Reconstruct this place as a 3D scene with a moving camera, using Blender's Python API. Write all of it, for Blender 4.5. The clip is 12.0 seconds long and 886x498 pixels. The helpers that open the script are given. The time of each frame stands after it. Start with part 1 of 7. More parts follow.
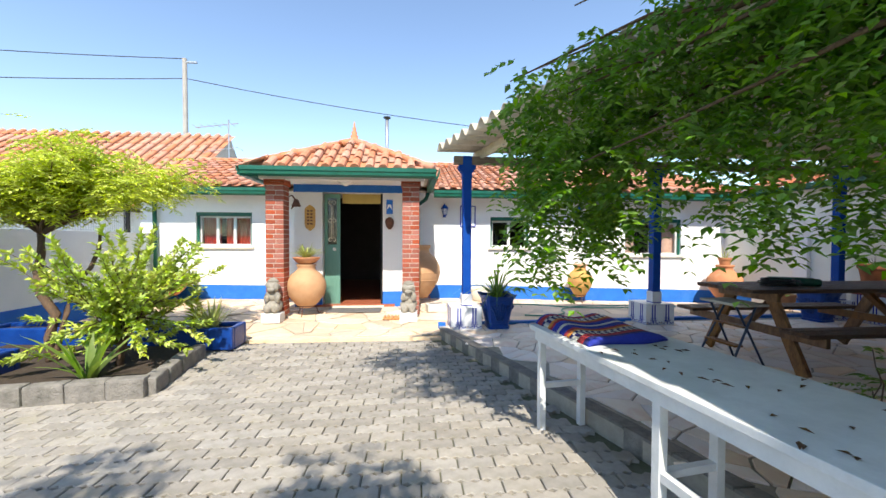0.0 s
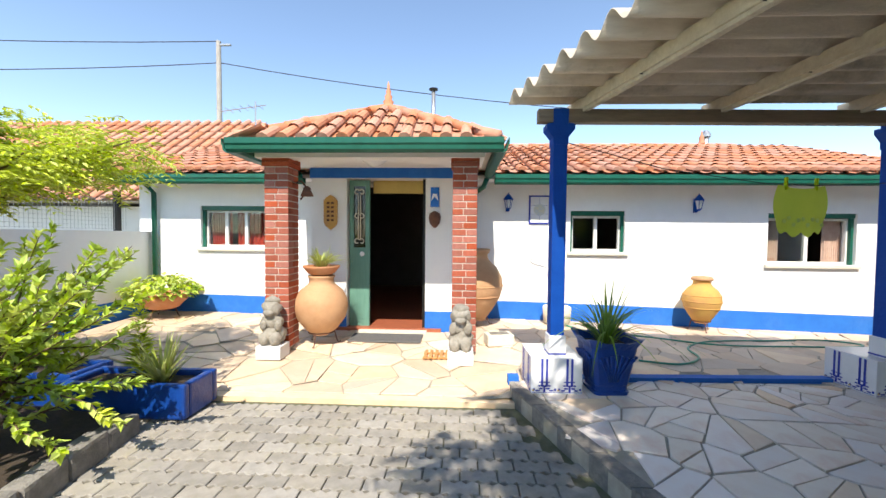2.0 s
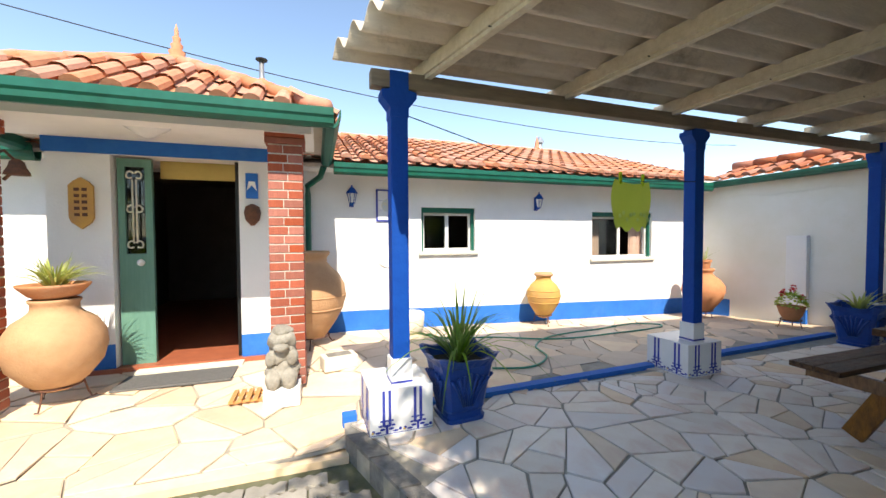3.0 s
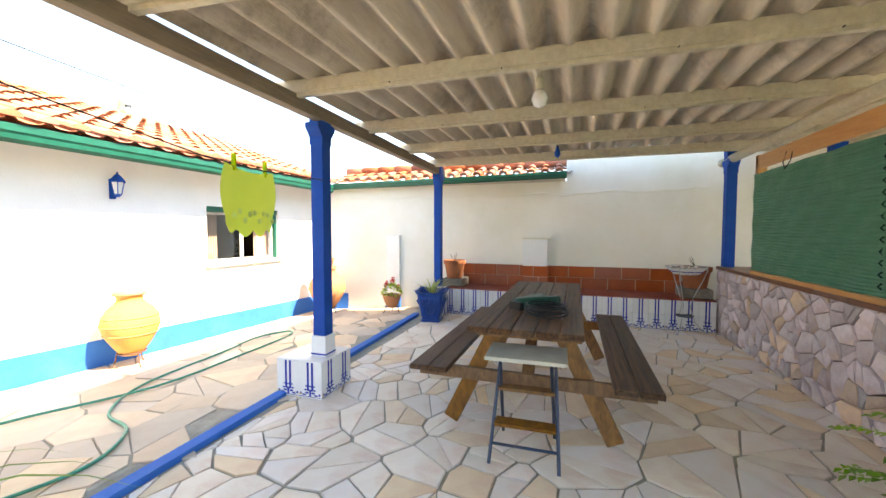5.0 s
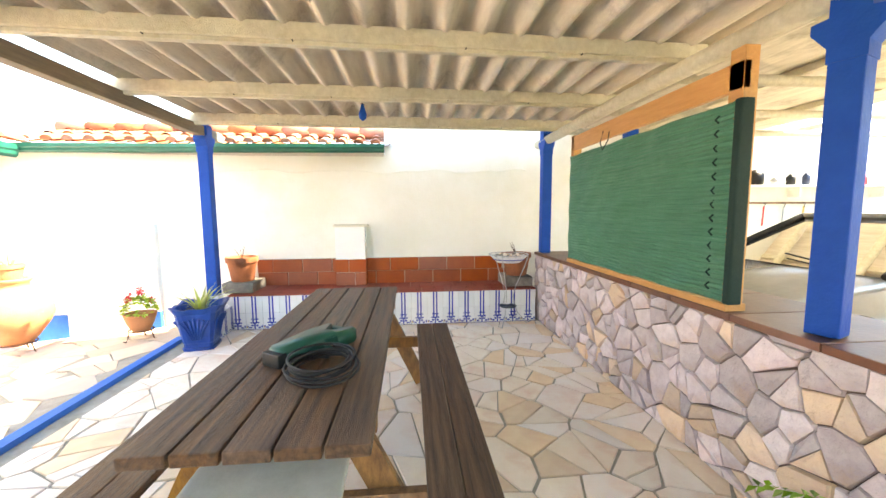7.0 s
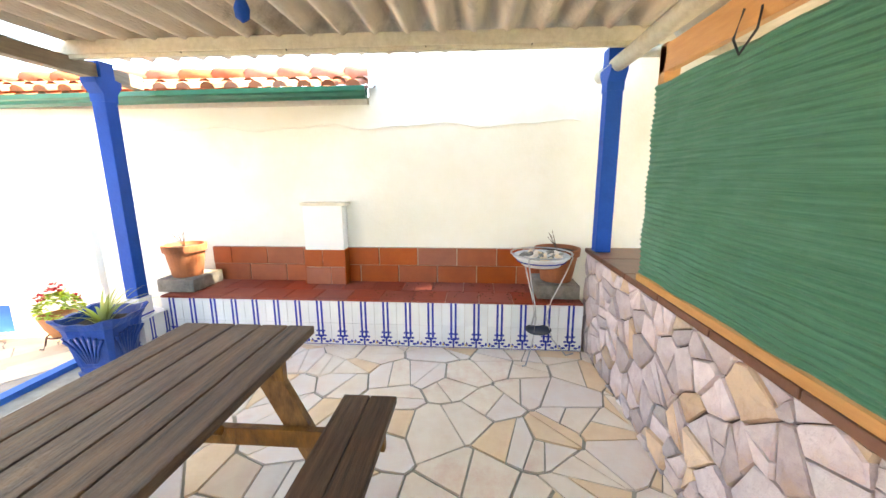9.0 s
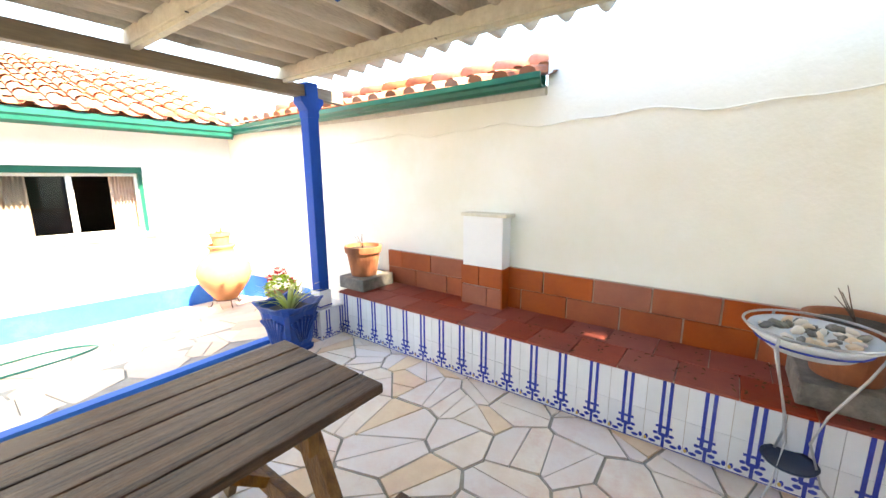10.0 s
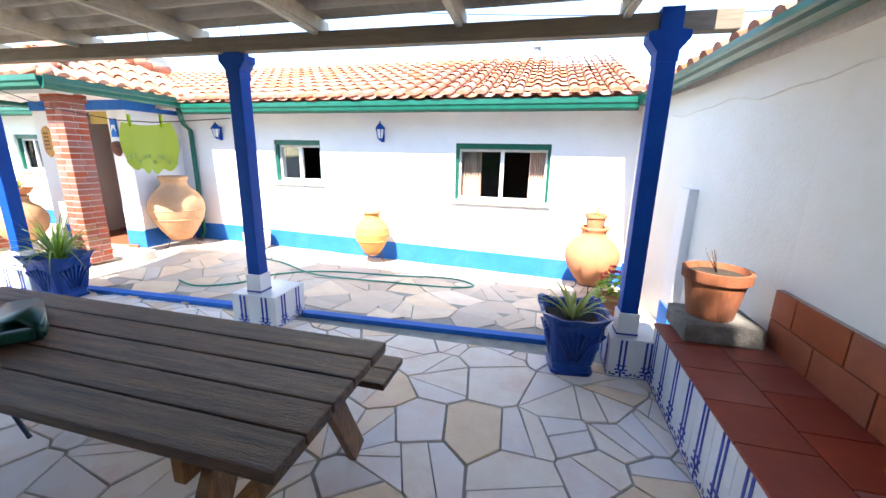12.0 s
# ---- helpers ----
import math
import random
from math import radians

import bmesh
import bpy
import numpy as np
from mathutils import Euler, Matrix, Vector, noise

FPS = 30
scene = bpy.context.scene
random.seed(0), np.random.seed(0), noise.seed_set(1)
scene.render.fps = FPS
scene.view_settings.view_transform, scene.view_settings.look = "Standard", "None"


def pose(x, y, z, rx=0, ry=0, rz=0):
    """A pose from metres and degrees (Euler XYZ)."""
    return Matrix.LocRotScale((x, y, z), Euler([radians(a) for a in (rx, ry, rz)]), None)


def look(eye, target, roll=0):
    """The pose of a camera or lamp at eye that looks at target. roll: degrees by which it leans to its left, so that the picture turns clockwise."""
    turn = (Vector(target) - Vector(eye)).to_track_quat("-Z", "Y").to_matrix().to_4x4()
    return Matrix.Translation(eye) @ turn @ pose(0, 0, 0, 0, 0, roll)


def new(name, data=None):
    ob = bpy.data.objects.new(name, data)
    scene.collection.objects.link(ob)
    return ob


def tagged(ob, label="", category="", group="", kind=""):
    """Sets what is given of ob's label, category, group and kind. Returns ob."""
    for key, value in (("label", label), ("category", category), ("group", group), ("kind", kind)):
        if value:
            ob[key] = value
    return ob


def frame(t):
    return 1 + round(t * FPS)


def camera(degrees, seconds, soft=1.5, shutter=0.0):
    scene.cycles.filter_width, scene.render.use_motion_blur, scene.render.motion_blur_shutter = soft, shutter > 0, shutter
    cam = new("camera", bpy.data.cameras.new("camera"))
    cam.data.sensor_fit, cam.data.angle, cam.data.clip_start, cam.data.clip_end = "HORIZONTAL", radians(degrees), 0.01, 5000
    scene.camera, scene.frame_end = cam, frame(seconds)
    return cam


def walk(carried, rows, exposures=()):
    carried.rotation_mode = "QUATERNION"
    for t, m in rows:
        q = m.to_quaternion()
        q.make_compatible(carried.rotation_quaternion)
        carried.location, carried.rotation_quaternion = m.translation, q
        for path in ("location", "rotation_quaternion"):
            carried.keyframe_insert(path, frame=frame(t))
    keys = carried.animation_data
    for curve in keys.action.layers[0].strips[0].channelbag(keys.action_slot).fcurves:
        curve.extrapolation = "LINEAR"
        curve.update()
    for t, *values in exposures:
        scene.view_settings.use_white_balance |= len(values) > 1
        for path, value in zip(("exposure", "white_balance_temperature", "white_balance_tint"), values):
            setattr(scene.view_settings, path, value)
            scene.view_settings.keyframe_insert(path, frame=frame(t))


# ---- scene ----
cam = camera(99.0, 12.0)
PATH = [
    (0, (0.169, -0.267, 1.226), (0.334, 1.726, 1.183), 0.2),
    (0.5, (0.101, 0.206, 1.269), (0.136, 2.205, 1.22), 0.6),
    (1, (0.063, 0.694, 1.306), (-0.014, 2.692, 1.247), 0.6),
    (1.5, (0.054, 1.227, 1.328), (-0.043, 3.223, 1.254), 0.6),
    (2, (0.094, 1.702, 1.321), (0.009, 3.699, 1.254), 0.5),
    (2.5, (0.182, 2.076, 1.338), (0.282, 4.073, 1.269), 0.2),
    (3, (0.405, 2.448, 1.3), (1.037, 4.345, 1.239), -0.3),
    (3.5, (0.605, 2.69, 1.312), (1.711, 4.354, 1.236), -0.9),
    (3.7, (0.647, 2.787, 1.322), (1.891, 4.351, 1.244), -1.1),
    (5.3, (1.168, 3.05, 1.377), (3.109, 3.521, 1.279), 0.1),
    (5.5, (1.245, 3.034, 1.379), (3.209, 3.4, 1.275), -0.0),
    (6, (1.628, 3.034, 1.433), (3.622, 3.132, 1.301), -0.2),
    (6.5, (1.959, 2.995, 1.468), (3.948, 2.883, 1.292), -0.3),
    (7, (2.291, 2.868, 1.445), (4.273, 2.695, 1.246), -0.4),
    (7.2, (2.4, 2.82, 1.434), (4.381, 2.645, 1.223), -0.4),
    (8.8, (3.674, 2.202, 1.534), (5.635, 2.246, 1.143), -0.4),
    (9, (3.873, 2.186, 1.531), (5.829, 2.345, 1.146), -0.4),
    (9.5, (4.26, 2.16, 1.548), (6.141, 2.727, 1.172), -0.3),
    (10, (4.69, 1.986, 1.561), (6.261, 3.169, 1.199), -0.3),
    (10.5, (5.115, 1.968, 1.491), (6.214, 3.599, 1.127), 0.5),
    (11, (5.558, 2.021, 1.542), (6.232, 3.848, 1.086), 0.5),
    (11.5, (5.967, 2.136, 1.542), (6.092, 4.077, 1.075), 0.7),
    (12, (6.204, 2.354, 1.533), (5.723, 4.237, 1.06), 1.2),
]
walk(cam, [(t, look(eye, target, roll)) for t, eye, target, roll in PATH],
     [(0.0, 0.98, 6800, 10), (2.0, 0.94, 6900, 10), (2.8, 1.0, 7200, 10), (3.5, 1.65, 7400, 10), (5.5, 2.75, 8700, 10), (7.0, 3.6, 8900, 10), (9.0, 3.75, 8700, 10), (10.5, 3.1, 7700, 10), (12.0, 2.3, 6500, 12)])

# ---- light ----
SUN_DIR = Vector((0.05, 1.0, -1.2)).normalized()
world = bpy.data.worlds.new("sky_world")
scene.world = world
world.use_nodes = True
wn = world.node_tree.nodes
sky = wn.new("ShaderNodeTexSky")
sky.sky_type = "NISHITA"
sky.sun_disc = False
sky.sun_elevation = math.asin(-SUN_DIR.z)
sky.sun_rotation = math.atan2(-SUN_DIR.x, -SUN_DIR.y)
sky.air_density, sky.dust_density, sky.ozone_density = 1.0, 0.1, 2.2
wn["Background"].inputs["Strength"].default_value = 0.15
world.node_tree.links.new(sky.outputs[0], wn["Background"].inputs["Color"])
sun = new("sun", bpy.data.lights.new("sun", "SUN"))
sun.data.energy, sun.data.angle, sun.data.color = 4.0, radians(0.55), (1.0, 0.95, 0.87)
sun.matrix_basis = look((0, -20, 30), Vector((0, -20, 30)) + SUN_DIR)


# ---- materials ----
def mat(name, col, col2=None, rough=0.7, scale=8.0, bump=0.15, fine=60.0, metal=0.0, spec=0.4, rnd=0.0, stain=None, stain_amt=0.0, stretch=(1, 1, 1), glow=None, island=False, bdist=0.01):
    m = bpy.data.materials.new(name)
    m.use_nodes = True
    N, L = m.node_tree.nodes, m.node_tree.links
    b = N["Principled BSDF"]
    b.inputs["Roughness"].default_value = rough
    b.inputs["Metallic"].default_value = metal
    b.inputs["Specular IOR Level"].default_value = spec
    tc = N.new("ShaderNodeTexCoord")
    mp = N.new("ShaderNodeMapping")
    mp.inputs["Scale"].default_value = stretch
    L.new(tc.outputs["Object"], mp.inputs["Vector"])
    n1 = N.new("ShaderNodeTexNoise")
    n1.inputs["Scale"].default_value = scale
    n1.inputs["Detail"].default_value = 6
    n1.inputs["Roughness"].default_value = 0.65
    L.new(mp.outputs[0], n1.inputs["Vector"])
    n2 = N.new("ShaderNodeTexNoise")
    n2.inputs["Scale"].default_value = fine
    n2.inputs["Detail"].default_value = 3
    L.new(mp.outputs[0], n2.inputs["Vector"])
    mix = N.new("ShaderNodeMix")
    mix.data_type = "RGBA"
    mix.inputs["A"].default_value = (*col, 1)
    c2 = col2 if col2 else tuple(c * 0.82 for c in col)
    mix.inputs["B"].default_value = (*c2, 1)
    rmp = N.new("ShaderNodeMapRange")
    rmp.inputs["From Min"].default_value, rmp.inputs["From Max"].default_value = 0.32, 0.68
    L.new(n1.outputs["Fac"], rmp.inputs["Value"])
    L.new(rmp.outputs[0], mix.inputs["Factor"])
    out = mix.outputs["Result"]
    if stain:
        n3 = N.new("ShaderNodeTexNoise")
        n3.inputs["Scale"].default_value = scale * 0.35
        n3.inputs["Detail"].default_value = 8
        n3.inputs["Roughness"].default_value = 0.75
        L.new(tc.outputs["Object"], n3.inputs["Vector"])
        r3 = N.new("ShaderNodeMapRange")
        r3.inputs["From Min"].default_value, r3.inputs["From Max"].default_value = 0.52, 0.72
        r3.inputs["To Max"].default_value = stain_amt
        L.new(n3.outputs["Fac"], r3.inputs["Value"])
        mx = N.new("ShaderNodeMix")
        mx.data_type = "RGBA"
        L.new(r3.outputs[0], mx.inputs["Factor"])
        L.new(out, mx.inputs["A"])
        mx.inputs["B"].default_value = (*stain, 1)
        out = mx.outputs["Result"]
    if rnd or island:
        src = N.new("ShaderNodeNewGeometry").outputs["Random Per Island"] if island else N.new("ShaderNodeObjectInfo").outputs["Random"]
        hs = N.new("ShaderNodeHueSaturation")
        r = N.new("ShaderNodeMapRange")
        r.inputs["To Min"].default_value, r.inputs["To Max"].default_value = 1 - rnd, 1 + rnd
        L.new(src, r.inputs["Value"])
        L.new(r.outputs[0], hs.inputs["Value"])
        mul = N.new("ShaderNodeMath")
        mul.operation = "MULTIPLY"
        mul.inputs[1].default_value = 7.31
        L.new(src, mul.inputs[0])
        fr = N.new("ShaderNodeMath")
        fr.operation = "FRACT"
        L.new(mul.outputs[0], fr.inputs[0])
        r2 = N.new("ShaderNodeMapRange")
        r2.inputs["To Min"].default_value, r2.inputs["To Max"].default_value = 0.85, 1.15
        L.new(fr.outputs[0], r2.inputs["Value"])
        L.new(r2.outputs[0], hs.inputs["Saturation"])
        L.new(out, hs.inputs["Color"])
        out = hs.outputs["Color"]
    L.new(out, b.inputs["Base Color"])
    if bump:
        ad = N.new("ShaderNodeMath")
        ad.operation = "ADD"
        L.new(n1.outputs["Fac"], ad.inputs[0])
        L.new(n2.outputs["Fac"], ad.inputs[1])
        bp = N.new("ShaderNodeBump")
        bp.inputs["Strength"].default_value = bump
        bp.inputs["Distance"].default_value = bdist
        L.new(ad.outputs[0], bp.inputs["Height"])
        L.new(bp.outputs[0], b.inputs["Normal"])
    if glow:
        b.inputs["Emission Color"].default_value = (*glow[0], 1)
        b.inputs["Emission Strength"].default_value = glow[1]
    return m


def leaf_mat(name, c1, c2, thin=0.45):
    m = mat(name, c1, c2, rough=0.45, scale=3, bump=0, rnd=0.35, island=True)
    N, L = m.node_tree.nodes, m.node_tree.links
    b = N["Principled BSDF"]
    col = b.inputs["Base Color"].links[0].from_socket
    tr = N.new("ShaderNodeBsdfTranslucent")
    L.new(col, tr.inputs["Color"])
    ms = N.new("ShaderNodeMixShader")
    ms.inputs[0].default_value = thin
    L.new(b.outputs[0], ms.inputs[1])
    L.new(tr.outputs[0], ms.inputs[2])
    L.new(ms.outputs[0], N["Material Output"].inputs["Surface"])
    return m


M_white = mat("white_limewash", (0.83, 0.83, 0.82), (0.76, 0.765, 0.77), 0.9, 1.5, 0.25, 45, stain=(0.66, 0.65, 0.6), stain_amt=0.35)
M_cream = mat("aged_white_wall", (0.82, 0.81, 0.76), (0.74, 0.72, 0.62), 0.9, 0.9, 0.25, 40, stain=(0.62, 0.58, 0.42), stain_amt=0.45)
M_blue_band = mat("blue_wall_paint", (0.012, 0.13, 0.5), (0.018, 0.16, 0.55), 0.75, 5, 0.2, 60, stain=(0.1, 0.25, 0.6), stain_amt=0.3)
M_blue = mat("blue_gloss_paint", (0.001, 0.05, 0.29), (0.002, 0.065, 0.35), 0.6, 6, 0.3, 40, spec=0.18, stain=(0.015, 0.045, 0.2), stain_amt=0.4)
M_blue_pot = mat("blue_glazed_pot", (0.003, 0.035, 0.2), (0.006, 0.055, 0.28), 0.35, 8, 0.3, 50)
M_green = mat("green_gutter_paint", (0.005, 0.085, 0.055), (0.008, 0.12, 0.08), 0.35, 5, 0.08, 30)
M_green_door = mat("sage_green_door", (0.13, 0.28, 0.22), (0.1, 0.23, 0.18), 0.5, 5, 0.12, 30, stretch=(6, 6, 0.6))
M_frame = mat("window_white_enamel", (0.8, 0.8, 0.78), None, 0.4, 8, 0.03)
M_stone_sill = mat("cream_sill", (0.72, 0.68, 0.56), (0.62, 0.58, 0.48), 0.8, 12, 0.2)
M_tile = mat("terracotta_roof", (0.56, 0.27, 0.17), (0.48, 0.21, 0.125), 0.9, 7, 0.3, 60, rnd=0.1, island=True, stain=(0.5, 0.36, 0.25), stain_amt=0.4)
M_tile_old = mat("weathered_terracotta", (0.42, 0.16, 0.09), (0.28, 0.1, 0.06), 0.9, 6, 0.35, 60, rnd=0.25, island=True, stain=(0.2, 0.14, 0.1), stain_amt=0.6)
M_mortar = mat("mortar", (0.62, 0.57, 0.5), (0.52, 0.47, 0.41), 0.95, 20, 0.4, 90)
M_brick = mat("red_brick", (0.4, 0.12, 0.075), (0.3, 0.085, 0.055), 0.85, 14, 0.4, 90, rnd=0.2)
M_terra = mat("terracotta_pot", (0.55, 0.24, 0.11), (0.45, 0.19, 0.09), 0.85, 6, 0.25, 60, stain=(0.55, 0.4, 0.27), stain_amt=0.5)
M_terra_dark = mat("damp_terracotta", (0.36, 0.12, 0.05), (0.2, 0.07, 0.035), 0.8, 5, 0.25, 60, stain=(0.12, 0.06, 0.04), stain_amt=0.7)
M_urn = mat("aged_clay_urn", (0.55, 0.33, 0.18), (0.45, 0.25, 0.13), 0.85, 4, 0.35, 50, stain=(0.32, 0.23, 0.14), stain_amt=0.75)
M_urn_ochre = mat("ochre_clay_urn", (0.6, 0.36, 0.09), (0.52, 0.27, 0.1), 0.85, 4, 0.35, 50, stain=(0.42, 0.3, 0.18), stain_amt=0.6)
M_flag = mat("marble_flagstone", (0.86, 0.77, 0.67), (0.78, 0.66, 0.54), 0.5, 5, 0.15, 40, rnd=0.09, stain=(0.68, 0.4, 0.31), stain_amt=0.7)
M_flag2 = mat("warm_marble_flagstone", (0.84, 0.67, 0.48), (0.74, 0.55, 0.37), 0.5, 5, 0.15, 40, rnd=0.1, stain=(0.76, 0.5, 0.4), stain_amt=0.7)
M_flag3 = mat("pink_grey_flagstone", (0.82, 0.76, 0.71), (0.8, 0.68, 0.6), 0.45, 4, 0.15, 40, rnd=0.08, stain=(0.66, 0.45, 0.38), stain_amt=0.6)
M_yard = mat("honey_flagstone", (0.66, 0.53, 0.41), (0.58, 0.44, 0.32), 0.6, 4, 0.15, 40, rnd=0.13, stain=(0.66, 0.58, 0.49), stain_amt=0.7)
M_grout = mat("grey_grout", (0.43, 0.39, 0.32), (0.3, 0.27, 0.22), 0.95, 9, 0.4, 80, stain=(0.25, 0.24, 0.15), stain_amt=0.5)
M_paver = mat("grey_concrete_paver", (0.36, 0.33, 0.285), (0.26, 0.24, 0.21), 0.92, 12, 0.45, 120, rnd=0.16, stain=(0.28, 0.26, 0.17), stain_amt=0.5)
M_paver_i = mat("grey_concrete_pavers", (0.36, 0.33, 0.285), (0.26, 0.24, 0.21), 0.92, 12, 0.45, 120, rnd=0.16, island=True, stain=(0.28, 0.26, 0.17), stain_amt=0.5)
M_sandj = mat("mossy_joint_sand", (0.13, 0.13, 0.09), (0.09, 0.1, 0.05), 0.95, 18, 0.4, 100)
M_kerb = mat("weathered_concrete", (0.27, 0.25, 0.22), (0.15, 0.14, 0.125), 0.95, 11, 0.9, 60, stain=(0.09, 0.09, 0.065), stain_amt=0.7)
M_earth = mat("dark_soil", (0.07, 0.05, 0.035), (0.04, 0.03, 0.02), 0.98, 25, 0.8, 120)
M_ground = mat("dry_ground", (0.2, 0.18, 0.12), (0.12, 0.13, 0.06), 0.95, 2, 0.5, 30)
M_wood = mat("stained_picnic_wood", (0.18, 0.088, 0.042), (0.03, 0.014, 0.008), 0.42, 3, 0.9, 30, stretch=(0.8, 16, 16), rnd=0.2, stain=(0.06, 0.028, 0.016), stain_amt=0.6, spec=0.35)
M_wood_leg = mat("honey_brown_timber", (0.3, 0.14, 0.04), (0.11, 0.045, 0.015), 0.45, 5, 0.4, 25, stretch=(5, 5, 2), rnd=0.15)
M_pine = mat("orange_pine", (0.58, 0.3, 0.11), (0.48, 0.23, 0.08), 0.55, 5, 0.15, 30, stretch=(1, 8, 8))
M_lime_wood = mat("limewashed_timber", (0.62, 0.57, 0.44), (0.5, 0.45, 0.33), 0.9, 7, 0.45, 50, stain=(0.33, 0.28, 0.19), stain_amt=0.5, stretch=(3, 3, 3))
M_grey_wood = mat("grey_beam", (0.27, 0.22, 0.16), (0.19, 0.15, 0.11), 0.85, 5, 0.35, 40, stretch=(1, 8, 8))
M_sheet = mat("fibre_cement_sheet", (0.66, 0.59, 0.48), (0.5, 0.43, 0.34), 0.92, 4, 0.5, 60, stain=(0.17, 0.14, 0.1), stain_amt=0.75, stretch=(0.5, 4, 1))
M_rubble = mat("mauve_fieldstone", (0.62, 0.55, 0.55), (0.45, 0.37, 0.39), 0.85, 9, 0.6, 60, rnd=0.28, stain=(0.55, 0.4, 0.26), stain_amt=0.75)
M_rubble2 = mat("ochre_fieldstone", (0.68, 0.52, 0.37), (0.55, 0.42, 0.34), 0.85, 9, 0.6, 60, rnd=0.25, stain=(0.42, 0.25, 0.13), stain_amt=0.75)
M_rubjoint = mat("dark_wall_joint", (0.12, 0.085, 0.07), (0.07, 0.055, 0.05), 0.95, 20, 0.5, 80)
M_redtile = mat("red_clay_tile", (0.3, 0.062, 0.035), (0.24, 0.045, 0.03), 0.5, 7, 0.15, 50, rnd=0.12, stain=(0.2, 0.06, 0.04), stain_amt=0.4)
M_upstand = mat("orange_clay_tile", (0.36, 0.09, 0.03), (0.29, 0.065, 0.025), 0.5, 7, 0.15, 50, rnd=0.1, stain=(0.22, 0.06, 0.03), stain_amt=0.4)
M_cap = mat("brown_glazed_cap", (0.2, 0.085, 0.05), (0.14, 0.06, 0.035), 0.4, 7, 0.15, 50, rnd=0.12)
M_redjoint = mat("pale_joint", (0.5, 0.4, 0.33), (0.4, 0.3, 0.25), 0.9, 20, 0.2)
M_glaze = mat("white_glazed_tile", (0.78, 0.79, 0.8), (0.72, 0.73, 0.75), 0.22, 6, 0.04, 30, rnd=0.04)
M_cobalt = mat("cobalt_glaze", (0.035, 0.05, 0.3), (0.05, 0.07, 0.38), 0.25, 30, 0.02)
M_ochre_gl = mat("ochre_glaze", (0.6, 0.4, 0.1), None, 0.3, 30, 0.02)
M_statue = mat("pale_carved_stone", (0.38, 0.355, 0.305), (0.19, 0.175, 0.145), 0.95, 9, 0.8, 60, stain=(0.54, 0.5, 0.43), stain_amt=0.6)
M_black = mat("black_iron", (0.015, 0.015, 0.016), None, 0.5, 20, 0.1, metal=0.3)
M_rust = mat("rusty_iron", (0.17, 0.07, 0.04), (0.08, 0.04, 0.03), 0.8, 20, 0.3)
M_wire = mat("dark_cable", (0.03, 0.03, 0.035), None, 0.6, 20, 0)
M_gal = mat("galvanised_steel", (0.5, 0.51, 0.52), (0.4, 0.41, 0.42), 0.4, 12, 0.1, metal=0.8)
M_concrete_pole = mat("concrete_pole", (0.42, 0.4, 0.36), (0.35, 0.33, 0.3), 0.9, 6, 0.2)
# dark colour puts the dimness of the unlit rooms into the surface
M_inside = mat("interior_shade_in_colour", (0.12, 0.1, 0.09), (0.09, 0.08, 0.07), 0.9, 3, 0.05)
M_yellow = mat("ochre_plaster", (0.6, 0.45, 0.15), (0.52, 0.38, 0.12), 0.8, 5, 0.1)
M_hallfloor = mat("hall_red_tile", (0.38, 0.12, 0.06), (0.3, 0.09, 0.05), 0.4, 8, 0.05)
M_curtain_red = mat("red_curtain", (0.42, 0.05, 0.03), (0.33, 0.035, 0.02), 0.9, 9, 0.1)
M_curtain = mat("beige_curtain", (0.6, 0.44, 0.35), (0.5, 0.33, 0.26), 0.9, 9, 0.1)
M_lime_dot = mat("pale_green_spot", (0.5, 0.66, 0.2), None, 0.6, 8, 0)
# paler streaks stretched across the net's colour imitate its sheen lines
M_screen = mat("green_net_painted_sheen", (0.035, 0.17, 0.1), (0.1, 0.29, 0.19), 0.5, 6, 0.5, 50, stretch=(0.5, 1, 40), stain=(0.16, 0.34, 0.25), stain_amt=0.5)
M_screen_dark = mat("dark_green_net", (0.008, 0.03, 0.025), None, 0.8, 20, 0.3)
M_tool = mat("green_tool_plastic", (0.004, 0.065, 0.045), None, 0.35, 20, 0.03)
M_stool = mat("worn_white_board", (0.52, 0.5, 0.42), (0.42, 0.4, 0.33), 0.7, 8, 0.2, stain=(0.28, 0.25, 0.18), stain_amt=0.5)
M_steel_blue = mat("blue_grey_tube", (0.045, 0.06, 0.1), None, 0.4, 20, 0.05, metal=0.5)
M_wpaint = mat("chalky_white_paint", (0.72, 0.73, 0.72), (0.6, 0.61, 0.6), 0.6, 6, 0.15, 40, stain=(0.42, 0.42, 0.4), stain_amt=0.4)
M_hose = mat("green_hose", (0.05, 0.33, 0.22), None, 0.4, 20, 0)
M_car = mat("pale_silver_car", (0.4, 0.385, 0.36), None, 0.25, 4, 0, metal=0.35, spec=0.6)
M_tyre = mat("tyre_rubber", (0.025, 0.025, 0.025), None, 0.8, 20, 0.2)
M_bark = mat("brown_bark", (0.16, 0.1, 0.06), (0.09, 0.06, 0.04), 0.95, 12, 0.8, 50, stretch=(3, 3, 0.7))
M_red_fl = mat("red_petals", (0.6, 0.02, 0.03), (0.7, 0.05, 0.06), 0.6, 20, 0)
M_leaf_dark = leaf_mat("dark_leaflets", (0.09, 0.26, 0.025), (0.27, 0.45, 0.06), 0.5)
M_leaf_yellow = leaf_mat("yellow_green_leaves", (0.5, 0.6, 0.05), (0.64, 0.7, 0.12), 0.35)
M_leaf_bush = leaf_mat("bush_leaves", (0.32, 0.5, 0.05), (0.6, 0.64, 0.13), 0.28)
M_leaf_strap = leaf_mat("strap_leaves", (0.14, 0.3, 0.04), (0.36, 0.46, 0.1))
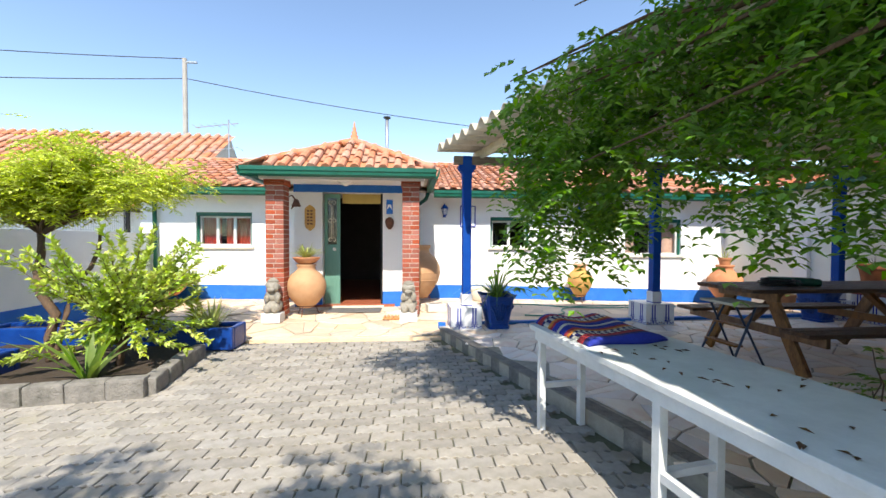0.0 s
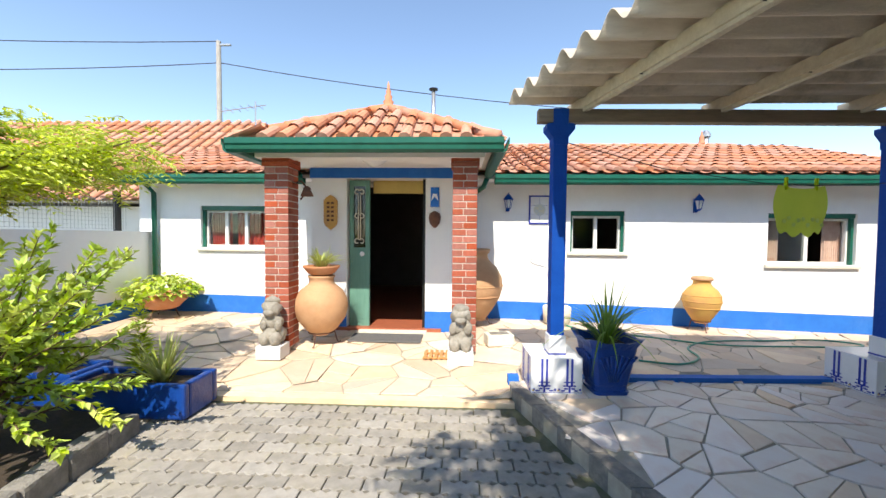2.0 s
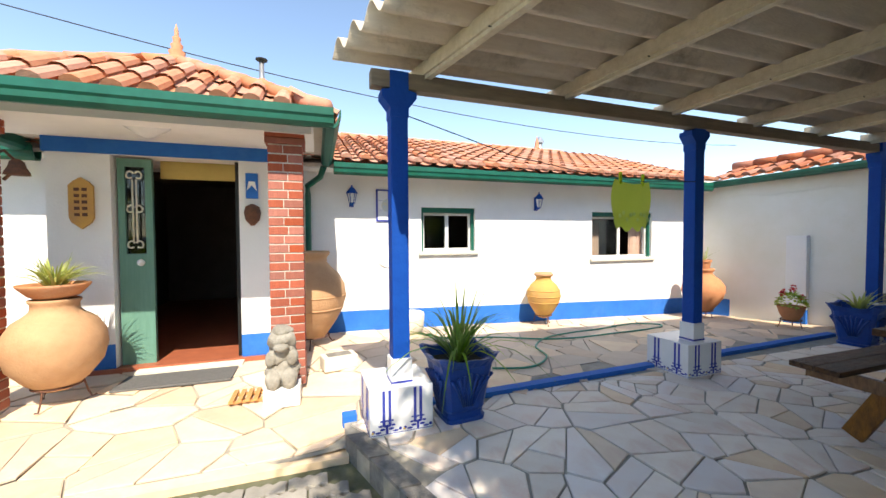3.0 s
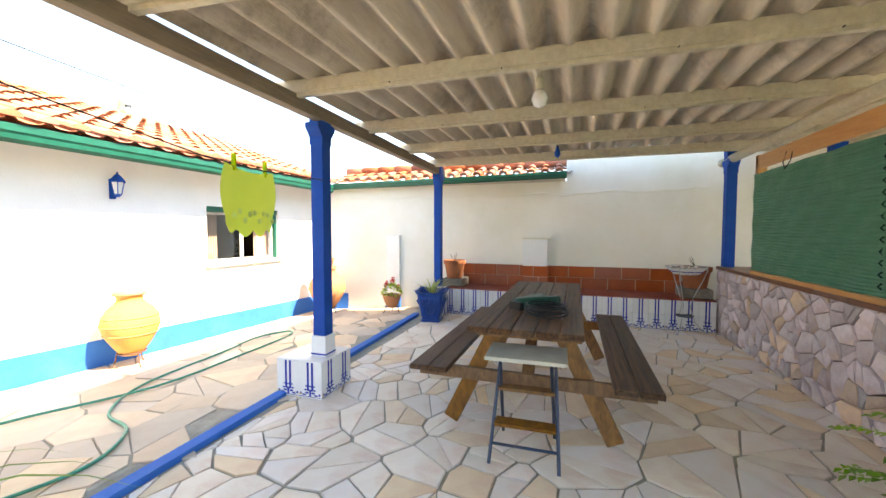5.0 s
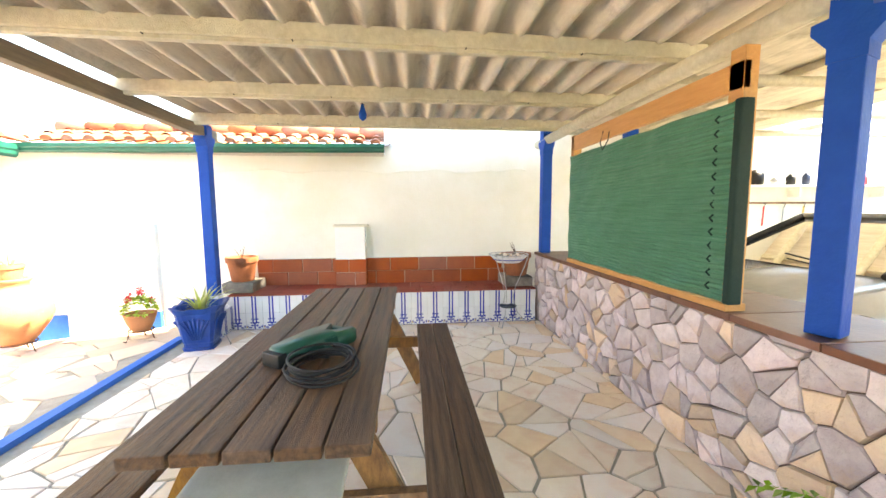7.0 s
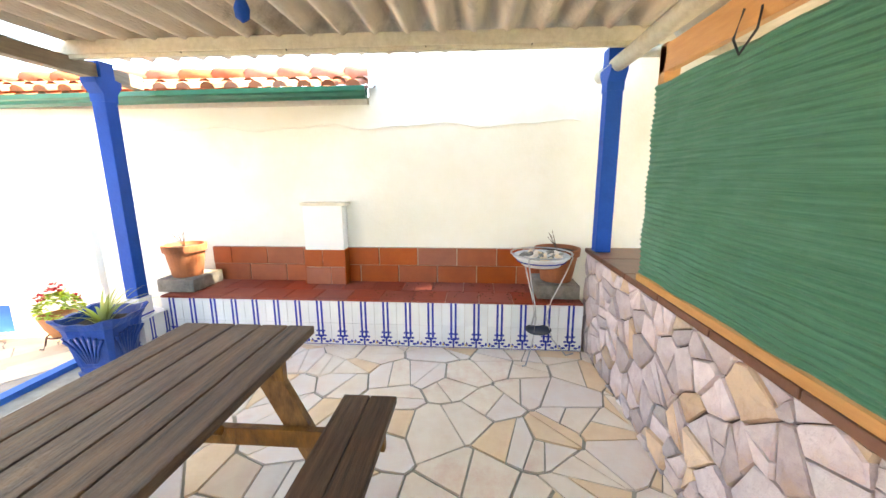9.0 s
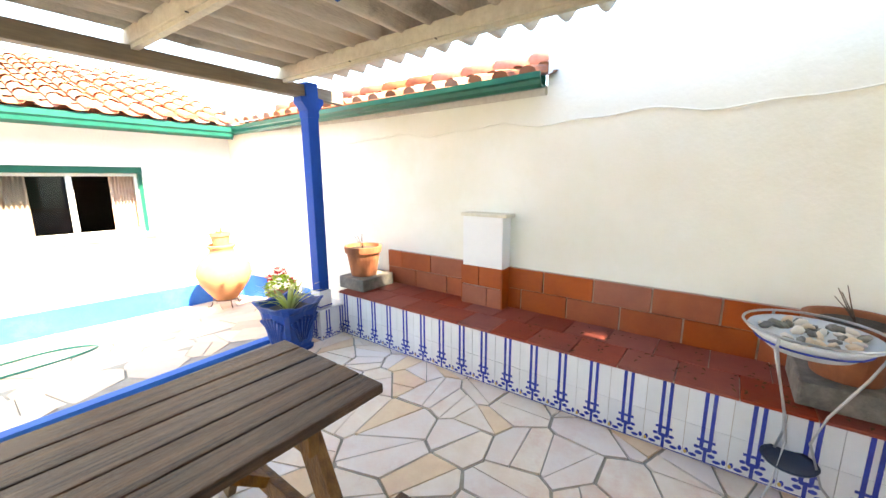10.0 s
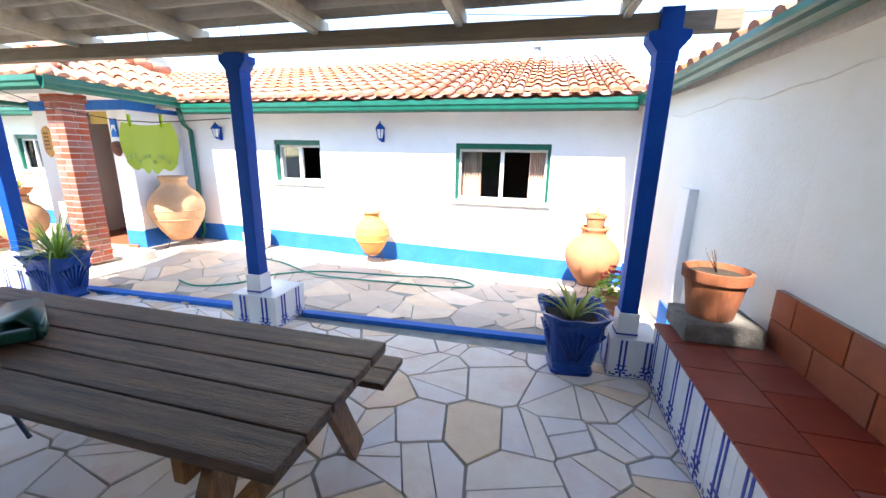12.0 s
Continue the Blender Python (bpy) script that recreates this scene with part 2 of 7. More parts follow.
M_dry = mat("dry_leaf_litter", (0.16, 0.08, 0.035), (0.09, 0.045, 0.02), 0.9, 20, 0, rnd=0.3, island=True)
M_lime = leaf_mat("lime_green_fabric", (0.5, 0.62, 0.015), (0.43, 0.56, 0.012), 0.5)
M_leaf_pale = leaf_mat("pale_strap_leaves", (0.38, 0.46, 0.1), (0.5, 0.52, 0.2))


def glass(name, tint=(0.9, 0.95, 0.95), rough=0.02):
    m = bpy.data.materials.new(name)
    m.use_nodes = True
    N, L = m.node_tree.nodes, m.node_tree.links
    g = N.new("ShaderNodeBsdfGlossy")
    g.inputs["Roughness"].default_value = rough
    t = N.new("ShaderNodeBsdfTransparent")
    t.inputs["Color"].default_value = (*tint, 1)
    f = N.new("ShaderNodeFresnel")
    f.inputs["IOR"].default_value = 1.5
    x = N.new("ShaderNodeMixShader")
    L.new(f.outputs[0], x.inputs[0])
    L.new(t.outputs[0], x.inputs[1])
    L.new(g.outputs[0], x.inputs[2])
    L.new(x.outputs[0], N["Material Output"].inputs["Surface"])
    return m


M_glass = glass("window_glass")
M_darkglass = glass("tinted_glass", (0.3, 0.33, 0.33))
M_carglass = glass("dark_car_glass", (0.1, 0.11, 0.11))


# ---- mesh helpers ----
def link_mesh(name, bm, material, parent=None, label="", smooth=False):
    bmesh.ops.recalc_face_normals(bm, faces=bm.faces)
    me = bpy.data.meshes.new(name)
    bm.to_mesh(me)
    bm.free()
    me.materials.append(material)
    if smooth:
        me.polygons.foreach_set("use_smooth", [True] * len(me.polygons))
    ob = new(name, me)
    if parent:
        ob.parent = parent
    return tagged(ob, label)


def part(name, bm, material, parent, label="", smooth=False):
    return link_mesh(name, bm, material, parent, label, smooth)


def thing(name, m, label, category, group="", kind=""):
    e = new(name)
    e.matrix_basis = m
    return tagged(e, label, category, group, kind)


def setting(name, bm, material, label, category, smooth=False):
    return tagged(link_mesh(name, bm, material, None, label, smooth), category=category, kind="structure")


def add_box(bm, x0, x1, y0, y1, z0, z1, m=None, bev=0.0):
    r = bmesh.ops.create_cube(bm, size=1.0)
    vs = r["verts"]
    for v in vs:
        v.co = Vector((x0 + (v.co.x + 0.5) * (x1 - x0), y0 + (v.co.y + 0.5) * (y1 - y0), z0 + (v.co.z + 0.5) * (z1 - z0)))
    if bev:
        es = list({e for v in vs for e in v.link_edges})
        g = bmesh.ops.bevel(bm, geom=es, offset=bev, segments=2, affect="EDGES", profile=0.6)
        vs = list({v for f in g["faces"] for v in f.verts} | {v for v in vs if v.is_valid})
    if m is not None:
        bmesh.ops.transform(bm, matrix=m, verts=vs)
    return bm


def box(x0, x1, y0, y1, z0, z1, m=None, bev=0.0):
    return add_box(bmesh.new(), x0, x1, y0, y1, z0, z1, m, bev)


def add_lathe(bm, prof, seg=28, at=(0, 0, 0), wob=0.0, closed=False):
    rings = []
    for i, (r, z) in enumerate(prof):
        ring = []
        for k in range(seg):
            a = 2 * math.pi * k / seg
            w = 1 + wob * math.sin(3 * a + i * 0.7)
            ring.append(bm.verts.new((at[0] + r * w * math.cos(a), at[1] + r * w * math.sin(a), at[2] + z)))
        rings.append(ring)
    for a, b in zip(rings, rings[1:]):
        for k in range(seg):
            bm.faces.new((a[k], a[(k + 1) % seg], b[(k + 1) % seg], b[k]))
    bm.faces.new(rings[0][::-1])
    bm.faces.new(rings[-1])
    return bm


def lathe(prof, seg=28, at=(0, 0, 0), wob=0.0):
    return add_lathe(bmesh.new(), prof, seg, at, wob)


def add_tube(bm, pts, r, seg=8, r2=None):
    pts = [Vector(p) for p in pts]
    r2 = r if r2 is None else r2
    rings = []
    n = len(pts)
    for i, p in enumerate(pts):
        d = (pts[min(i + 1, n - 1)] - pts[max(i - 1, 0)]).normalized()
        u = d.cross(Vector((0, 0, 1)) if abs(d.z) < 0.95 else Vector((1, 0, 0))).normalized()
        w = d.cross(u)
        rr = r + (r2 - r) * i / max(n - 1, 1)
        rings.append([bm.verts.new(p + rr * (math.cos(2 * math.pi * k / seg) * u + math.sin(2 * math.pi * k / seg) * w)) for k in range(seg)])
    for a, b in zip(rings, rings[1:]):
        for k in range(seg):
            bm.faces.new((a[k], a[(k + 1) % seg], b[(k + 1) % seg], b[k]))
    bm.faces.new(rings[0][::-1])
    bm.faces.new(rings[-1])
    return bm


def tube(pts, r, seg=8, r2=None):
    return add_tube(bmesh.new(), pts, r, seg, r2)


def arc_pts(f, n):
    return [f(i / n) for i in range(n + 1)]


def add_prism(bm, pts, z0, z1, m=None):
    """A flat polygon raised from z0 to z1."""
    a = [bm.verts.new((p[0], p[1], z0)) for p in pts]
    b = [bm.verts.new((p[0], p[1], z1)) for p in pts]
    n = len(pts)
    bm.faces.new(b)
    bm.faces.new(a[::-1])
    for k in range(n):
        bm.faces.new((a[k], a[(k + 1) % n], b[(k + 1) % n], b[k]))
    if m is not None:
        bmesh.ops.transform(bm, matrix=m, verts=a + b)
    return bm


def prism(pts, z0, z1, m=None):
    return add_prism(bmesh.new(), pts, z0, z1, m)


def wall_with_holes(u0, u1, z0, z1, holes, thick):
    """A wall in its own u-z plane from depth 0 to thick, with holes (u0, u1, z0, z1) cut through it."""
    us = sorted({u0, u1, *[h[0] for h in holes], *[h[1] for h in holes]})
    zs = sorted({z0, z1, *[h[2] for h in holes], *[h[3] for h in holes]})
    bm = bmesh.new()

    def solid(i, j):
        if i < 0 or j < 0 or i >= len(us) - 1 or j >= len(zs) - 1:
            return False
        cu, cz = (us[i] + us[i + 1]) / 2, (zs[j] + zs[j + 1]) / 2
        return not any(h[0] < cu < h[1] and h[2] < cz < h[3] for h in holes)

    def quad(*c):
        bm.faces.new([bm.verts.new(p) for p in c])
    for i in range(len(us) - 1):
        for j in range(len(zs) - 1):
            if not solid(i, j):
                continue
            a, b, c, d = us[i], us[i + 1], zs[j], zs[j + 1]
            quad((a, 0, c), (b, 0, c), (b, 0, d), (a, 0, d))
            quad((a, thick, c), (a, thick, d), (b, thick, d), (b, thick, c))
            if not solid(i - 1, j):
                quad((a, 0, c), (a, 0, d), (a, thick, d), (a, thick, c))
            if not solid(i + 1, j):
                quad((b, 0, c), (b, thick, c), (b, thick, d), (b, 0, d))
            if not solid(i, j - 1):
                quad((a, 0, c), (a, thick, c), (b, thick, c), (b, 0, c))
            if not solid(i, j + 1):
                quad((a, 0, d), (b, 0, d), (b, thick, d), (a, thick, d))
    bmesh.ops.remove_doubles(bm, verts=bm.verts, dist=1e-5)
    return bm


def cells(x0, x1, y0, y1, size, seed, inside=None, stretch=1.0, jitter=0.47, split=0.5):
    """Irregular stone outlines that tile a rectangle: Voronoi cells of a jittered grid."""
    rng = random.Random(seed)
    nx, ny = max(1, round((x1 - x0) / size / stretch)), max(1, round((y1 - y0) / size))
    sx, sy = (x1 - x0) / nx, (y1 - y0) / ny
    seeds = {}
    for i in range(-2, nx + 2):
        for j in range(-2, ny + 2):
            if rng.random() < 0.27 and 0 <= i < nx:
                continue
            seeds[i, j] = (x0 + (i + 0.5 + (j % 2) * 0.35 + rng.uniform(-jitter, jitter)) * sx, y0 + (j + 0.5 + rng.uniform(-jitter, jitter)) * sy)
    out = []
    for (i, j), p in seeds.items():
        if not (-1 <= i <= nx and -1 <= j <= ny):
            continue
        poly = [(x0, y0), (x1, y0), (x1, y1), (x0, y1)]
        for (k, l), q in seeds.items():
            if (k, l) == (i, j) or abs(k - i) > 3 or abs(l - j) > 3:
                continue
            mx, my, dx, dy = (p[0] + q[0]) / 2, (p[1] + q[1]) / 2, q[0] - p[0], q[1] - p[1]
            res = []
            for a, b in zip(poly, poly[1:] + poly[:1]):
                da, db = (a[0] - mx) * dx + (a[1] - my) * dy, (b[0] - mx) * dx + (b[1] - my) * dy
                if da <= 0:
                    res.append(a)
                if da * db < 0:
                    s = da / (da - db)
                    res.append((a[0] + s * (b[0] - a[0]), a[1] + s * (b[1] - a[1])))
            poly = res
            if len(poly) < 3:
                break
        pieces = [poly] if len(poly) >= 3 else []
        if pieces and rng.random() < split:
            g = (sum(a[0] for a in poly) / len(poly), sum(a[1] for a in poly) / len(poly))
            an = rng.uniform(0, math.pi)
            nx_, ny_ = math.cos(an), math.sin(an)
            pieces = []
            for sgn in (-1, 1):
                res = []
                for a, b in zip(poly, poly[1:] + poly[:1]):
                    da, db = sgn * ((a[0] - g[0]) * nx_ + (a[1] - g[1]) * ny_), sgn * ((b[0] - g[0]) * nx_ + (b[1] - g[1]) * ny_)
                    if da <= 0:
                        res.append(a)
                    if da * db < 0:
                        s = da / (da - db)
                        res.append((a[0] + s * (b[0] - a[0]), a[1] + s * (b[1] - a[1])))
                if len(res) >= 3:
                    pieces.append(res)
        for poly in pieces:
            c = (sum(a[0] for a in poly) / len(poly), sum(a[1] for a in poly) / len(poly))
            if inside is None or inside(*c):
                out.append((c, poly))
    return out


def shrink(c, poly, gap):
    out = []
    n = len(poly)
    clean = [p for i, p in enumerate(poly) if math.dist(p, poly[(i + 1) % n]) > 0.015]
    if len(clean) < 3:
        return None
    for p in clean:
        d = math.dist(p, c)
        if d < gap * 1.8:
            return None
        f = 1 - gap * 1.25 / d
        out.append((c[0] + (p[0] - c[0]) * f, c[1] + (p[1] - c[1]) * f))
    return out


# ---- plan ----
HOUSE_Y = 7.88
EAVE_Y, EAVE_Z = 7.45, 2.2


def strip_z(x, y):
    """The yard beside the house falls gently towards the far corner."""
    s = min(max((y - 5.3) / 2.5, 0), 1)
    east = 0.012 - 0.027 * max(x, 0) * s
    west = -0.02 - 0.035 * max(7.0 - y, 0) + 0.02 * min(max(-x - 2, 0), 2) * s
    f = min(max((x - 0.2) / 1.0, 0), 1)
    return west + (east - west) * f


def kerb_x(y):
    """The line of the raised patio's edge above the driveway."""
    return 0.57 + 0.35 * (4.97 - y) - 0.014 * max(3.0 - y, 0) ** 2


def kerb_y(x):
    return 5.2 + 0.045 * (x - 1.0)


def right_wall_x(y):
    return 7.66 - max(y - 4.95, 0) * 0.1


# ground, all round
bm = bmesh.new()
bmesh.ops.create_grid(bm, x_segments=40, y_segments=40, size=300)
for v in bm.verts:
    v.co.z = -0.3
setting("ground", bm, M_ground, "dry grassy earth around the yard", "ground")
setting("driveway", box(-9, 3.4, -9, 4.96, -0.28, -0.145), M_sandj, "mossy sand bed under the driveway pavers", "driveway")
# patio bed: follows the kerb
edge = [(kerb_x(y), y) for y in [4.98, 4, 3, 2, 1, 0, -1, -2.5]]
setting("patio_floor", prism([*edge[::-1], (0.57, 5.2), (7.66, 5.5), (7.66, 1.0), (9, 1.0), (9, -2.5)], -0.28, -0.014), M_grout, "grey mortar bed of the raised covered patio", "patio")
bm = bmesh.new()
nx, ny = 30, 12
grid = [[bm.verts.new((-5.4 + 13.1 * i / nx, 4.96 + (8.0 - 4.96) * j / ny, 0)) for j in range(ny + 1)] for i in range(nx + 1)]
for col in grid:
    for v in col:
        v.co.z = strip_z(v.co.x, v.co.y) - 0.012 if v.co.x < 0.5 or v.co.y > 5.24 else -0.06
for i in range(nx):
    for j in range(ny):
        bm.faces.new((grid[i][j], grid[i + 1][j], grid[i + 1][j + 1], grid[i][j + 1]))
setting("yard_floor", bm, M_grout, "mortar bed of the sunlit flagstone yard before the house", "floor")
setting("yard_edge", box(-5.0, 0.58, 4.9, 5.0, -0.26, -0.098), M_flag2, "pale stone edge between driveway and yard", "edging")
# raised edge of the patio along the driveway
bm = bmesh.new()
ys = [4.98 - 0.32 * i for i in range(23)]
for a, b in zip(ys, ys[1:]):
    g = 0.006
    add_prism(bm, [(kerb_x(a), a - g), (kerb_x(a) + 0.12, a - g), (kerb_x(b) + 0.12, b + g), (kerb_x(b), b + g)], -0.28, 0.004 + random.uniform(-0.004, 0.004))
kerb = setting("kerb", bm, M_kerb, "weathered concrete kerb edging the raised patio", "kerb")
# blue-painted low edge between patio and yard
bm = bmesh.new()
for a, b in ((0.56, 0.66), (1.14, 3.57), (4.03, 6.78)):
    add_prism(bm, [(a, kerb_y(a)), (b, kerb_y(b)), (b, kerb_y(b) + 0.09), (a, kerb_y(a) + 0.09)], -0.12, 0.03)
setting("blue_edge", bm, M_blue_band, "blue-painted low cement edge of the patio", "edging")

# ---- house walls ----
WIN_A, WIN_B, WIN_C = (-4.24, -3.13, 1.10, 1.80), (1.88, 2.74, 1.09, 1.75), (4.95, 6.29, 0.92, 1.73)
bm = wall_with_holes(-5.3, 7.7, -0.25, 2.3, [WIN_A, WIN_B, WIN_C, (-1.9, -0.15, -0.25, 2.15)], 0.3)
bmesh.ops.translate(bm, verts=bm.verts, vec=(0, HOUSE_Y, 0))
setting("wall_house", bm, M_white, "whitewashed house wall with small windows", "wall")
bm = wall_with_holes(-2.0, 0.0, -0.1, 2.5, [(-1.5, -0.38, -0.1, 2.13)], 0.25)
bmesh.ops.translate(bm, verts=bm.verts, vec=(0, 7.0, 0))
setting("wall_porch_front", bm, M_white, "whitewashed entrance wall around the front door", "wall")
bm = box(-2.0, -1.8, 7.25, HOUSE_Y, -0.1, 2.5)
add_box(bm, -0.2, 0.0, 7.25, HOUSE_Y, -0.1, 2.5)
setting("wall_porch_sides", bm, M_white, "whitewashed side walls of the entrance", "wall")
# interior behind door and windows; walls and ceiling carry the rooms' shade as dark colour
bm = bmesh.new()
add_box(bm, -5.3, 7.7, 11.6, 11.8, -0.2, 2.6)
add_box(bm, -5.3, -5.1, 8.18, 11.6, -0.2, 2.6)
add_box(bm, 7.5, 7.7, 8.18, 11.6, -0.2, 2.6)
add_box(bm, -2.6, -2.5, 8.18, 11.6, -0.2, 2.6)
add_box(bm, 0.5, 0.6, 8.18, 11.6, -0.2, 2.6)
setting("wall_interior", bm, M_inside, "inside room walls, coloured dark to stand for shade", "wall")
setting("ceiling_house", box(-5.3, 7.7, 8.19, 11.6, 2.4, 2.44), M_inside, "inside ceiling, coloured dark to stand for shade", "ceiling")
setting("floor_hall", box(-1.9, -0.15, 6.96, 8.18, -0.1, 0.02), M_hallfloor, "red clay tiled hall floor seen through the door", "floor")
setting("floor_rooms", box(-5.1, 7.5, 8.181, 11.6, -0.1, 0.018), M_hallfloor, "red clay tiled floor of the rooms", "floor")
# painted blue skirting
bm = bmesh.new()


def band(bm, xa, xb, y, h):
    n = max(1, round((xb - xa) / 0.5))
    for i in range(n):
        a, b = xa + (xb - xa) * i / n, xa + (xb - xa) * (i + 1) / n
        za, zb = strip_z(a, y), strip_z(b, y)
        vs = [bm.verts.new(p) for p in ((a, y, za - 0.1), (b, y, zb - 0.1), (b, y, zb + h), (a, y, za + h), (a, y + 0.01, za - 0.1), (b, y + 0.01, zb - 0.1), (b, y + 0.01, zb + h), (a, y + 0.01, za + h))]
        for f in ((0, 1, 2, 3), (7, 6, 5, 4), (3, 2, 6, 7)):
            bm.faces.new([vs[k] for k in f])


band(bm, -5.05, -2.0, HOUSE_Y - 0.008, 0.29)
band(bm, 0.0, 7.36, HOUSE_Y - 0.008, 0.29)
add_box(bm, -2.0, -1.5, 6.994, 7.0, -0.1, 0.26)
add_box(bm, -0.38, 0.008, 6.994, 7.0, -0.1, 0.26)
add_box(bm, 0.0, 0.006, 7.0, HOUSE_Y - 0.01, -0.1, 0.28)
add_box(bm, -2.006, -2.0, 7.0, HOUSE_Y - 0.01, -0.1, 0.28)
setting("skirting_house", bm, M_blue_band, "bright blue painted skirting band along the house", "skirting")
bm = box(-2.02, 0.02, 6.985, 7.0, 2.13, 2.34)
add_box(bm, 0.0, 0.02, 7.0, HOUSE_Y, 2.13, 2.34)
add_box(bm, -2.02, -2.0, 7.0, HOUSE_Y, 2.13, 2.34)
setting("trim_porch", bm, M_blue_band, "blue painted band above the front door", "trim")

# ---- windows ----
def window(name, w, label, curtain, parts_n, curtain_mat, gaps, shutter_green=True):
    x0, x1, z0, z1 = w
    y = HOUSE_Y
    e = thing(name, pose((x0 + x1) / 2, y, z0), label, "window", kind="structure")
    cx = (x0 + x1) / 2

    def b(*a, bev=0.0):
        return box(a[0] - cx, a[1] - cx, a[2] - y, a[3] - y, a[4] - z0, a[5] - z0, bev=bev)
    part("window_sill", b(x0 - 0.05, x1 + 0.05, y - 0.05, y + 0.12, z0 - 0.05, z0 - 0.001, bev=0.006), M_stone_sill, e, "cream stone sill")
    part("shutter_box", b(x0 + 0.001, x1 - 0.001, y + 0.03, y + 0.2, z1 - 0.075, z1 - 0.001), M_green, e, "dark green roller shutter box")
    bm = b(x0 + 0.001, x0 + 0.04, y + 0.05, y + 0.12, z0, z1 - 0.076)
    add_box(bm, x1 - 0.04 - cx, x1 - 0.001 - cx, 0.05, 0.12, 0, z1 - 0.076 - z0)
    part("shutter_guide", bm, M_green, e, "dark green side guides")
    zt = z1 - 0.078
    xa, xb = x0 + 0.042, x1 - 0.042
    fr = b(xa, xb, y + 0.1, y + 0.15, z0, z0 + 0.045)
    add_box(fr, xa - cx, xb - cx, 0.1, 0.15, zt - z0 - 0.035, zt - z0)
    step = (xb - xa) / parts_n
    for i in range(parts_n + 1):
        u = xa + step * i
        add_box(fr, max(u - 0.026, xa) - cx, min(u + 0.026, xb) - cx, 0.1, 0.15, 0.046, zt - z0 - 0.036)
    part("window_frame", fr, M_frame, e, "white enamelled frame")
    for i in range(parts_n):
        if i in gaps:
            continue
        p = part("pane", b(xa + step * i + 0.027, xa + step * (i + 1) - 0.027, y + 0.12, y + 0.126, z0 + 0.046, zt - 0.037), M_glass, e)
        p.visible_shadow = False
    for i, (ca, cb) in enumerate(curtain):
        bm = bmesh.new()
        n = 40
        pts = [(ca + (cb - ca) * k / n, y + 0.24 + 0.025 * math.sin(k * 1.3 + i)) for k in range(n + 1)]
        lo = [bm.verts.new((p[0] - cx, p[1] - y, -0.15)) for p in pts]
        hi = [bm.verts.new((p[0] - cx, p[1] - y, z1 - z0)) for p in pts]
        for k in range(n):
            bm.faces.new((lo[k], lo[k + 1], hi[k + 1], hi[k]))
        part("curtain", bm, curtain_mat, e, "hanging folded curtain", smooth=True)
    return e


window("window_1", WIN_A, "small white-framed window with red curtains", [(-4.2, -3.85), (-3.75, -3.18)], 3, M_curtain_red, ())
window("window_2", WIN_B, "small white-framed window, one side open", [], 2, M_curtain, (1,))
window("window_3", WIN_C, "wide white-framed window with beige curtains", [(4.98, 5.3), (6.0, 6.27)], 2, M_curtain, (1,))

# ---- roofs ----
def tile_slope(name, corners, label, material=None, pitch=0.23, course=0.36, amp=0.055, clip=None):
    """A slope of barrel tiles: corners are eave start, eave end, and the up-slope vector; clip(u, v) keeps a tile."""
    a, b, up = Vector(corners[0]), Vector(corners[1]), Vector(corners[2])
    L, S = (b - a).length, up.length
    ux, uy = (b - a).normalized(), up.normalized()
    nz = ux.cross(uy).normalized()
    if nz.z < 0:
        nz = -nz
    verts, faces = [], []
    ncol, nrow = max(1, round(L / pitch)), max(1, math.ceil(S / course))
    pw = L / ncol
    rng = random.Random(len(name) + ncol)
    seg = 5
    for r in range(nrow):
        for c in range(ncol):
            u, v = (c + 0.5) * pw, r * course
            if clip and not clip(u, v + course * 0.5):
                continue
            v1 = min(v + course + 0.05, S)
            du, dl = rng.uniform(-0.006, 0.006), rng.uniform(-0.008, 0.008)
            for kind in (0, 1):
                base = len(verts)
                for q, (vv, lift, wd) in enumerate(((v - 0.02 + dl, 0.028, 0.62), (v1, 0.0, 0.5))):
                    for k in range(seg + 1):
                        an = math.pi * k / seg
                        off = -math.cos(an) * pw * wd * (0.5 if kind == 0 else 0.62)
                        hgt = math.sin(an) * amp * (1 if kind == 0 else -0.55) + lift + (0.02 if kind == 0 else 0.012)
                        ctr = u + du + (0 if kind == 0 else pw * 0.5)
                        verts.append(a + ux * (ctr + off) + uy * vv + nz * hgt)
                for k in range(seg):
                    faces.append((base + k, base + k + 1, base + seg + 2 + k, base + seg + 1 + k))
                if r == 0 and kind == 0:
                    faces.append(tuple(base + k for k in range(seg + 1)))
    me = bpy.data.meshes.new(name)
    me.from_pydata([tuple(v) for v in verts], [], faces)
    me.materials.append(material or M_tile)
    ob = new(name, me)
    tagged(ob, label, kind="stuff")
    return ob


def ridge_row(name, p0, p1, material, label, r=0.085, step=0.38):
    p0, p1 = Vector(p0), Vector(p1)
    n = max(1, round((p1 - p0).length / step))
    bm = bmesh.new()
    d = (p1 - p0) / n
    for i in range(n):
        add_tube(bm, [p0 + d * i - d * 0.05, p0 + d * (i + 1) + d * 0.06], r * 1.08, 10, r * 0.9)
    return link_mesh(name, bm, material, None, label, True)


house_roof = thing("house_roof", pose(0, 0, 0), "terracotta barrel-tiled house roof", "roof", kind="structure")
UP = Vector((0, 10.5 - EAVE_Y + 0.1, 1.08))


def child(o, p):
    o.parent = p
    return o


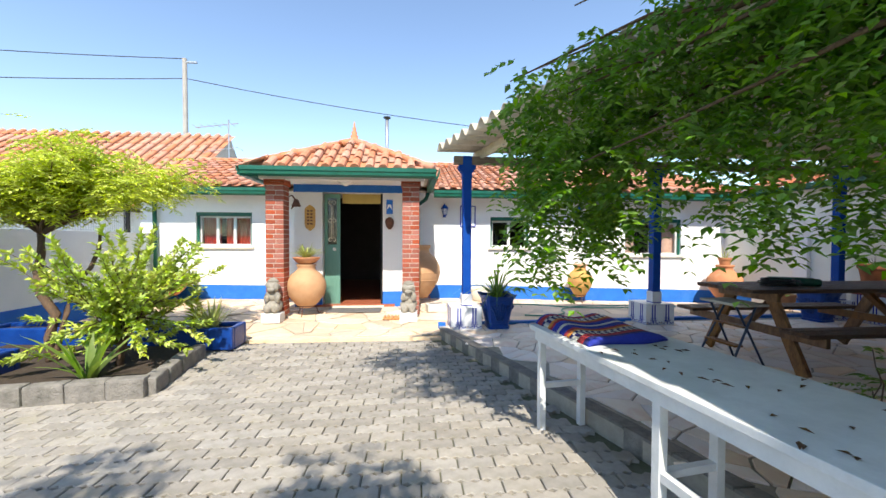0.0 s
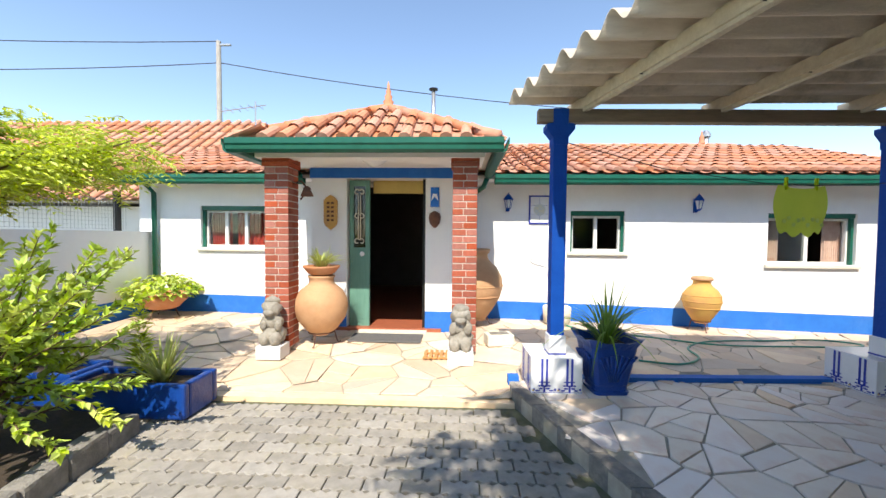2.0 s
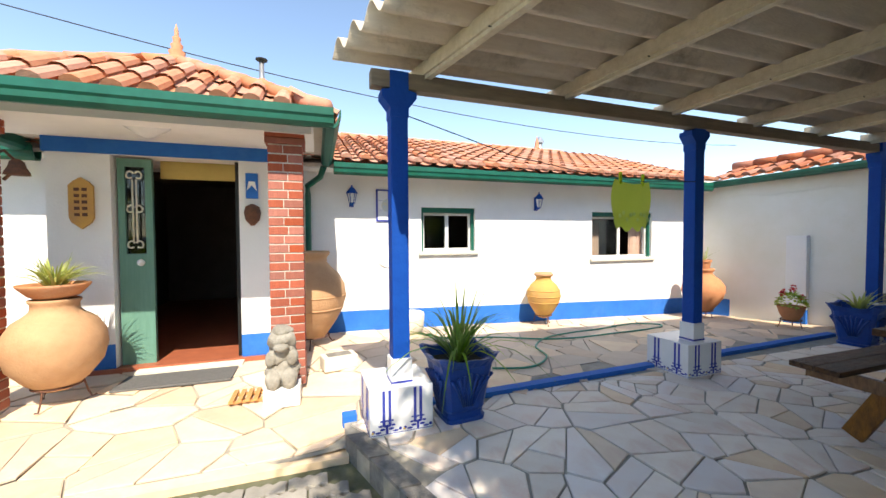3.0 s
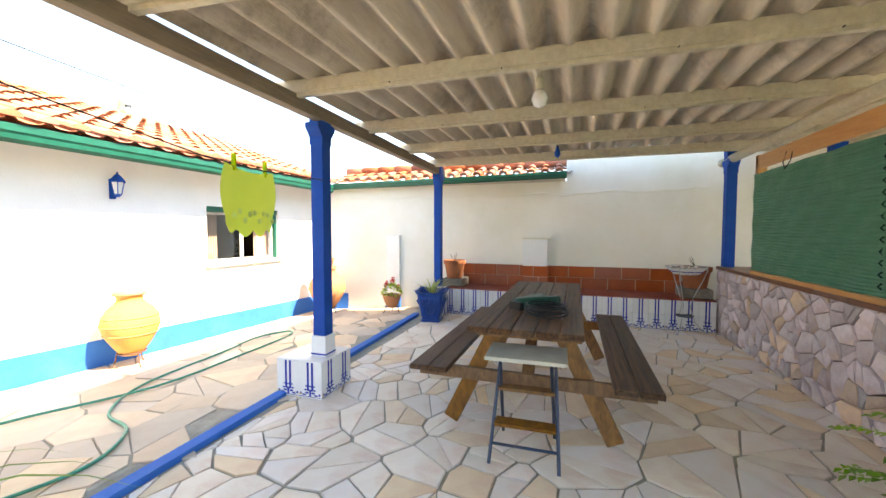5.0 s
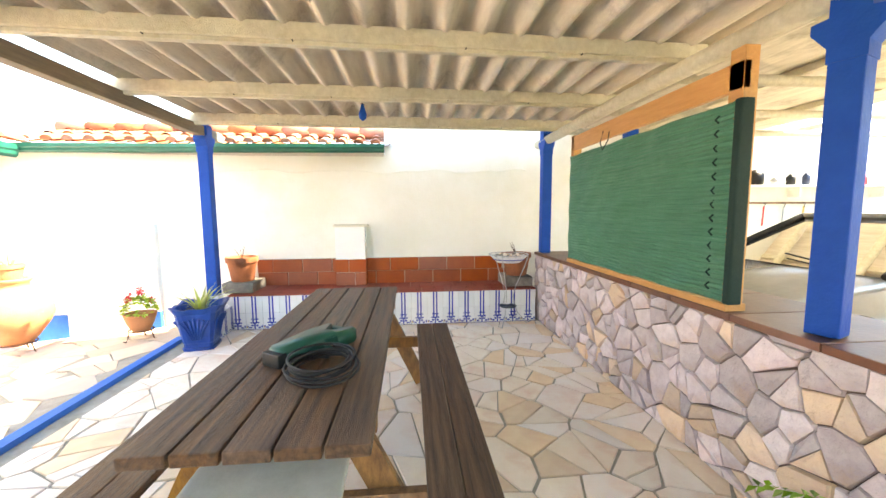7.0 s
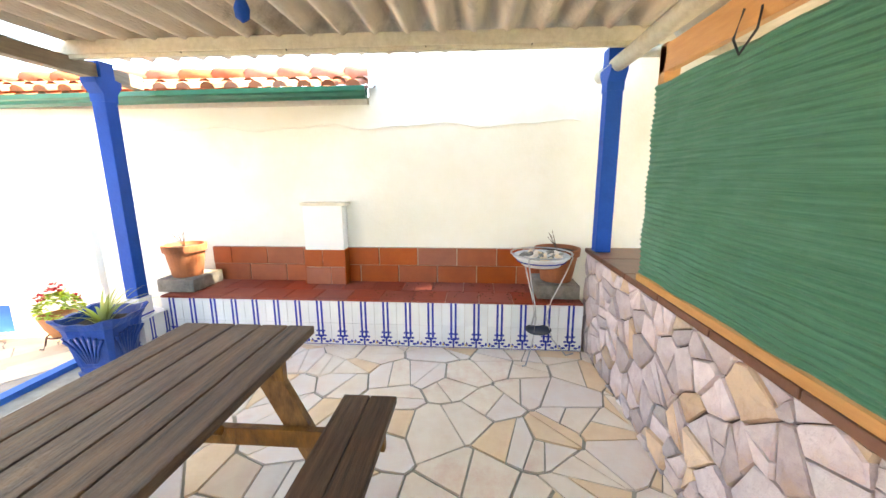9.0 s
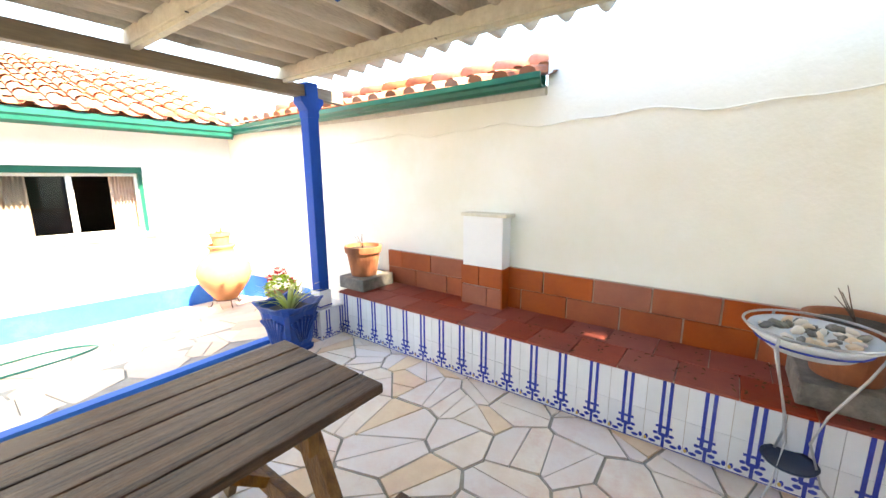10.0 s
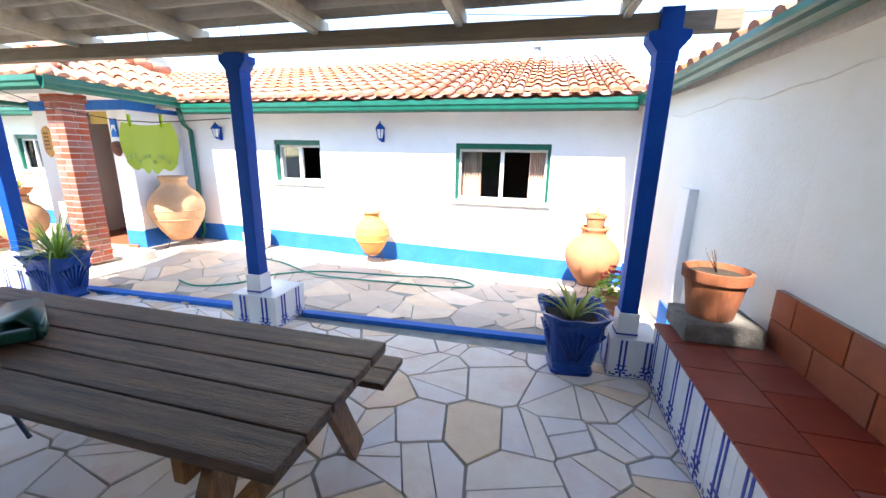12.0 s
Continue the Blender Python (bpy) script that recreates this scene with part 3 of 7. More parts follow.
bm = bmesh.new()
vs = [bm.verts.new(p) for p in ((-5.6, EAVE_Y + 0.02, 2.24), (7.75, EAVE_Y + 0.02, 2.24), (7.75, 10.5, 3.29), (-5.6, 10.5, 3.29), (-5.6, EAVE_Y + 0.02, 2.2), (7.75, EAVE_Y + 0.02, 2.2), (7.75, 10.5, 3.25), (-5.6, 10.5, 3.25))]
for f in ((0, 1, 2, 3), (7, 6, 5, 4), (0, 4, 5, 1), (1, 5, 6, 2), (2, 6, 7, 3), (3, 7, 4, 0)):
    bm.faces.new([vs[k] for k in f])
part("roof_deck", bm, M_mortar, house_roof)
child(tile_slope("roof_tiles", ((-5.5, EAVE_Y - 0.06, 2.27), (7.3, EAVE_Y - 0.06, 2.27), UP), "rows of orange clay barrel tiles"), house_roof)
child(ridge_row("ridge_tiles", (-5.5, 10.5, 3.37), (6.2, 10.5, 3.37), M_tile, "clay ridge tiles"), house_roof)
bm = box(-5.3, 7.7, 10.5, 11.8, 2.55, 3.26)
part("gable_back", bm, M_white, house_roof)
# right-hand low roof over the yard wall
low_roof = thing("yard_wall_roof", pose(0, 0, 0), "weathered clay tiles capping the yard wall", "roof", kind="structure")
child(tile_slope("roof_tiles", ((7.3, 7.5, 2.29), (7.56, 3.2, 2.31), (0.75, 0.04, 0.24)), "weathered dark clay barrel tiles", M_tile_old), low_roof)
child(ridge_row("ridge_tiles", (8.05, 7.6, 2.62), (8.25, 3.2, 2.62), M_tile_old, "mortared ridge tiles"), low_roof)
bm = bmesh.new()
add_prism(bm, [(7.5, 7.88), (7.66, 3.22), (8.3, 3.22), (8.2, 7.88)], 2.2, 2.28)
part("roof_deck", bm, M_mortar, low_roof)
# gutters
def gutter(name, a, b, label, tall=1.0):
    a, b = Vector(a), Vector(b)
    d = (b - a).normalized()
    out = d.cross(Vector((0, 0, 1)))
    prof = [(0.0, 0.14), (0.0, 0.03), (0.02, 0.0), (0.09, -0.012), (0.12, 0.02), (0.125, 0.06), (0.14, 0.08), (0.14, 0.14), (0.13, 0.14), (0.128, 0.1), (0.11, 0.06), (0.1, 0.025), (0.03, 0.015), (0.012, 0.05), (0.012, 0.14)]
    prof = [(p, 0.14 + (q - 0.14) * tall) for p, q in prof]
    bm = bmesh.new()
    r0 = [bm.verts.new(a + out * p + Vector((0, 0, q))) for p, q in prof]
    r1 = [bm.verts.new(b + out * p + Vector((0, 0, q))) for p, q in prof]
    n = len(prof)
    for k in range(n):
        bm.faces.new((r0[k], r0[(k + 1) % n], r1[(k + 1) % n], r1[k]))
    bm.faces.new(r0[::-1])
    bm.faces.new(r1)
    return tagged(link_mesh(name, bm, M_green, None, label), category="gutter", kind="structure")


gutter("gutter_house_east", (0.62, EAVE_Y + 0.08, 2.115), (7.22, EAVE_Y + 0.08, 2.115), "dark green moulded gutter under the house eave")
gutter("gutter_house_west", (-5.4, EAVE_Y + 0.08, 2.115), (-2.3, EAVE_Y + 0.08, 2.115), "dark green moulded gutter under the house eave")
gutter("gutter_yard_wall", (7.32, 7.5, 2.13), (7.62, 3.2, 2.2), "dark green gutter along the yard wall", 0.7)
setting("soffit", box(-5.4, 7.3, EAVE_Y + 0.09, HOUSE_Y, 2.2, 2.215), M_white, "white soffit under the eave", "soffit")

# porch
porch = thing("porch_roof", pose(0, 0, 0), "hipped terracotta porch roof with a finial", "roof", kind="structure")
PX0, PX1, PY0, PY1, PZ, AP = -2.36, 0.49, 5.8, 8.0, 2.33, Vector((-0.9, 6.95, 3.03))
cxp = (PX0 + PX1) / 2


def hip_clip(L, S, lo, hi):
    def ok(u, v):
        f = v / S
        return lo * f - 0.05 < u < L - (L - hi) * f + 0.05
    return ok


LF = PX1 - PX0
upf = Vector((0, AP.y - PY0, AP.z - PZ))
child(tile_slope("front_tiles", ((PX0, PY0 - 0.06, PZ), (PX1, PY0 - 0.06, PZ), upf), "clay barrel tiles", clip=hip_clip(LF, upf.length, AP.x - PX0, AP.x - PX0), pitch=0.215), porch)
upr = Vector((AP.x - PX1, 0, AP.z - PZ))
child(tile_slope("side_tiles", ((PX1 + 0.06, PY0, PZ), (PX1 + 0.06, PY1, PZ), upr), "clay barrel tiles", clip=hip_clip(PY1 - PY0, upr.length, AP.y - PY0, AP.y - PY0 + 0.4), pitch=0.215), porch)
upl = Vector((AP.x - PX0, 0, AP.z - PZ))
child(tile_slope("side_tiles", ((PX0 - 0.06, PY1, PZ), (PX0 - 0.06, PY0, PZ), upl), "clay barrel tiles", clip=hip_clip(PY1 - PY0, upl.length, PY1 - AP.y - 0.4, PY1 - AP.y), pitch=0.215), porch)
child(ridge_row("hip_tiles", (PX0, PY0, PZ + 0.06), AP + Vector((0, 0, 0.05)), M_tile, "clay hip tiles", 0.07, 0.3), porch)
child(ridge_row("hip_tiles", (PX1, PY0, PZ + 0.06), AP + Vector((0, 0, 0.05)), M_tile, "clay hip tiles", 0.07, 0.3), porch)
child(ridge_row("ridge_tiles", AP + Vector((0, 0, 0.04)), (AP.x, 8.6, AP.z), M_tile, "clay ridge tiles", 0.08, 0.34), porch)
part("finial", lathe([(0.1, 0), (0.11, 0.05), (0.06, 0.08), (0.075, 0.12), (0.045, 0.15), (0.055, 0.19), (0.03, 0.22), (0.038, 0.26), (0.018, 0.29), (0.02, 0.33), (0.004, 0.4)], 16, (AP.x, AP.y, AP.z + 0.02)), M_tile, porch, "turned clay finial", True)
bm = bmesh.new()
base = [bm.verts.new(p) for p in ((PX0, PY0, PZ - 0.01), (PX1, PY0, PZ - 0.01), (PX1, PY1, PZ - 0.01), (PX0, PY1, PZ - 0.01))]
top = bm.verts.new(AP - Vector((0, 0, 0.03)))
bm.faces.new(base[::-1])
for k in range(4):
    bm.faces.new((base[k], base[(k + 1) % 4], top))
part("roof_core", bm, M_mortar, porch)
setting("ceiling_porch", box(PX0 + 0.1, PX1 - 0.1, PY0 + 0.1, 6.98, 2.27, 2.31), M_white, "white porch ceiling", "ceiling")
bm = box(PX0 + 0.12, PX1 - 0.12, PY0 + 0.14, PY0 + 0.32, 2.2, 2.28)
setting("beam_porch", bm, M_white, "white lintel over the porch pillars", "beam")
gutter("gutter_porch_front", (PX0 - 0.06, PY0 - 0.0, 2.215), (PX1 + 0.06, PY0 - 0.0, 2.215), "dark green moulded porch gutter")
gutter("gutter_porch_east", (PX1 - 0.02, PY0 - 0.1, 2.215), (PX1 - 0.02, EAVE_Y, 2.205), "dark green moulded porch gutter")
gutter("gutter_porch_west", (PX0 + 0.02, EAVE_Y, 2.205), (PX0 + 0.02, PY0 - 0.1, 2.215), "dark green moulded porch gutter")

# ---- walls of the yard ----
def slab_wall(name, pts, z0, z1, material, label):
    return setting(name, prism(pts, z0, z1), material, label, "wall")


slab_wall("wall_yard_east", [(7.36, 7.88), (7.66, 4.95), (7.66, 3.2), (8.3, 3.2), (8.3, 7.88)], -0.25, 2.2, M_cream, "aged white yard wall beneath a tiled capping")
slab_wall("wall_patio_east", [(7.66, 3.2), (7.66, -5.0), (7.9, -5.0), (7.9, 3.2)], -0.25, 2.66, M_cream, "aged cream-white wall behind the tiled bench")
slab_wall("wall_garage_back", [(1.2, -5.2), (7.9, -5.2), (7.9, -5.0), (1.2, -5.0)], -0.25, 2.5, M_cream, "cream carport end wall")
slab_wall("wall_yard_west", [(-5.25, 7.88), (-5.05, 7.88), (-5.05, -6), (-5.25, -6)], -0.3, 1.36, M_white, "low whitewashed boundary wall")
bm = box(-5.05, -5.042, 1.0, 7.87, -0.25, 0.3)
setting("skirting_west", bm, M_blue_band, "blue painted skirting on the boundary wall", "skirting")
bm = prism([(7.352, 7.87), (7.652, 5.3), (7.66, 5.3), (7.366, 7.87)], -0.25, 0.16)
setting("skirting_east", bm, M_blue_band, "blue painted skirting on the yard wall", "skirting")

# ---- patio roof ----
SLAT = 0.055


def beam_y(x):
    return 5.0 + 0.027 * (x - 0.95)


patio_beam = tagged(link_mesh("roof_beam", box(-3.2, 3.3, -0.045, 0.045, 0, 0.11, pose(3.95, beam_y(3.95), 2.29, 0, 0, 1.7), 0.006), M_grey_wood, None, "weathered grey timber beam on blue posts"), category="beam", kind="structure")
SHEET_Z = 2.53


def sheet_left(y):
    return 0.42 + 0.33 * (5.4 - y)


def purlin(x_far, x_near):
    bm = bmesh.new()
    p0, p1 = Vector((x_far, 5.2, 2.45)), Vector((x_near, 0.95, 2.45))
    d = p1 - p0
    ang = math.degrees(math.atan2(d.y, d.x))
    add_box(bm, 0, d.length, -0.035, 0.035, -0.05, 0.045, pose(*p0, 0, 0, ang), 0.008)
    add_box(bm, 0, d.length, -0.022, 0.022, -0.075, -0.049, pose(*p0, 0, 0, ang), 0.004)
    ob = link_mesh("purlin", bm, M_lime_wood, None, "limewashed square purlin under the corrugated roof")
    bm = bmesh.new()
    for s in (0.22, 0.4, 0.63, 0.8):
        c = p0 + d * s
        add_tube(bm, [c + Vector((-0.04, 0, -0.055)), c + Vector((0.04, 0.005, -0.055)), c + Vector((0.045, 0.01, 0.04))], 0.004, 5)
    part("wire_tie", bm, M_wire, ob)
    return tagged(ob, category="purlin", group="patio purlins", kind="structure")


for a, b in ((1.08, 2.1), (2.26, 2.75), (3.42, 3.62), (4.52, 4.7), (5.58, 5.75), (6.62, 6.75)):
    purlin(a, b)
bm = bmesh.new()
cols, rows_n = 8, 220
y_a, y_b = 5.1, 0.58
wav = 0.225
prev = None
for r in range(rows_n + 1):
    y = y_a + (y_b - y_a) * r / rows_n
    z = SHEET_Z + 0.054 * math.sin(2 * math.pi * y / wav)
    x0, x1 = sheet_left(y), 7.1
    row = []
    for c in range(cols + 1):
        x = x0 + (x1 - x0) * c / cols
        row.append((bm.verts.new((x, y, z)), bm.verts.new((x, y, z + 0.007))))
    if prev:
        for c in range(cols):
            bm.faces.new((prev[c][0], prev[c + 1][0], row[c + 1][0], row[c][0]))
            bm.faces.new((prev[c][1], row[c][1], row[c + 1][1], prev[c + 1][1]))
        for c in (0, cols):
            bm.faces.new((prev[c][0], row[c][0], row[c][1], prev[c][1]))
    prev = row
setting("ceiling_patio", bm, M_sheet, "corrugated fibre-cement roof sheets over the patio", "roof", True)
# log beam on the garage side and garage roof
tagged(link_mesh("log_beam", tube([(7.3, 1.15, 2.31), (5.2, 1.14, 2.33), (3.4, 1.12, 2.31), (1.9, 1.08, 2.33)], 0.055, 12), M_lime_wood, None, "whitewashed round log beam above the stone wall", True), category="beam", kind="structure")
setting("ceiling_garage", box(1.2, 7.66, -2.4, 0.74, 2.62, 2.66), M_sheet, "pale garage roof", "ceiling")
for k in range(6):
    x = 2.2 + k * 1.0
    tagged(link_mesh("rafter", tube([(x, 0.9, 2.47), (x + 0.1, -5.0, 2.5)], 0.045, 8), M_lime_wood, None, "rough whitewashed garage rafter", True), category="rafter", group="garage rafters", kind="structure")
for y in (-0.4, -1.6, -2.8):
    tagged(link_mesh("batten", box(1.5, 7.6, y - 0.03, y + 0.03, 2.55, 2.61), M_lime_wood, None, "whitewashed garage batten"), category="batten", group="garage battens", kind="structure")


# ---- blue posts on tiled plinths ----
def azulejo(bm_blue, bm_och, o, u, w=0.2, h=0.2, row=0):
    """Blue ornament of one wall tile; o is its lower left corner on the face, u the direction along it."""
    n = u.cross(Vector((0, 0, 1)))
    up = Vector((0, 0, 1))

    def bar(bm, a0, a1, b0, b1, lift=0.0016):
        vs = []
        for d in (0.0, lift):
            for a, b in ((a0, b0), (a1, b0), (a1, b1), (a0, b1)):
                vs.append(bm.verts.new(o + u * (a * w) + up * (b * h) + n * d))
        for f in ((4, 5, 6, 7), (0, 1, 5, 4), (1, 2, 6, 5), (2, 3, 7, 6), (3, 0, 4, 7)):
            bm.faces.new([vs[k] for k in f])

    def blob(bm, a, b, ra, rb, lift=0.0016):
        k = 8
        vs = [bm.verts.new(o + u * ((a + ra * math.cos(2 * math.pi * i / k)) * w) + up * ((b + rb * math.sin(2 * math.pi * i / k)) * h) + n * lift) for i in range(k)]
        bm.faces.new(vs)
    if row == 1:
        for s in (0.37, 0.56):
            bar(bm_blue, s, s + 0.09, 0.0, 1.0)
    else:
        for s in (0.37, 0.56):
            bar(bm_blue, s, s + 0.09, 0.42, 1.0)
        bar(bm_blue, 0.3, 0.72, 0.6, 0.67, 0.002)
        blob(bm_blue, 0.51, 0.4, 0.14, 0.06)
        for s in (-1, 1):
            blob(bm_blue, 0.51 + s * 0.2, 0.42, 0.07, 0.05)
            blob(bm_blue, 0.51 + s * 0.14, 0.26, 0.09, 0.06, 0.002)
            blob(bm_blue, 0.51 + s * 0.27, 0.14, 0.1, 0.05)
            blob(bm_blue, 0.51 + s * 0.42, 0.2, 0.05, 0.08)
        bar(bm_blue, 0.47, 0.55, 0.05, 0.4)
        blob(bm_och, 0.06, 0.16, 0.04, 0.06, 0.002)
        bar(bm_blue, 0.0, 1.0, 0.02, 0.045)


def tiled_plinth(x, y, w, h, turn):
    e = thing("plinth", pose(x, y, 0, 0, 0, turn), "white plinth faced with blue-ornamented tiles", "plinth", "post plinths")
    part("core", box(-w / 2, w / 2, -w / 2, w / 2, 0, h, bev=0.006), M_glaze, e)
    bb, bo = bmesh.new(), bmesh.new()
    tw = w / 2 - 0.004
    for k in range(4):
        a = math.pi / 2 * k
        u = Vector((math.cos(a), math.sin(a), 0))
        n = u.cross(Vector((0, 0, 1)))
        for i in range(2):
            for j, z0 in enumerate((0.01, h / 2)):
                azulejo(bb, bo, n * (w / 2 + 0.001) - u * (w / 2 - 0.004) + u * (tw * i) + Vector((0, 0, z0)), u, tw, h / 2 - 0.01, j)
    part("blue_ornament", bb, M_cobalt, e, "cobalt blue painted ornament")
    part("ochre_ornament", bo, M_ochre_gl, e, "small ochre painted dots")
    return e


def blue_post(x, y, z0, z1, w, turn, lean=0.0, foot=True):
    e = thing("post", pose(x, y, z0, 0, lean, turn), "blue-painted square timber post with a bracket cap", "post", "blue posts")
    part("shaft", box(-w / 2, w / 2, -w / 2, w / 2, 0.17 if foot else 0, z1 - z0 - 0.24, bev=0.008), M_blue, e)
    h = z1 - z0
    bm = bmesh.new()
    c = w / 2 + 0.004
    prof = [(-c, h - 0.3), (c, h - 0.3), (c, h - 0.24), (c + 0.055, h - 0.17), (c + 0.055, h - 0.13), (c, h - 0.12), (c, h), (-c, h), (-c, h - 0.12), (-c - 0.055, h - 0.13), (-c - 0.055, h - 0.17), (-c, h - 0.24)]
    f0 = [bm.verts.new((p, -c, q)) for p, q in prof]
    f1 = [bm.verts.new((p, c, q)) for p, q in prof]
    n = len(prof)
    bm.faces.new(f0)
    bm.faces.new(f1[::-1])
    for k in range(n):
        bm.faces.new((f0[k], f0[(k + 1) % n], f1[(k + 1) % n], f1[k]))
    part("cap", bm, M_blue, e, "shaped blue bracket cap")
    if foot:
        part("foot", box(-w / 2 - 0.012, w / 2 + 0.012, -w / 2 - 0.012, w / 2 + 0.012, 0, 0.175, bev=0.004), M_glaze, e, "white tiled foot")
        part("foot_line", box(-w / 2 - 0.014, w / 2 + 0.014, -w / 2 - 0.014, w / 2 + 0.014, 0.012, 0.026), M_cobalt, e, "thin blue line")
    return e


tiled_plinth(0.92, 5.1, 0.43, 0.31, 1.7)
blue_post(0.935, 5.0, 0.31, 2.4, 0.118, 1.7)
tiled_plinth(3.8, 5.2, 0.44, 0.31, 1.7)
blue_post(3.785, 5.1, 0.31, 2.4, 0.118, 1.7)
tiled_plinth(6.93, 5.22, 0.34, 0.31, 1.7)
blue_post(6.87, 5.16, 0.31, 2.42, 0.115, 1.7)
blue_post(7.02, 1.14, 0.905, 2.44, 0.118, 0, foot=False)
blue_post(3.73, 1.085, 0.905, 2.33, 0.115, 22, foot=False)
blue_post(6.75, 0.2, 0.0, 2.4, 0.12, 0, foot=False)

# ---- tiled bench ----
BX, BY0, BY1, BH = 7.05, 1.24, 5.1, 0.44
bench = thing("tiled_bench", pose(0, 0, 0), "built-in bench with red clay top and blue azulejo front", "bench", kind="structure")
part("core", box(BX, 7.66, BY0, BY1, -0.1, BH - 0.018), M_redjoint, bench)
bb, bo = bmesh.new(), bmesh.new()
nt = 19
tw = (BY1 - BY0) / nt
for i in range(nt):
    for j in range(2):
        h = (BH - 0.02) / 2
        y1 = BY1 - tw * i
        azulejo(bb, bo, Vector((BX - 0.009, y1, h * j)), Vector((0, -1, 0)), tw, h, j)
part("blue_ornament", bb, M_cobalt, bench, "cobalt blue painted ornament")
part("ochre_ornament", bo, M_ochre_gl, bench, "small ochre dots")
for i in range(nt):
    for j in range(2):
        h = (BH - 0.02) / 2
        part("glazed_tile", box(BX - 0.008, BX - 0.0005, BY1 - tw * (i + 1) + 0.0012, BY1 - tw * i - 0.0012, h * j + 0.001, h * (j + 1) - 0.001), M_glaze, bench)
# top tiles
rt = 0.295
n_long = 13
tl = (BY1 - BY0) / n_long
for i in range(n_long):
    for j in range(2):
        off = 0.5 * tl if j else 0
        a, b = BY0 + tl * i + off, min(BY0 + tl * (i + 1) + off, BY1)
        if b - a > 0.05:
            part("clay_tile", box(BX - 0.015 + rt * j + 0.003 * j, BX - 0.018 + rt * (j + 1) + (0.03 if j else 0), a + 0.003, b - 0.003, BH - 0.018, BH, bev=0.003), M_redtile, bench)
# red tile upstand on the wall, in two courses
up = thing("red_upstand", pose(0, 0, 0), "two courses of red clay tiles behind the bench", "tile upstand", kind="structure")
part("bed", box(7.632, 7.659, BY0, 4.95, BH, 0.8), M_redjoint, up)
for j in range(2):
    k = 0
    y = 4.95 + (0.0 if j == 0 else -0.2)
    if j == 1:
        part("clay_tile", box(7.618, 7.632, 4.752, 4.948, BH + 0.182, 0.798), M_upstand, up)
    while y - 0.4 > BY0:
        part("clay_tile", box(7.618, 7.632, y - 0.394, y - 0.006, BH + 0.002 + 0.18 * j, BH + 0.176 + 0.182 * j), M_upstand, up)
        y -= 0.4
# boxed meter cupboard against the wall
cup = thing("wall_cupboard", pose(7.57, 3.68, BH), "white plastered box on the wall with a red tiled base", "meter box", kind="structure")
part("body", box(-0.06, 0.088, -0.2, 0.2, 0.0, 0.8, bev=0.006), M_white, cup)
part("lid", box(-0.075, 0.088, -0.24, 0.22, 0.801, 0.83, bev=0.006), M_stone_sill, cup, "thin cement cap")
for j in range(2):
    for a, b in (((-0.2, 0.02), (0.026, 0.2)) if j else ((-0.2, -0.06), (-0.054, 0.2))):
        part("clay_tile", box(-0.072, -0.0605, a, b, 0.002 + 0.18 * j, 0.176 + 0.18 * j), M_upstand, cup)
part("clay_tile", box(-0.07, 0.06, -0.212, -0.2005, 0.002, 0.356), M_upstand, cup)
part("clay_tile", box(-0.07, 0.06, 0.2005, 0.212, 0.002, 0.356), M_upstand, cup)
# shallow block on the yard wall, built in place of a thin strip of shading
setting("pilaster", box(7.46, 7.58, 6.15, 6.42, -0.2, 1.3, None, 0.01), M_white, "low white block standing for a strip of shading", "pilaster")
setting("pilaster_skirting", box(7.452, 7.5, 6.14, 6.43, -0.2, 0.16), M_blue_band, "blue painted base of the shading block", "skirting")
# wavy cable along the wall
pts = []
for i in range(60):
    y = 7.6 - 6.4 * i / 59
    pts.append((right_wall_x(y) - 0.012, y, 1.98 + 0.02 * math.sin(y * 5.5) + 0.012 * math.sin(y * 11) + 0.004 * (7.6 - y)))
tagged(link_mesh("wall_cable", tube(pts, 0.007, 6), M_cream, None, "cream painted cable sagging along the wall"), category="cable")

# ---- stone wall ----
stone_wall = thing("stone_wall", pose(0, 0, 0), "low fieldstone wall with a brown tiled cap", "stone wall", kind="structure")
part("core", box(2.75, 7.2, 0.6, 1.18, -0.2, 0.86), M_rubjoint, stone_wall)
capw = 4.45 / 10
for i in range(10):
    part("cap_tile", box(2.75 + capw * i + 0.003, 2.75 + capw * (i + 1) - 0.003, 0.58, 1.215, 0.861, 0.9, bev=0.006), M_cap, stone_wall, "brown glazed cap tile")
# wooden sill and shade screen
screen = thing("shade_screen", pose(5.14, 1.14, 0.902), "green shade-net screen in an orange pine frame", "screen")
part("bottom_rail", box(-1.02, 1.02, -0.05, 0.07, 0, 0.04, bev=0.004), M_pine, screen)
part("top_rail", box(-1.02, 1.02, 0.01, 0.05, 1.15, 1.29, bev=0.004), M_pine, screen)
part("upright", box(-1.02, -0.93, -0.03, 0.05, 0.041, 1.36, bev=0.004), M_pine, screen)
part("upright", box(0.95, 1.02, -0.03, 0.05, 0.041, 1.3, bev=0.004), M_pine, screen)
bm = bmesh.new()
nr = 76
rngs = random.Random(4)
prevv = None
for r in range(nr + 1):
    z = 0.045 + 1.05 * r / nr
    row = [bm.verts.new((-1.0 + 2.0 * c / 24, 0.06 + 0.012 * (r % 2) + 0.004 * math.sin(c * 1.7 + r * 0.3), z + 0.004 * math.sin(c * 0.9 + r * 0.21))) for c in range(25)]
    if prevv:
        for c in range(24):
            bm.faces.new((prevv[c], prevv[c + 1], row[c + 1], row[c]))
    prevv = row
net = part("net", bm, M_screen, screen, "ribbed green shade net")
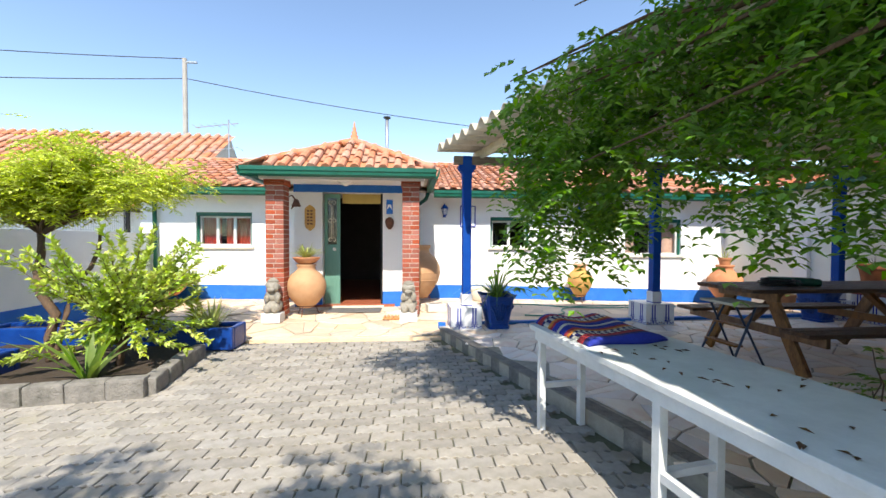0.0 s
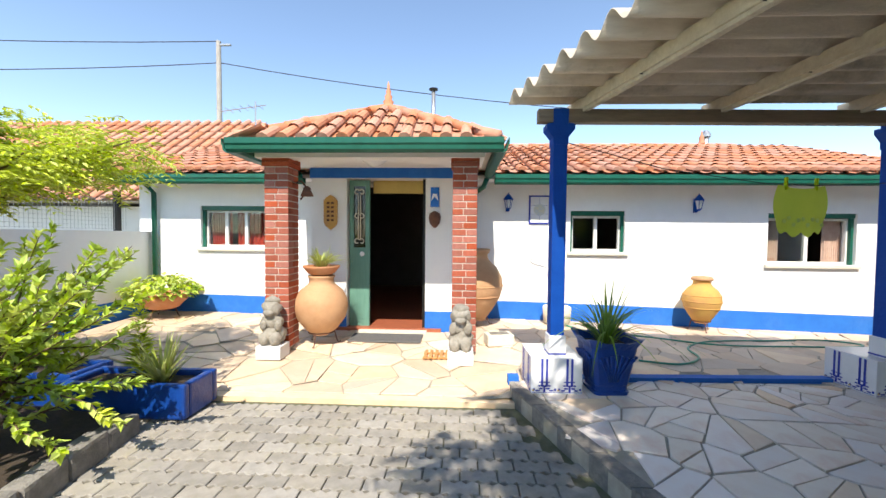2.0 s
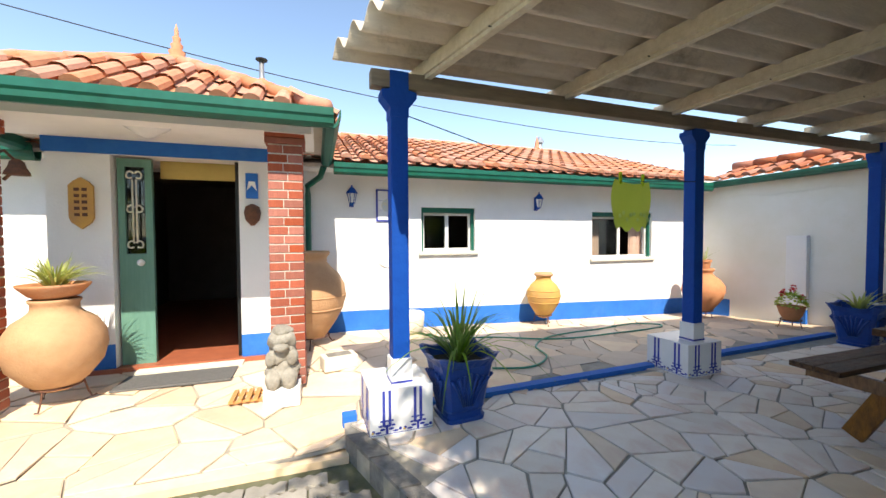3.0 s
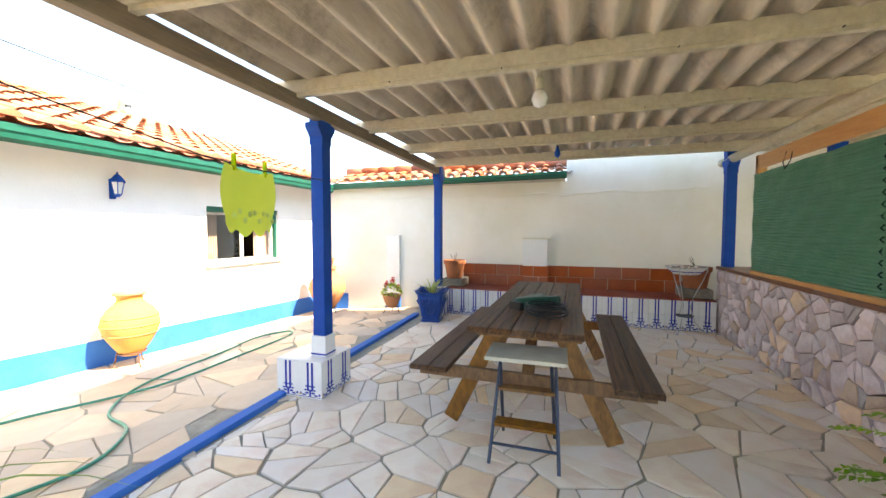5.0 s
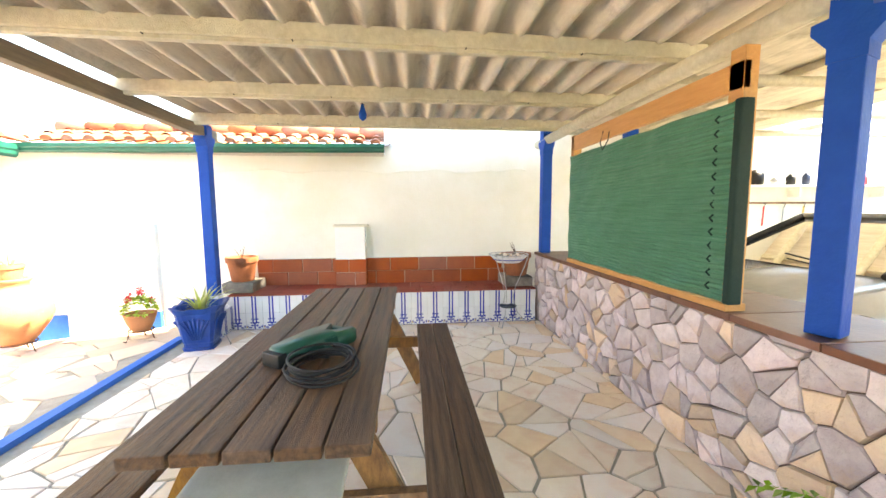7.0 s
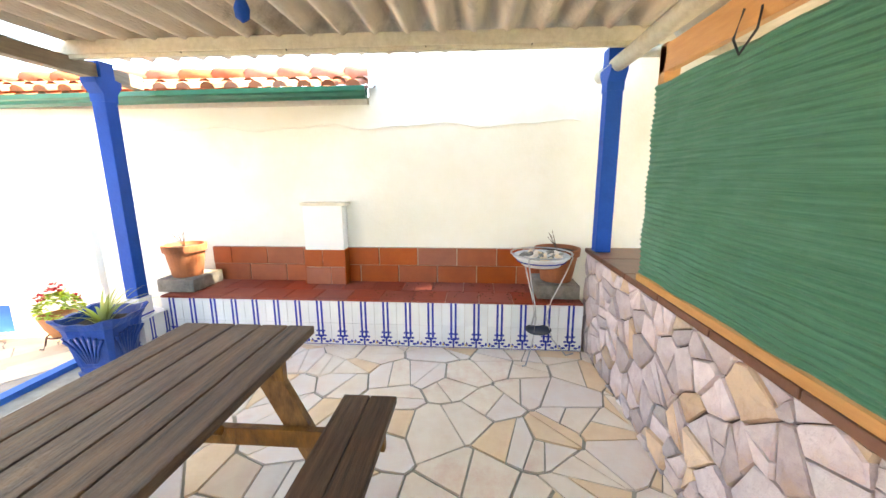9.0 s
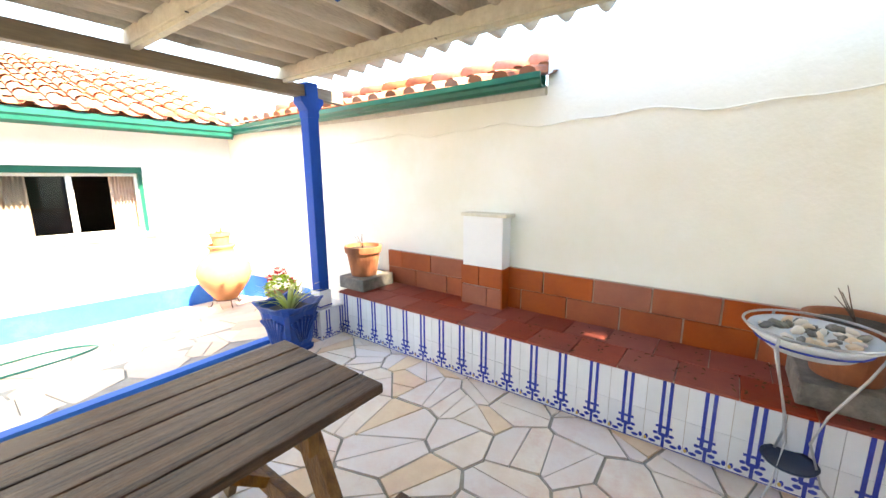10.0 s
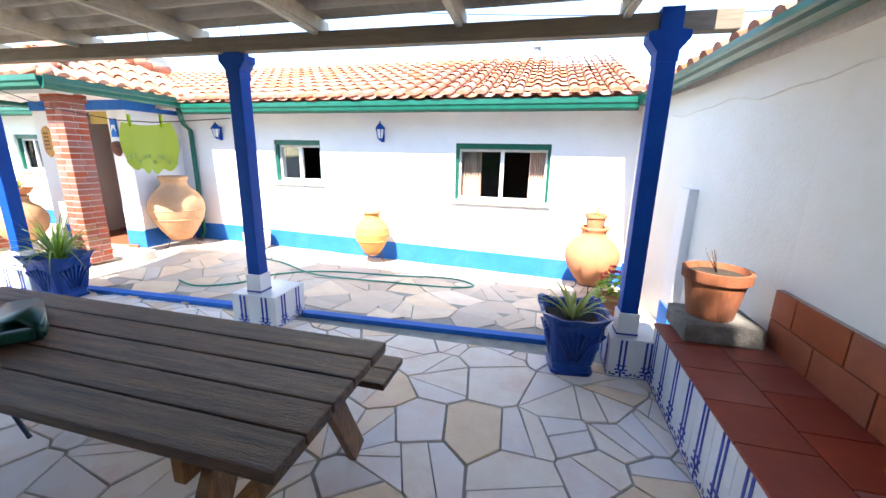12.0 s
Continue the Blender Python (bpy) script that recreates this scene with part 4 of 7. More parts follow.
part("net_wrap", box(-1.045, -1.0, 0.0, 0.075, 0.04, 1.1, bev=0.01), M_screen_dark, screen, "dark green net wrapped round the upright")
for z in [0.12 + 0.075 * i for i in range(13)]:
    part("lace", tube([(-0.9, 0.066, z - 0.02), (-0.89, 0.08, z), (-0.9, 0.066, z + 0.02)], 0.006, 5), M_screen_dark, screen)
part("hook_wire", tube([(0.35, 0.06, 1.22), (0.36, 0.08, 1.12), (0.3, 0.09, 1.05), (0.25, 0.07, 1.12), (0.27, 0.05, 1.2)], 0.005, 6), M_wire, screen, "bent black wire")

# ---- picnic table ----
table = thing("picnic_table", pose(4.48, 3.335, 0), "dark-stained wooden picnic table with attached benches", "picnic table")
pw = 0.14
for i in range(5):
    part("top_plank", box(-1.15, 1.15, -0.35 + pw * i + 0.004, -0.35 + pw * (i + 1) - 0.004, 0.742, 0.782, bev=0.006), M_wood, table)
for s in (-1, 1):
    for k in range(2):
        a = 0.515 + 0.135 * k
        lo, hi = (a, a + 0.13) if s > 0 else (-a - 0.13, -a)
        part("seat_plank", box(-1.06, 1.06, lo, hi, 0.425, 0.462, bev=0.006), M_wood, table)
for x in (-0.88, 0.84):
    part("seat_bearer", box(x - 0.02, x + 0.02, -0.77, 0.77, 0.34, 0.424, bev=0.004), M_wood_leg, table)
    part("top_bearer", box(x - 0.02, x + 0.02, -0.34, 0.34, 0.66, 0.741, bev=0.004), M_wood_leg, table)
    for s in (-1, 1):
        d = Vector((0, s * 0.34, -0.7))
        ang = math.degrees(math.atan2(s * 0.34, 0.7))
        part("leg", box(-0.021, 0.021, -0.055, 0.055, -0.8, 0.0, pose(x + 0.045, s * 0.2, 0.74, ang, 0, 0), 0.004), M_wood_leg, table)
part("brace", box(-0.02, 0.02, -0.04, 0.04, -0.52, 0, pose(-0.86, 0.0, 0.41, 0, 0, 0) @ pose(0, 0, 0, 0, -130, 0), 0.004), M_wood_leg, table)
part("brace", box(-0.02, 0.02, -0.04, 0.04, -0.52, 0, pose(0.82, 0.0, 0.41, 0, 0, 0) @ pose(0, 0, 0, 0, 130, 0), 0.004), M_wood_leg, table)

# ---- folding stool ----
stool = thing("folding_stool", pose(3.42, 3.32, 0, 0, 0, 2), "folding metal stool with a worn white board seat", "stool")
part("seat", box(-0.15, 0.17, -0.24, 0.24, 0.6, 0.625, bev=0.008), M_stool, stool)
for s in (-1, 1):
    part("leg", tube([(-0.2, s * 0.2, 0.0), (0.1, s * 0.17, 0.6)], 0.011, 8), M_steel_blue, stool)
    part("leg", tube([(0.2, s * 0.17, 0.0), (-0.1, s * 0.15, 0.6)], 0.011, 8), M_steel_blue, stool)
part("crossbar", tube([(-0.15, -0.19, 0.1), (-0.15, 0.19, 0.1)], 0.009, 8), M_steel_blue, stool)
part("tread", box(-0.14, -0.04, -0.18, 0.18, 0.2, 0.22, bev=0.004), M_wood_leg, stool, "worn brown wooden tread")
part("tread", box(-0.04, 0.04, -0.17, 0.17, 0.38, 0.4, bev=0.004), M_wood_leg, stool, "worn brown wooden tread")

# ---- power tool and cable on the table ----
tool = thing("power_tool", pose(4.1, 3.34, 0.783, 0, 0, -35), "dark green electric power tool lying on the table", "power tool")
bm = prism([(-0.2, -0.06), (0.02, -0.065), (0.08, -0.09), (0.2, -0.1), (0.22, -0.05), (0.1, -0.03), (0.09, 0.03), (0.2, 0.06), (0.19, 0.1), (0.03, 0.09), (-0.2, 0.06)], 0.0, 0.075)
bmesh.ops.bevel(bm, geom=list(bm.edges), offset=0.012, segments=2, affect="EDGES")
part("housing", bm, M_tool, tool, smooth=True)
part("grip_bar", box(0.17, 0.21, -0.06, 0.07, 0.015, 0.06, bev=0.01), M_tool, tool)
part("base_plate", box(-0.23, -0.14, -0.055, 0.055, 0.0, 0.06, bev=0.006), M_black, tool, "dull black plate")
bm = bmesh.new()
coil = []
for a in range(126):
    turn = a * 0.35
    rr = 0.125 + 0.02 * math.sin(turn * 0.37) + 0.008 * math.sin(turn * 1.7)
    coil.append((rr * 1.15 * math.cos(turn) + 0.015 * math.sin(turn * 0.21), rr * math.sin(turn), 0.008 + 0.0005 * a + 0.006 * math.sin(turn * 1.3)))
coil += [(0.24, -0.03, 0.02), (0.28, 0.06, 0.008), (0.24, 0.14, 0.03)]
add_tube(bm, coil, 0.0055, 6)
cable = link_mesh("coiled_cable", bm, M_black, None, "", True)
cable.matrix_basis = pose(3.84, 3.24, 0.783)
tagged(cable, "black electric cable coiled on the table", "cable")

# ---- urns and pots ----
URN = [(0.1, 0), (0.12, 0.01), (0.2, 0.12), (0.29, 0.27), (0.33, 0.4), (0.32, 0.52), (0.26, 0.63), (0.18, 0.7), (0.15, 0.74), (0.145, 0.78), (0.16, 0.8), (0.175, 0.83), (0.17, 0.85), (0.15, 0.84), (0.13, 0.74)]


def iron_stand(e, r, h):
    part("stand_ring", tube(arc_pts(lambda s: (r * math.cos(2 * math.pi * s), r * math.sin(2 * math.pi * s), h), 20), 0.008, 6), M_rust, e, "wrought iron ring")
    for k in range(3):
        a = 2 * math.pi * k / 3 + 0.4
        part("stand_leg", tube([(r * math.cos(a), r * math.sin(a), h), (r * 1.15 * math.cos(a), r * 1.15 * math.sin(a), h * 0.4), (r * 1.3 * math.cos(a), r * 1.3 * math.sin(a), 0.008), (r * 1.5 * math.cos(a), r * 1.5 * math.sin(a), 0.02)], 0.007, 6), M_rust, e, "wrought iron leg")


def urn(x, y, scale_r, scale_h, material, label, stand=0.0, prof=URN, bands=0):
    e = thing("clay_urn", pose(x, y, strip_z(x, y)), label, "urn", "clay urns")
    part("body", lathe([(r * scale_r, z * scale_h + stand * 0.8) for r, z in prof], 36, wob=0.008), material, e, smooth=True)
    if bands:
        bm = bmesh.new()
        for z in (0.3, 0.42, 0.53)[:bands]:
            rr = np.interp(z, [p[1] for p in prof[:9]], [p[0] for p in prof[:9]]) * scale_r
            add_tube(bm, arc_pts(lambda s: (rr * math.cos(2 * math.pi * s), rr * math.sin(2 * math.pi * s), z * scale_h + stand * 0.8), 36), 0.009, 6)
        part("band", bm, material, e, "raised clay band", True)
    if stand:
        iron_stand(e, 0.16 * scale_r, stand)
    return e


ochre_urn = urn(3.76, 7.55, 0.78, 0.8, M_urn_ochre, "ochre clay urn on an iron stand against the house", 0.16, bands=3)
part("lid", lathe([(0.14, 0.775), (0.15, 0.79), (0.13, 0.825), (0.05, 0.835)], 18), M_urn, ochre_urn, "flat clay lid", True)
urn(6.88, 7.33, 1.0, 0.9, M_terra, "round orange clay urn in the corner carrying a small pot", 0.13)
urn(0.34, 7.34, 1.22, 1.25, M_urn, "large stained clay urn beside the porch", 0.12, bands=2)
URN_ROUND = [(0.1, 0), (0.12, 0.01), (0.2, 0.08), (0.3, 0.21), (0.335, 0.35), (0.325, 0.46), (0.26, 0.57), (0.18, 0.63), (0.155, 0.66), (0.15, 0.71), (0.165, 0.73), (0.165, 0.75), (0.14, 0.75), (0.13, 0.66)]
urn(-1.62, 6.35, 0.97, 0.98, M_urn, "round clay urn by the front door carrying a plant bowl", 0.16, prof=URN_ROUND)


def flowerpot(x, y, z, r, h, material, label, tilt=0):
    e = thing("flowerpot", pose(x, y, z), label, "flowerpot", "clay flowerpots")
    part("pot", lathe([(r * 0.68, 0), (r * 0.7, 0.01), (r * 0.9, h * 0.78), (r, h * 0.79), (r * 1.02, h), (r * 0.9, h), (r * 0.86, h * 0.88)], 30), material, e, smooth=False)
    part("soil", lathe([(r * 0.86, h * 0.86), (r * 0.8, h * 0.9), (r * 0.3, h * 0.92)], 20), M_earth, e)
    return e


def blades(bm, n, length, width, seed, droop=0.8, up_=1.0, base_r=0.05, at=(0, 0, 0)):
    rng = random.Random(seed)
    for _ in range(n):
        a = rng.uniform(0, 2 * math.pi)
        l = length * rng.uniform(0.6, 1.1)
        lean = rng.uniform(0.15, 0.9)
        d = Vector((math.cos(a), math.sin(a), 0))
        side = Vector((-d.y, d.x, 0))
        p = Vector(at) + d * rng.uniform(0, base_r)
        prev_ = None
        for k in range(6):
            s = k / 5
            q = p + d * (l * lean * (s + 0.25 * s * s)) + Vector((0, 0, l * up_ * (s - droop * lean * s * s)))
            w = width * (1 - s) ** 0.6 * (0.6 + 0.8 * s * (1 - s) * 2)
            c = (bm.verts.new(q - side * w), bm.verts.new(q + Vector((0, 0, -w * 0.3))), bm.verts.new(q + side * w))
            if prev_:
                bm.faces.new((prev_[0], prev_[1], c[1], c[0]))
                bm.faces.new((prev_[1], prev_[2], c[2], c[1]))
            prev_ = c


def strap_plant(x, y, z, n, length, width, material, label, seed, droop=0.8, name="strap_plant"):
    bm = bmesh.new()
    blades(bm, n, length, width, seed, droop)
    ob = link_mesh(name, bm, material, None, "", True)
    ob.matrix_basis = pose(x, y, z)
    return tagged(ob, label, "plant")


flowerpot(6.88, 7.33, strip_z(6.88, 7.33) + 0.825, 0.13, 0.2, M_terra, "small orange clay pot on top of the urn")
strap_plant(6.88, 7.33, strip_z(6.88, 7.33) + 1.0, 18, 0.3, 0.006, M_leaf_pale, "sparse pale grassy plant in the small pot", 5, 0.4)
e = thing("plant_bowl", pose(-1.62, 6.35, strip_z(-1.62, 6.35) + 0.865), "shallow clay bowl on the urn", "bowl")
part("bowl", lathe([(0.11, 0), (0.16, 0.03), (0.22, 0.1), (0.225, 0.12), (0.2, 0.12), (0.17, 0.09)], 26), M_terra, e, smooth=True)
strap_plant(-1.62, 6.35, strip_z(-1.62, 6.35) + 0.955, 170, 0.34, 0.009, M_leaf_pale, "variegated spider plant in the bowl", 6, 0.9)


def blue_planter(x, y, turn, label):
    e = thing("blue_planter", pose(x, y, 0, 0, 0, turn), label, "planter", "blue planters")
    bm = bmesh.new()
    rings = []
    for z, w in ((0.0, 0.15), (0.03, 0.155), (0.035, 0.14), (0.07, 0.14), (0.09, 0.15), (0.25, 0.175), (0.4, 0.2), (0.46, 0.235), (0.475, 0.245), (0.47, 0.215), (0.38, 0.18)):
        ring = []
        n = 32
        for k in range(n):
            a = 2 * math.pi * (k + 0.5) / n
            c, s = math.cos(a), math.sin(a)
            q = (abs(c) ** 7 + abs(s) ** 7) ** (-1 / 7)
            zz = z + (0.03 * (q - 1) / 0.35 - 0.02 * abs(math.sin(4 * a)) if z > 0.44 else 0)
            rr = w * q * (1 + (0.018 * math.sin(10 * a) if 0.08 < z < 0.42 else 0))
            ring.append(bm.verts.new((rr * c, rr * s, zz)))
        rings.append(ring)
    for a, b in zip(rings, rings[1:]):
        for k in range(len(a)):
            bm.faces.new((a[k], a[(k + 1) % len(a)], b[(k + 1) % len(a)], b[k]))
    bm.faces.new(rings[0][::-1])
    part("body", bm, M_blue_pot, e, smooth=False)
    for k in range(4):
        a = math.pi / 2 * k
        u = Vector((-math.sin(a), math.cos(a), 0))
        n = Vector((math.cos(a), math.sin(a), 0))
        for i in range(-3, 4):
            p0 = n * 0.158 + Vector((0, 0, 0.12)) + u * (0.012 * i)
            p1 = n * 0.178 + u * (0.03 * i) + Vector((0, 0, 0.25))
            p2 = n * 0.2 + u * (0.047 * i) + Vector((0, 0, 0.36 - 0.012 * abs(i)))
            part("relief_rib", tube([p0, p1, p2], 0.008, 6, 0.013), M_blue_pot, e, "", True)
    part("soil", box(-0.175, 0.175, -0.175, 0.175, 0.38, 0.4), M_earth, e)
    return e


blue_planter(1.38, 5.03, 5, "blue glazed square planter beside the first post")
strap_plant(1.38, 5.03, 0.4, 80, 0.72, 0.013, M_leaf_strap, "leggy green strap-leaved plant in the blue planter", 12, 1.25)
blue_planter(6.5, 5.13, 8, "blue glazed square planter beside the bench")
strap_plant(6.5, 5.13, 0.4, 34, 0.36, 0.018, M_leaf_pale, "yellow-green strap-leaved plant in the blue planter", 15, 0.7)
# pots on stone blocks at the bench ends
for nm, x, y in (("a", 7.33, 5.0), ("b", 7.33, 1.42)):
    tagged(link_mesh("stone_block", box(x - 0.2, x + 0.24, y - 0.17, y + 0.2, BH + 0.002, BH + 0.13, bev=0.015), M_kerb, None, "mossy rough stone block under a pot"), category="stone block")
flowerpot(7.32, 5.02, BH + 0.131, 0.19, 0.31, M_terra_dark, "damp-stained clay flowerpot on a stone block")
flowerpot(7.34, 1.42, BH + 0.131, 0.2, 0.3, M_terra_dark, "clay flowerpot on a stone block beside the basin")
for x, y, s in ((7.32, 5.02, 3), (7.34, 1.42, 4)):
    bm = bmesh.new()
    rr = random.Random(s)
    for k in range(5):
        a = rr.uniform(0, 6.28)
        add_tube(bm, [(0, 0, 0), (0.04 * math.cos(a), 0.04 * math.sin(a), 0.06), (0.09 * math.cos(a), 0.09 * math.sin(a), 0.12 + 0.03 * k * 0.4)], 0.004, 5, 0.002)
    o = link_mesh("dry_stems", bm, M_bark, None, "", True)
    o.matrix_basis = pose(x, y, BH + 0.41)
    tagged(o, "a few dry stems standing in the pot", "plant")
# basin on a wire stand
basin = thing("wash_basin", pose(6.95, 1.63, 0), "white enamel basin of pebbles on a wire stand", "basin")
part("bowl", lathe([(0.08, 0.79), (0.15, 0.8), (0.21, 0.86), (0.23, 0.875), (0.225, 0.885), (0.19, 0.87)], 30), M_wpaint, basin, "white enamelled bowl", True)
rng = random.Random(77)
for k in range(46):
    a, q = rng.uniform(0, 6.283), 0.17 * math.sqrt(rng.random())
    bm = bmesh.new()
    bmesh.ops.create_icosphere(bm, subdivisions=1, radius=rng.uniform(0.018, 0.032))
    o = part("pebble", bm, (M_flag, M_flag2, M_kerb, M_statue)[k % 4], basin, smooth=True)
    o.matrix_basis = pose(q * math.cos(a), q * math.sin(a), 0.868 + rng.uniform(0, 0.016), rng.uniform(0, 90), 0, rng.uniform(0, 180)) @ Matrix.Diagonal((1.25, 1, 0.6, 1))
for k in range(3):
    a = 2 * math.pi * k / 3 + 0.5
    c, s = math.cos(a), math.sin(a)
    part("stand_leg", tube([(0.24 * c, 0.24 * s, 0.9), (0.25 * c, 0.25 * s, 0.86), (0.2 * c, 0.2 * s, 0.72), (0.1 * c, 0.1 * s, 0.5), (0.06 * c, 0.06 * s, 0.35), (0.12 * c, 0.12 * s, 0.15), (0.24 * c, 0.24 * s, 0.01), (0.3 * c, 0.3 * s, 0.03)], 0.006, 6), M_gal, basin, "bent wire leg")
part("rim_line", tube(arc_pts(lambda q: (0.196 * math.cos(6.2832 * q), 0.196 * math.sin(6.2832 * q), 0.84), 24), 0.005, 5), M_cobalt, basin, "thin blue line round the bowl")
part("stand_ring", tube(arc_pts(lambda q: (0.245 * math.cos(6.2832 * q), 0.245 * math.sin(6.2832 * q), 0.9), 24), 0.006, 6), M_gal, basin, "wire ring")
part("lower_dish", lathe([(0.05, 0.22), (0.1, 0.225), (0.11, 0.24), (0.09, 0.23)], 20), M_steel_blue, basin, "small dish on the stand", True)

# ---- foliage builders ----
class Leaves:
    def __init__(self):
        self.v, self.f = [], []

    def leaf(self, p, d, up, l, w):
        d = d.normalized()
        s = d.cross(up)
        s = s.normalized() if s.length > 1e-4 else Vector((1, 0, 0))
        n = s.cross(d)
        b = len(self.v)
        m = p + d * (l * 0.45)
        self.v += [tuple(p), tuple(m + s * w + n * (w * 0.3)), tuple(p + d * l - n * (l * 0.12)), tuple(m - s * w + n * (w * 0.3))]
        self.f.append((b, b + 1, b + 2, b + 3))

    def frond(self, p, d, length, n, l, w, rng, sag=0.35):
        """A pinnate frond: leaflets in pairs along a drooping stalk."""
        d = d.normalized()
        side = d.cross(Vector((0, 0, 1)))
        side = side.normalized() if side.length > 1e-3 else Vector((1, 0, 0))
        for k in range(n):
            s = (k + 1) / n
            q = p + d * (length * s) + Vector((0, 0, -sag * length * s * s))
            for g in (-1, 1):
                dd = side * g + d * 0.45 + Vector((rng.uniform(-0.2, 0.2), rng.uniform(-0.2, 0.2), rng.uniform(-0.5, 0.1)))
                self.leaf(q, dd, Vector((rng.uniform(-0.3, 0.3), rng.uniform(-0.3, 0.3), 1)), l * rng.uniform(0.75, 1.2), w)

    def put(self, name, material, parent, label=""):
        me = bpy.data.meshes.new(name)
        me.from_pydata(self.v, [], self.f)
        me.materials.append(material)
        ob = new(name, me)
        ob.parent = parent
        return tagged(ob, label, kind="stuff")


def rdir(rng, zlo=-1.0, zhi=1.0):
    a = rng.uniform(0, 2 * math.pi)
    z = rng.uniform(zlo, zhi)
    r = math.sqrt(max(0, 1 - z * z))
    return Vector((r * math.cos(a), r * math.sin(a), z))


def limb(bm, p0, p1, r0, r1, rng, bend=0.12):
    p0, p1 = Vector(p0), Vector(p1)
    pts = []
    for k in range(7):
        s = k / 6
        q = p0.lerp(p1, s)
        q += Vector((rng.uniform(-1, 1), rng.uniform(-1, 1), 0.5)) * bend * math.sin(math.pi * s) * (p1 - p0).length * 0.5
        pts.append(q)
    add_tube(bm, pts, r0, 8, r1)
    return pts


# weeping tree beside the long white table
rng = random.Random(51)
tree = thing("weeping_tree", pose(2.6, -0.1, -0.01), "weeping tree with dark pinnate leaves hanging low over the white table", "tree")
O = Vector((2.6, -0.1, -0.01))
bm = bmesh.new()
trunk_top = Vector((2.35, 0.3, 2.1))
limb(bm, O, trunk_top, 0.11, 0.085, rng, 0.05)
tips = []
for k in range(30):
    tgt = Vector((rng.uniform(0.85, 2.4), rng.uniform(0.7, 2.4), rng.uniform(1.6, 3.0)))
    if k < 12:
        tgt = Vector((rng.uniform(0.72, 1.4), rng.uniform(1.8, 2.4), rng.uniform(1.7, 2.35)))
    pts = limb(bm, trunk_top, tgt, 0.018, 0.004, rng, 0.14)
    tips.append((pts, tgt))
for v in bm.verts:
    v.co -= O
part("trunk", bm, M_bark, tree, "thin brown trunk and limbs", True)
lv = Leaves()
bm = bmesh.new()


def inside_tree(q):
    # keep the walking line and the roof clear
    if q.y > 2.4 or q.z < 1.05 or (q.z < 1.35 and q.x > 1.5):
        return False
    if q.x > 1.25 and q.z < 1.15 + 0.25 * (q.x - 1.25) and q.x < 1.9:
        return False
    if q.x > sheet_left(q.y) - 0.05 and q.z > 2.4 and q.y > 0.6:
        return False
    if q.x < 0.62 + 0.12 * (2.7 - q.y) or q.y > 2.6 - 0.7 * (q.x - 1.2):
        return False
    if q.z > 2.1 + 0.75 * (q.x - 0.75):
        return False
    return True


for pts, tgt in tips:
    for k in range(48):
        s = rng.uniform(0.3, 1.0)
        i = min(int(s * 6), 5)
        p = pts[i].lerp(pts[i + 1], s * 6 - i) + Vector((rng.uniform(-0.16, 0.16), rng.uniform(-0.16, 0.16), rng.uniform(-0.1, 0.1)))
        drop = rng.choice((0, 0, 0.1, 0.25, 0.45))
        q = p + Vector((0, 0, -drop))
        if not inside_tree(q):
            continue
        d = rdir(rng, -0.9, 0.15)
        lv.frond(q - O, d, rng.uniform(0.16, 0.28), rng.randint(5, 8), 0.05, 0.0135, rng, 0.4)
# long hanging strands
for k in range(70):
    x, y = rng.uniform(0.72, 1.5), rng.uniform(1.6, 2.38)
    if k > 46:
        x, y = rng.uniform(1.6, 2.3), rng.uniform(0.7, 1.7)
    z0 = rng.uniform(1.5, 2.2)
    ln = rng.uniform(0.3, 0.85)
    if x > 1.3:
        ln = min(ln, z0 - 1.15)
    for j in range(int(ln / 0.05)):
        q = Vector((x + 0.04 * math.sin(j * 0.7 + k), y + 0.04 * math.cos(j * 0.5 + k), z0 - 0.05 * j))
        if q.z < 0.94 or q.x < 0.7 or q.y > 2.5 - 0.7 * (q.x - 1.2):
            continue
        lv.frond(q - O, rdir(rng, -0.8, 0.0), rng.uniform(0.1, 0.18), rng.randint(3, 5), 0.06, 0.018, rng, 0.4)
lv.put("crown", M_leaf_dark, tree, "dark green pinnate leaflets")

# shade trees: one behind the camera, dappling the driveway, and two unseen sun blockers
def shade_tree(x, y, z0, crown, n, seed, label, material, l=0.06, clumps_n=26):
    rng = random.Random(seed)
    e = thing("shade_tree", pose(x, y, z0), label, "tree", "shade trees")
    bm = bmesh.new()
    cx, cy, cz, rx, ry, rz = crown
    top = Vector((cx - x, cy - y, cz - z0 - rz * 0.4))
    limb(bm, (0, 0, 0), top * 0.75, 0.16, 0.11, rng, 0.08)
    lv = Leaves()
    clumps = []
    for k in range(clumps_n):
        d = rdir(rng, -0.6, 1) * rng.uniform(0.45, 1.0)
        c = Vector((cx - x + d.x * rx, cy - y + d.y * ry, cz - z0 + d.z * rz))
        clumps.append((c, rng.uniform(0.16, 0.34) * min(rx, ry, 1.6)))
        limb(bm, top * 0.72, c, 0.05, 0.01, rng, 0.12)
    for k in range(n):
        c, r = rng.choice(clumps)
        q = c + rdir(rng) * (r * rng.random() ** 0.4)
        lv.frond(q, rdir(rng, -0.6, 0.3), rng.uniform(0.15, 0.28), 5, l, l * 0.3, rng, 0.3)
    part("trunk", bm, M_bark, e, "brown trunk and limbs", True)
    lv.put("crown", material, e, "green pinnate leaves")
    return e


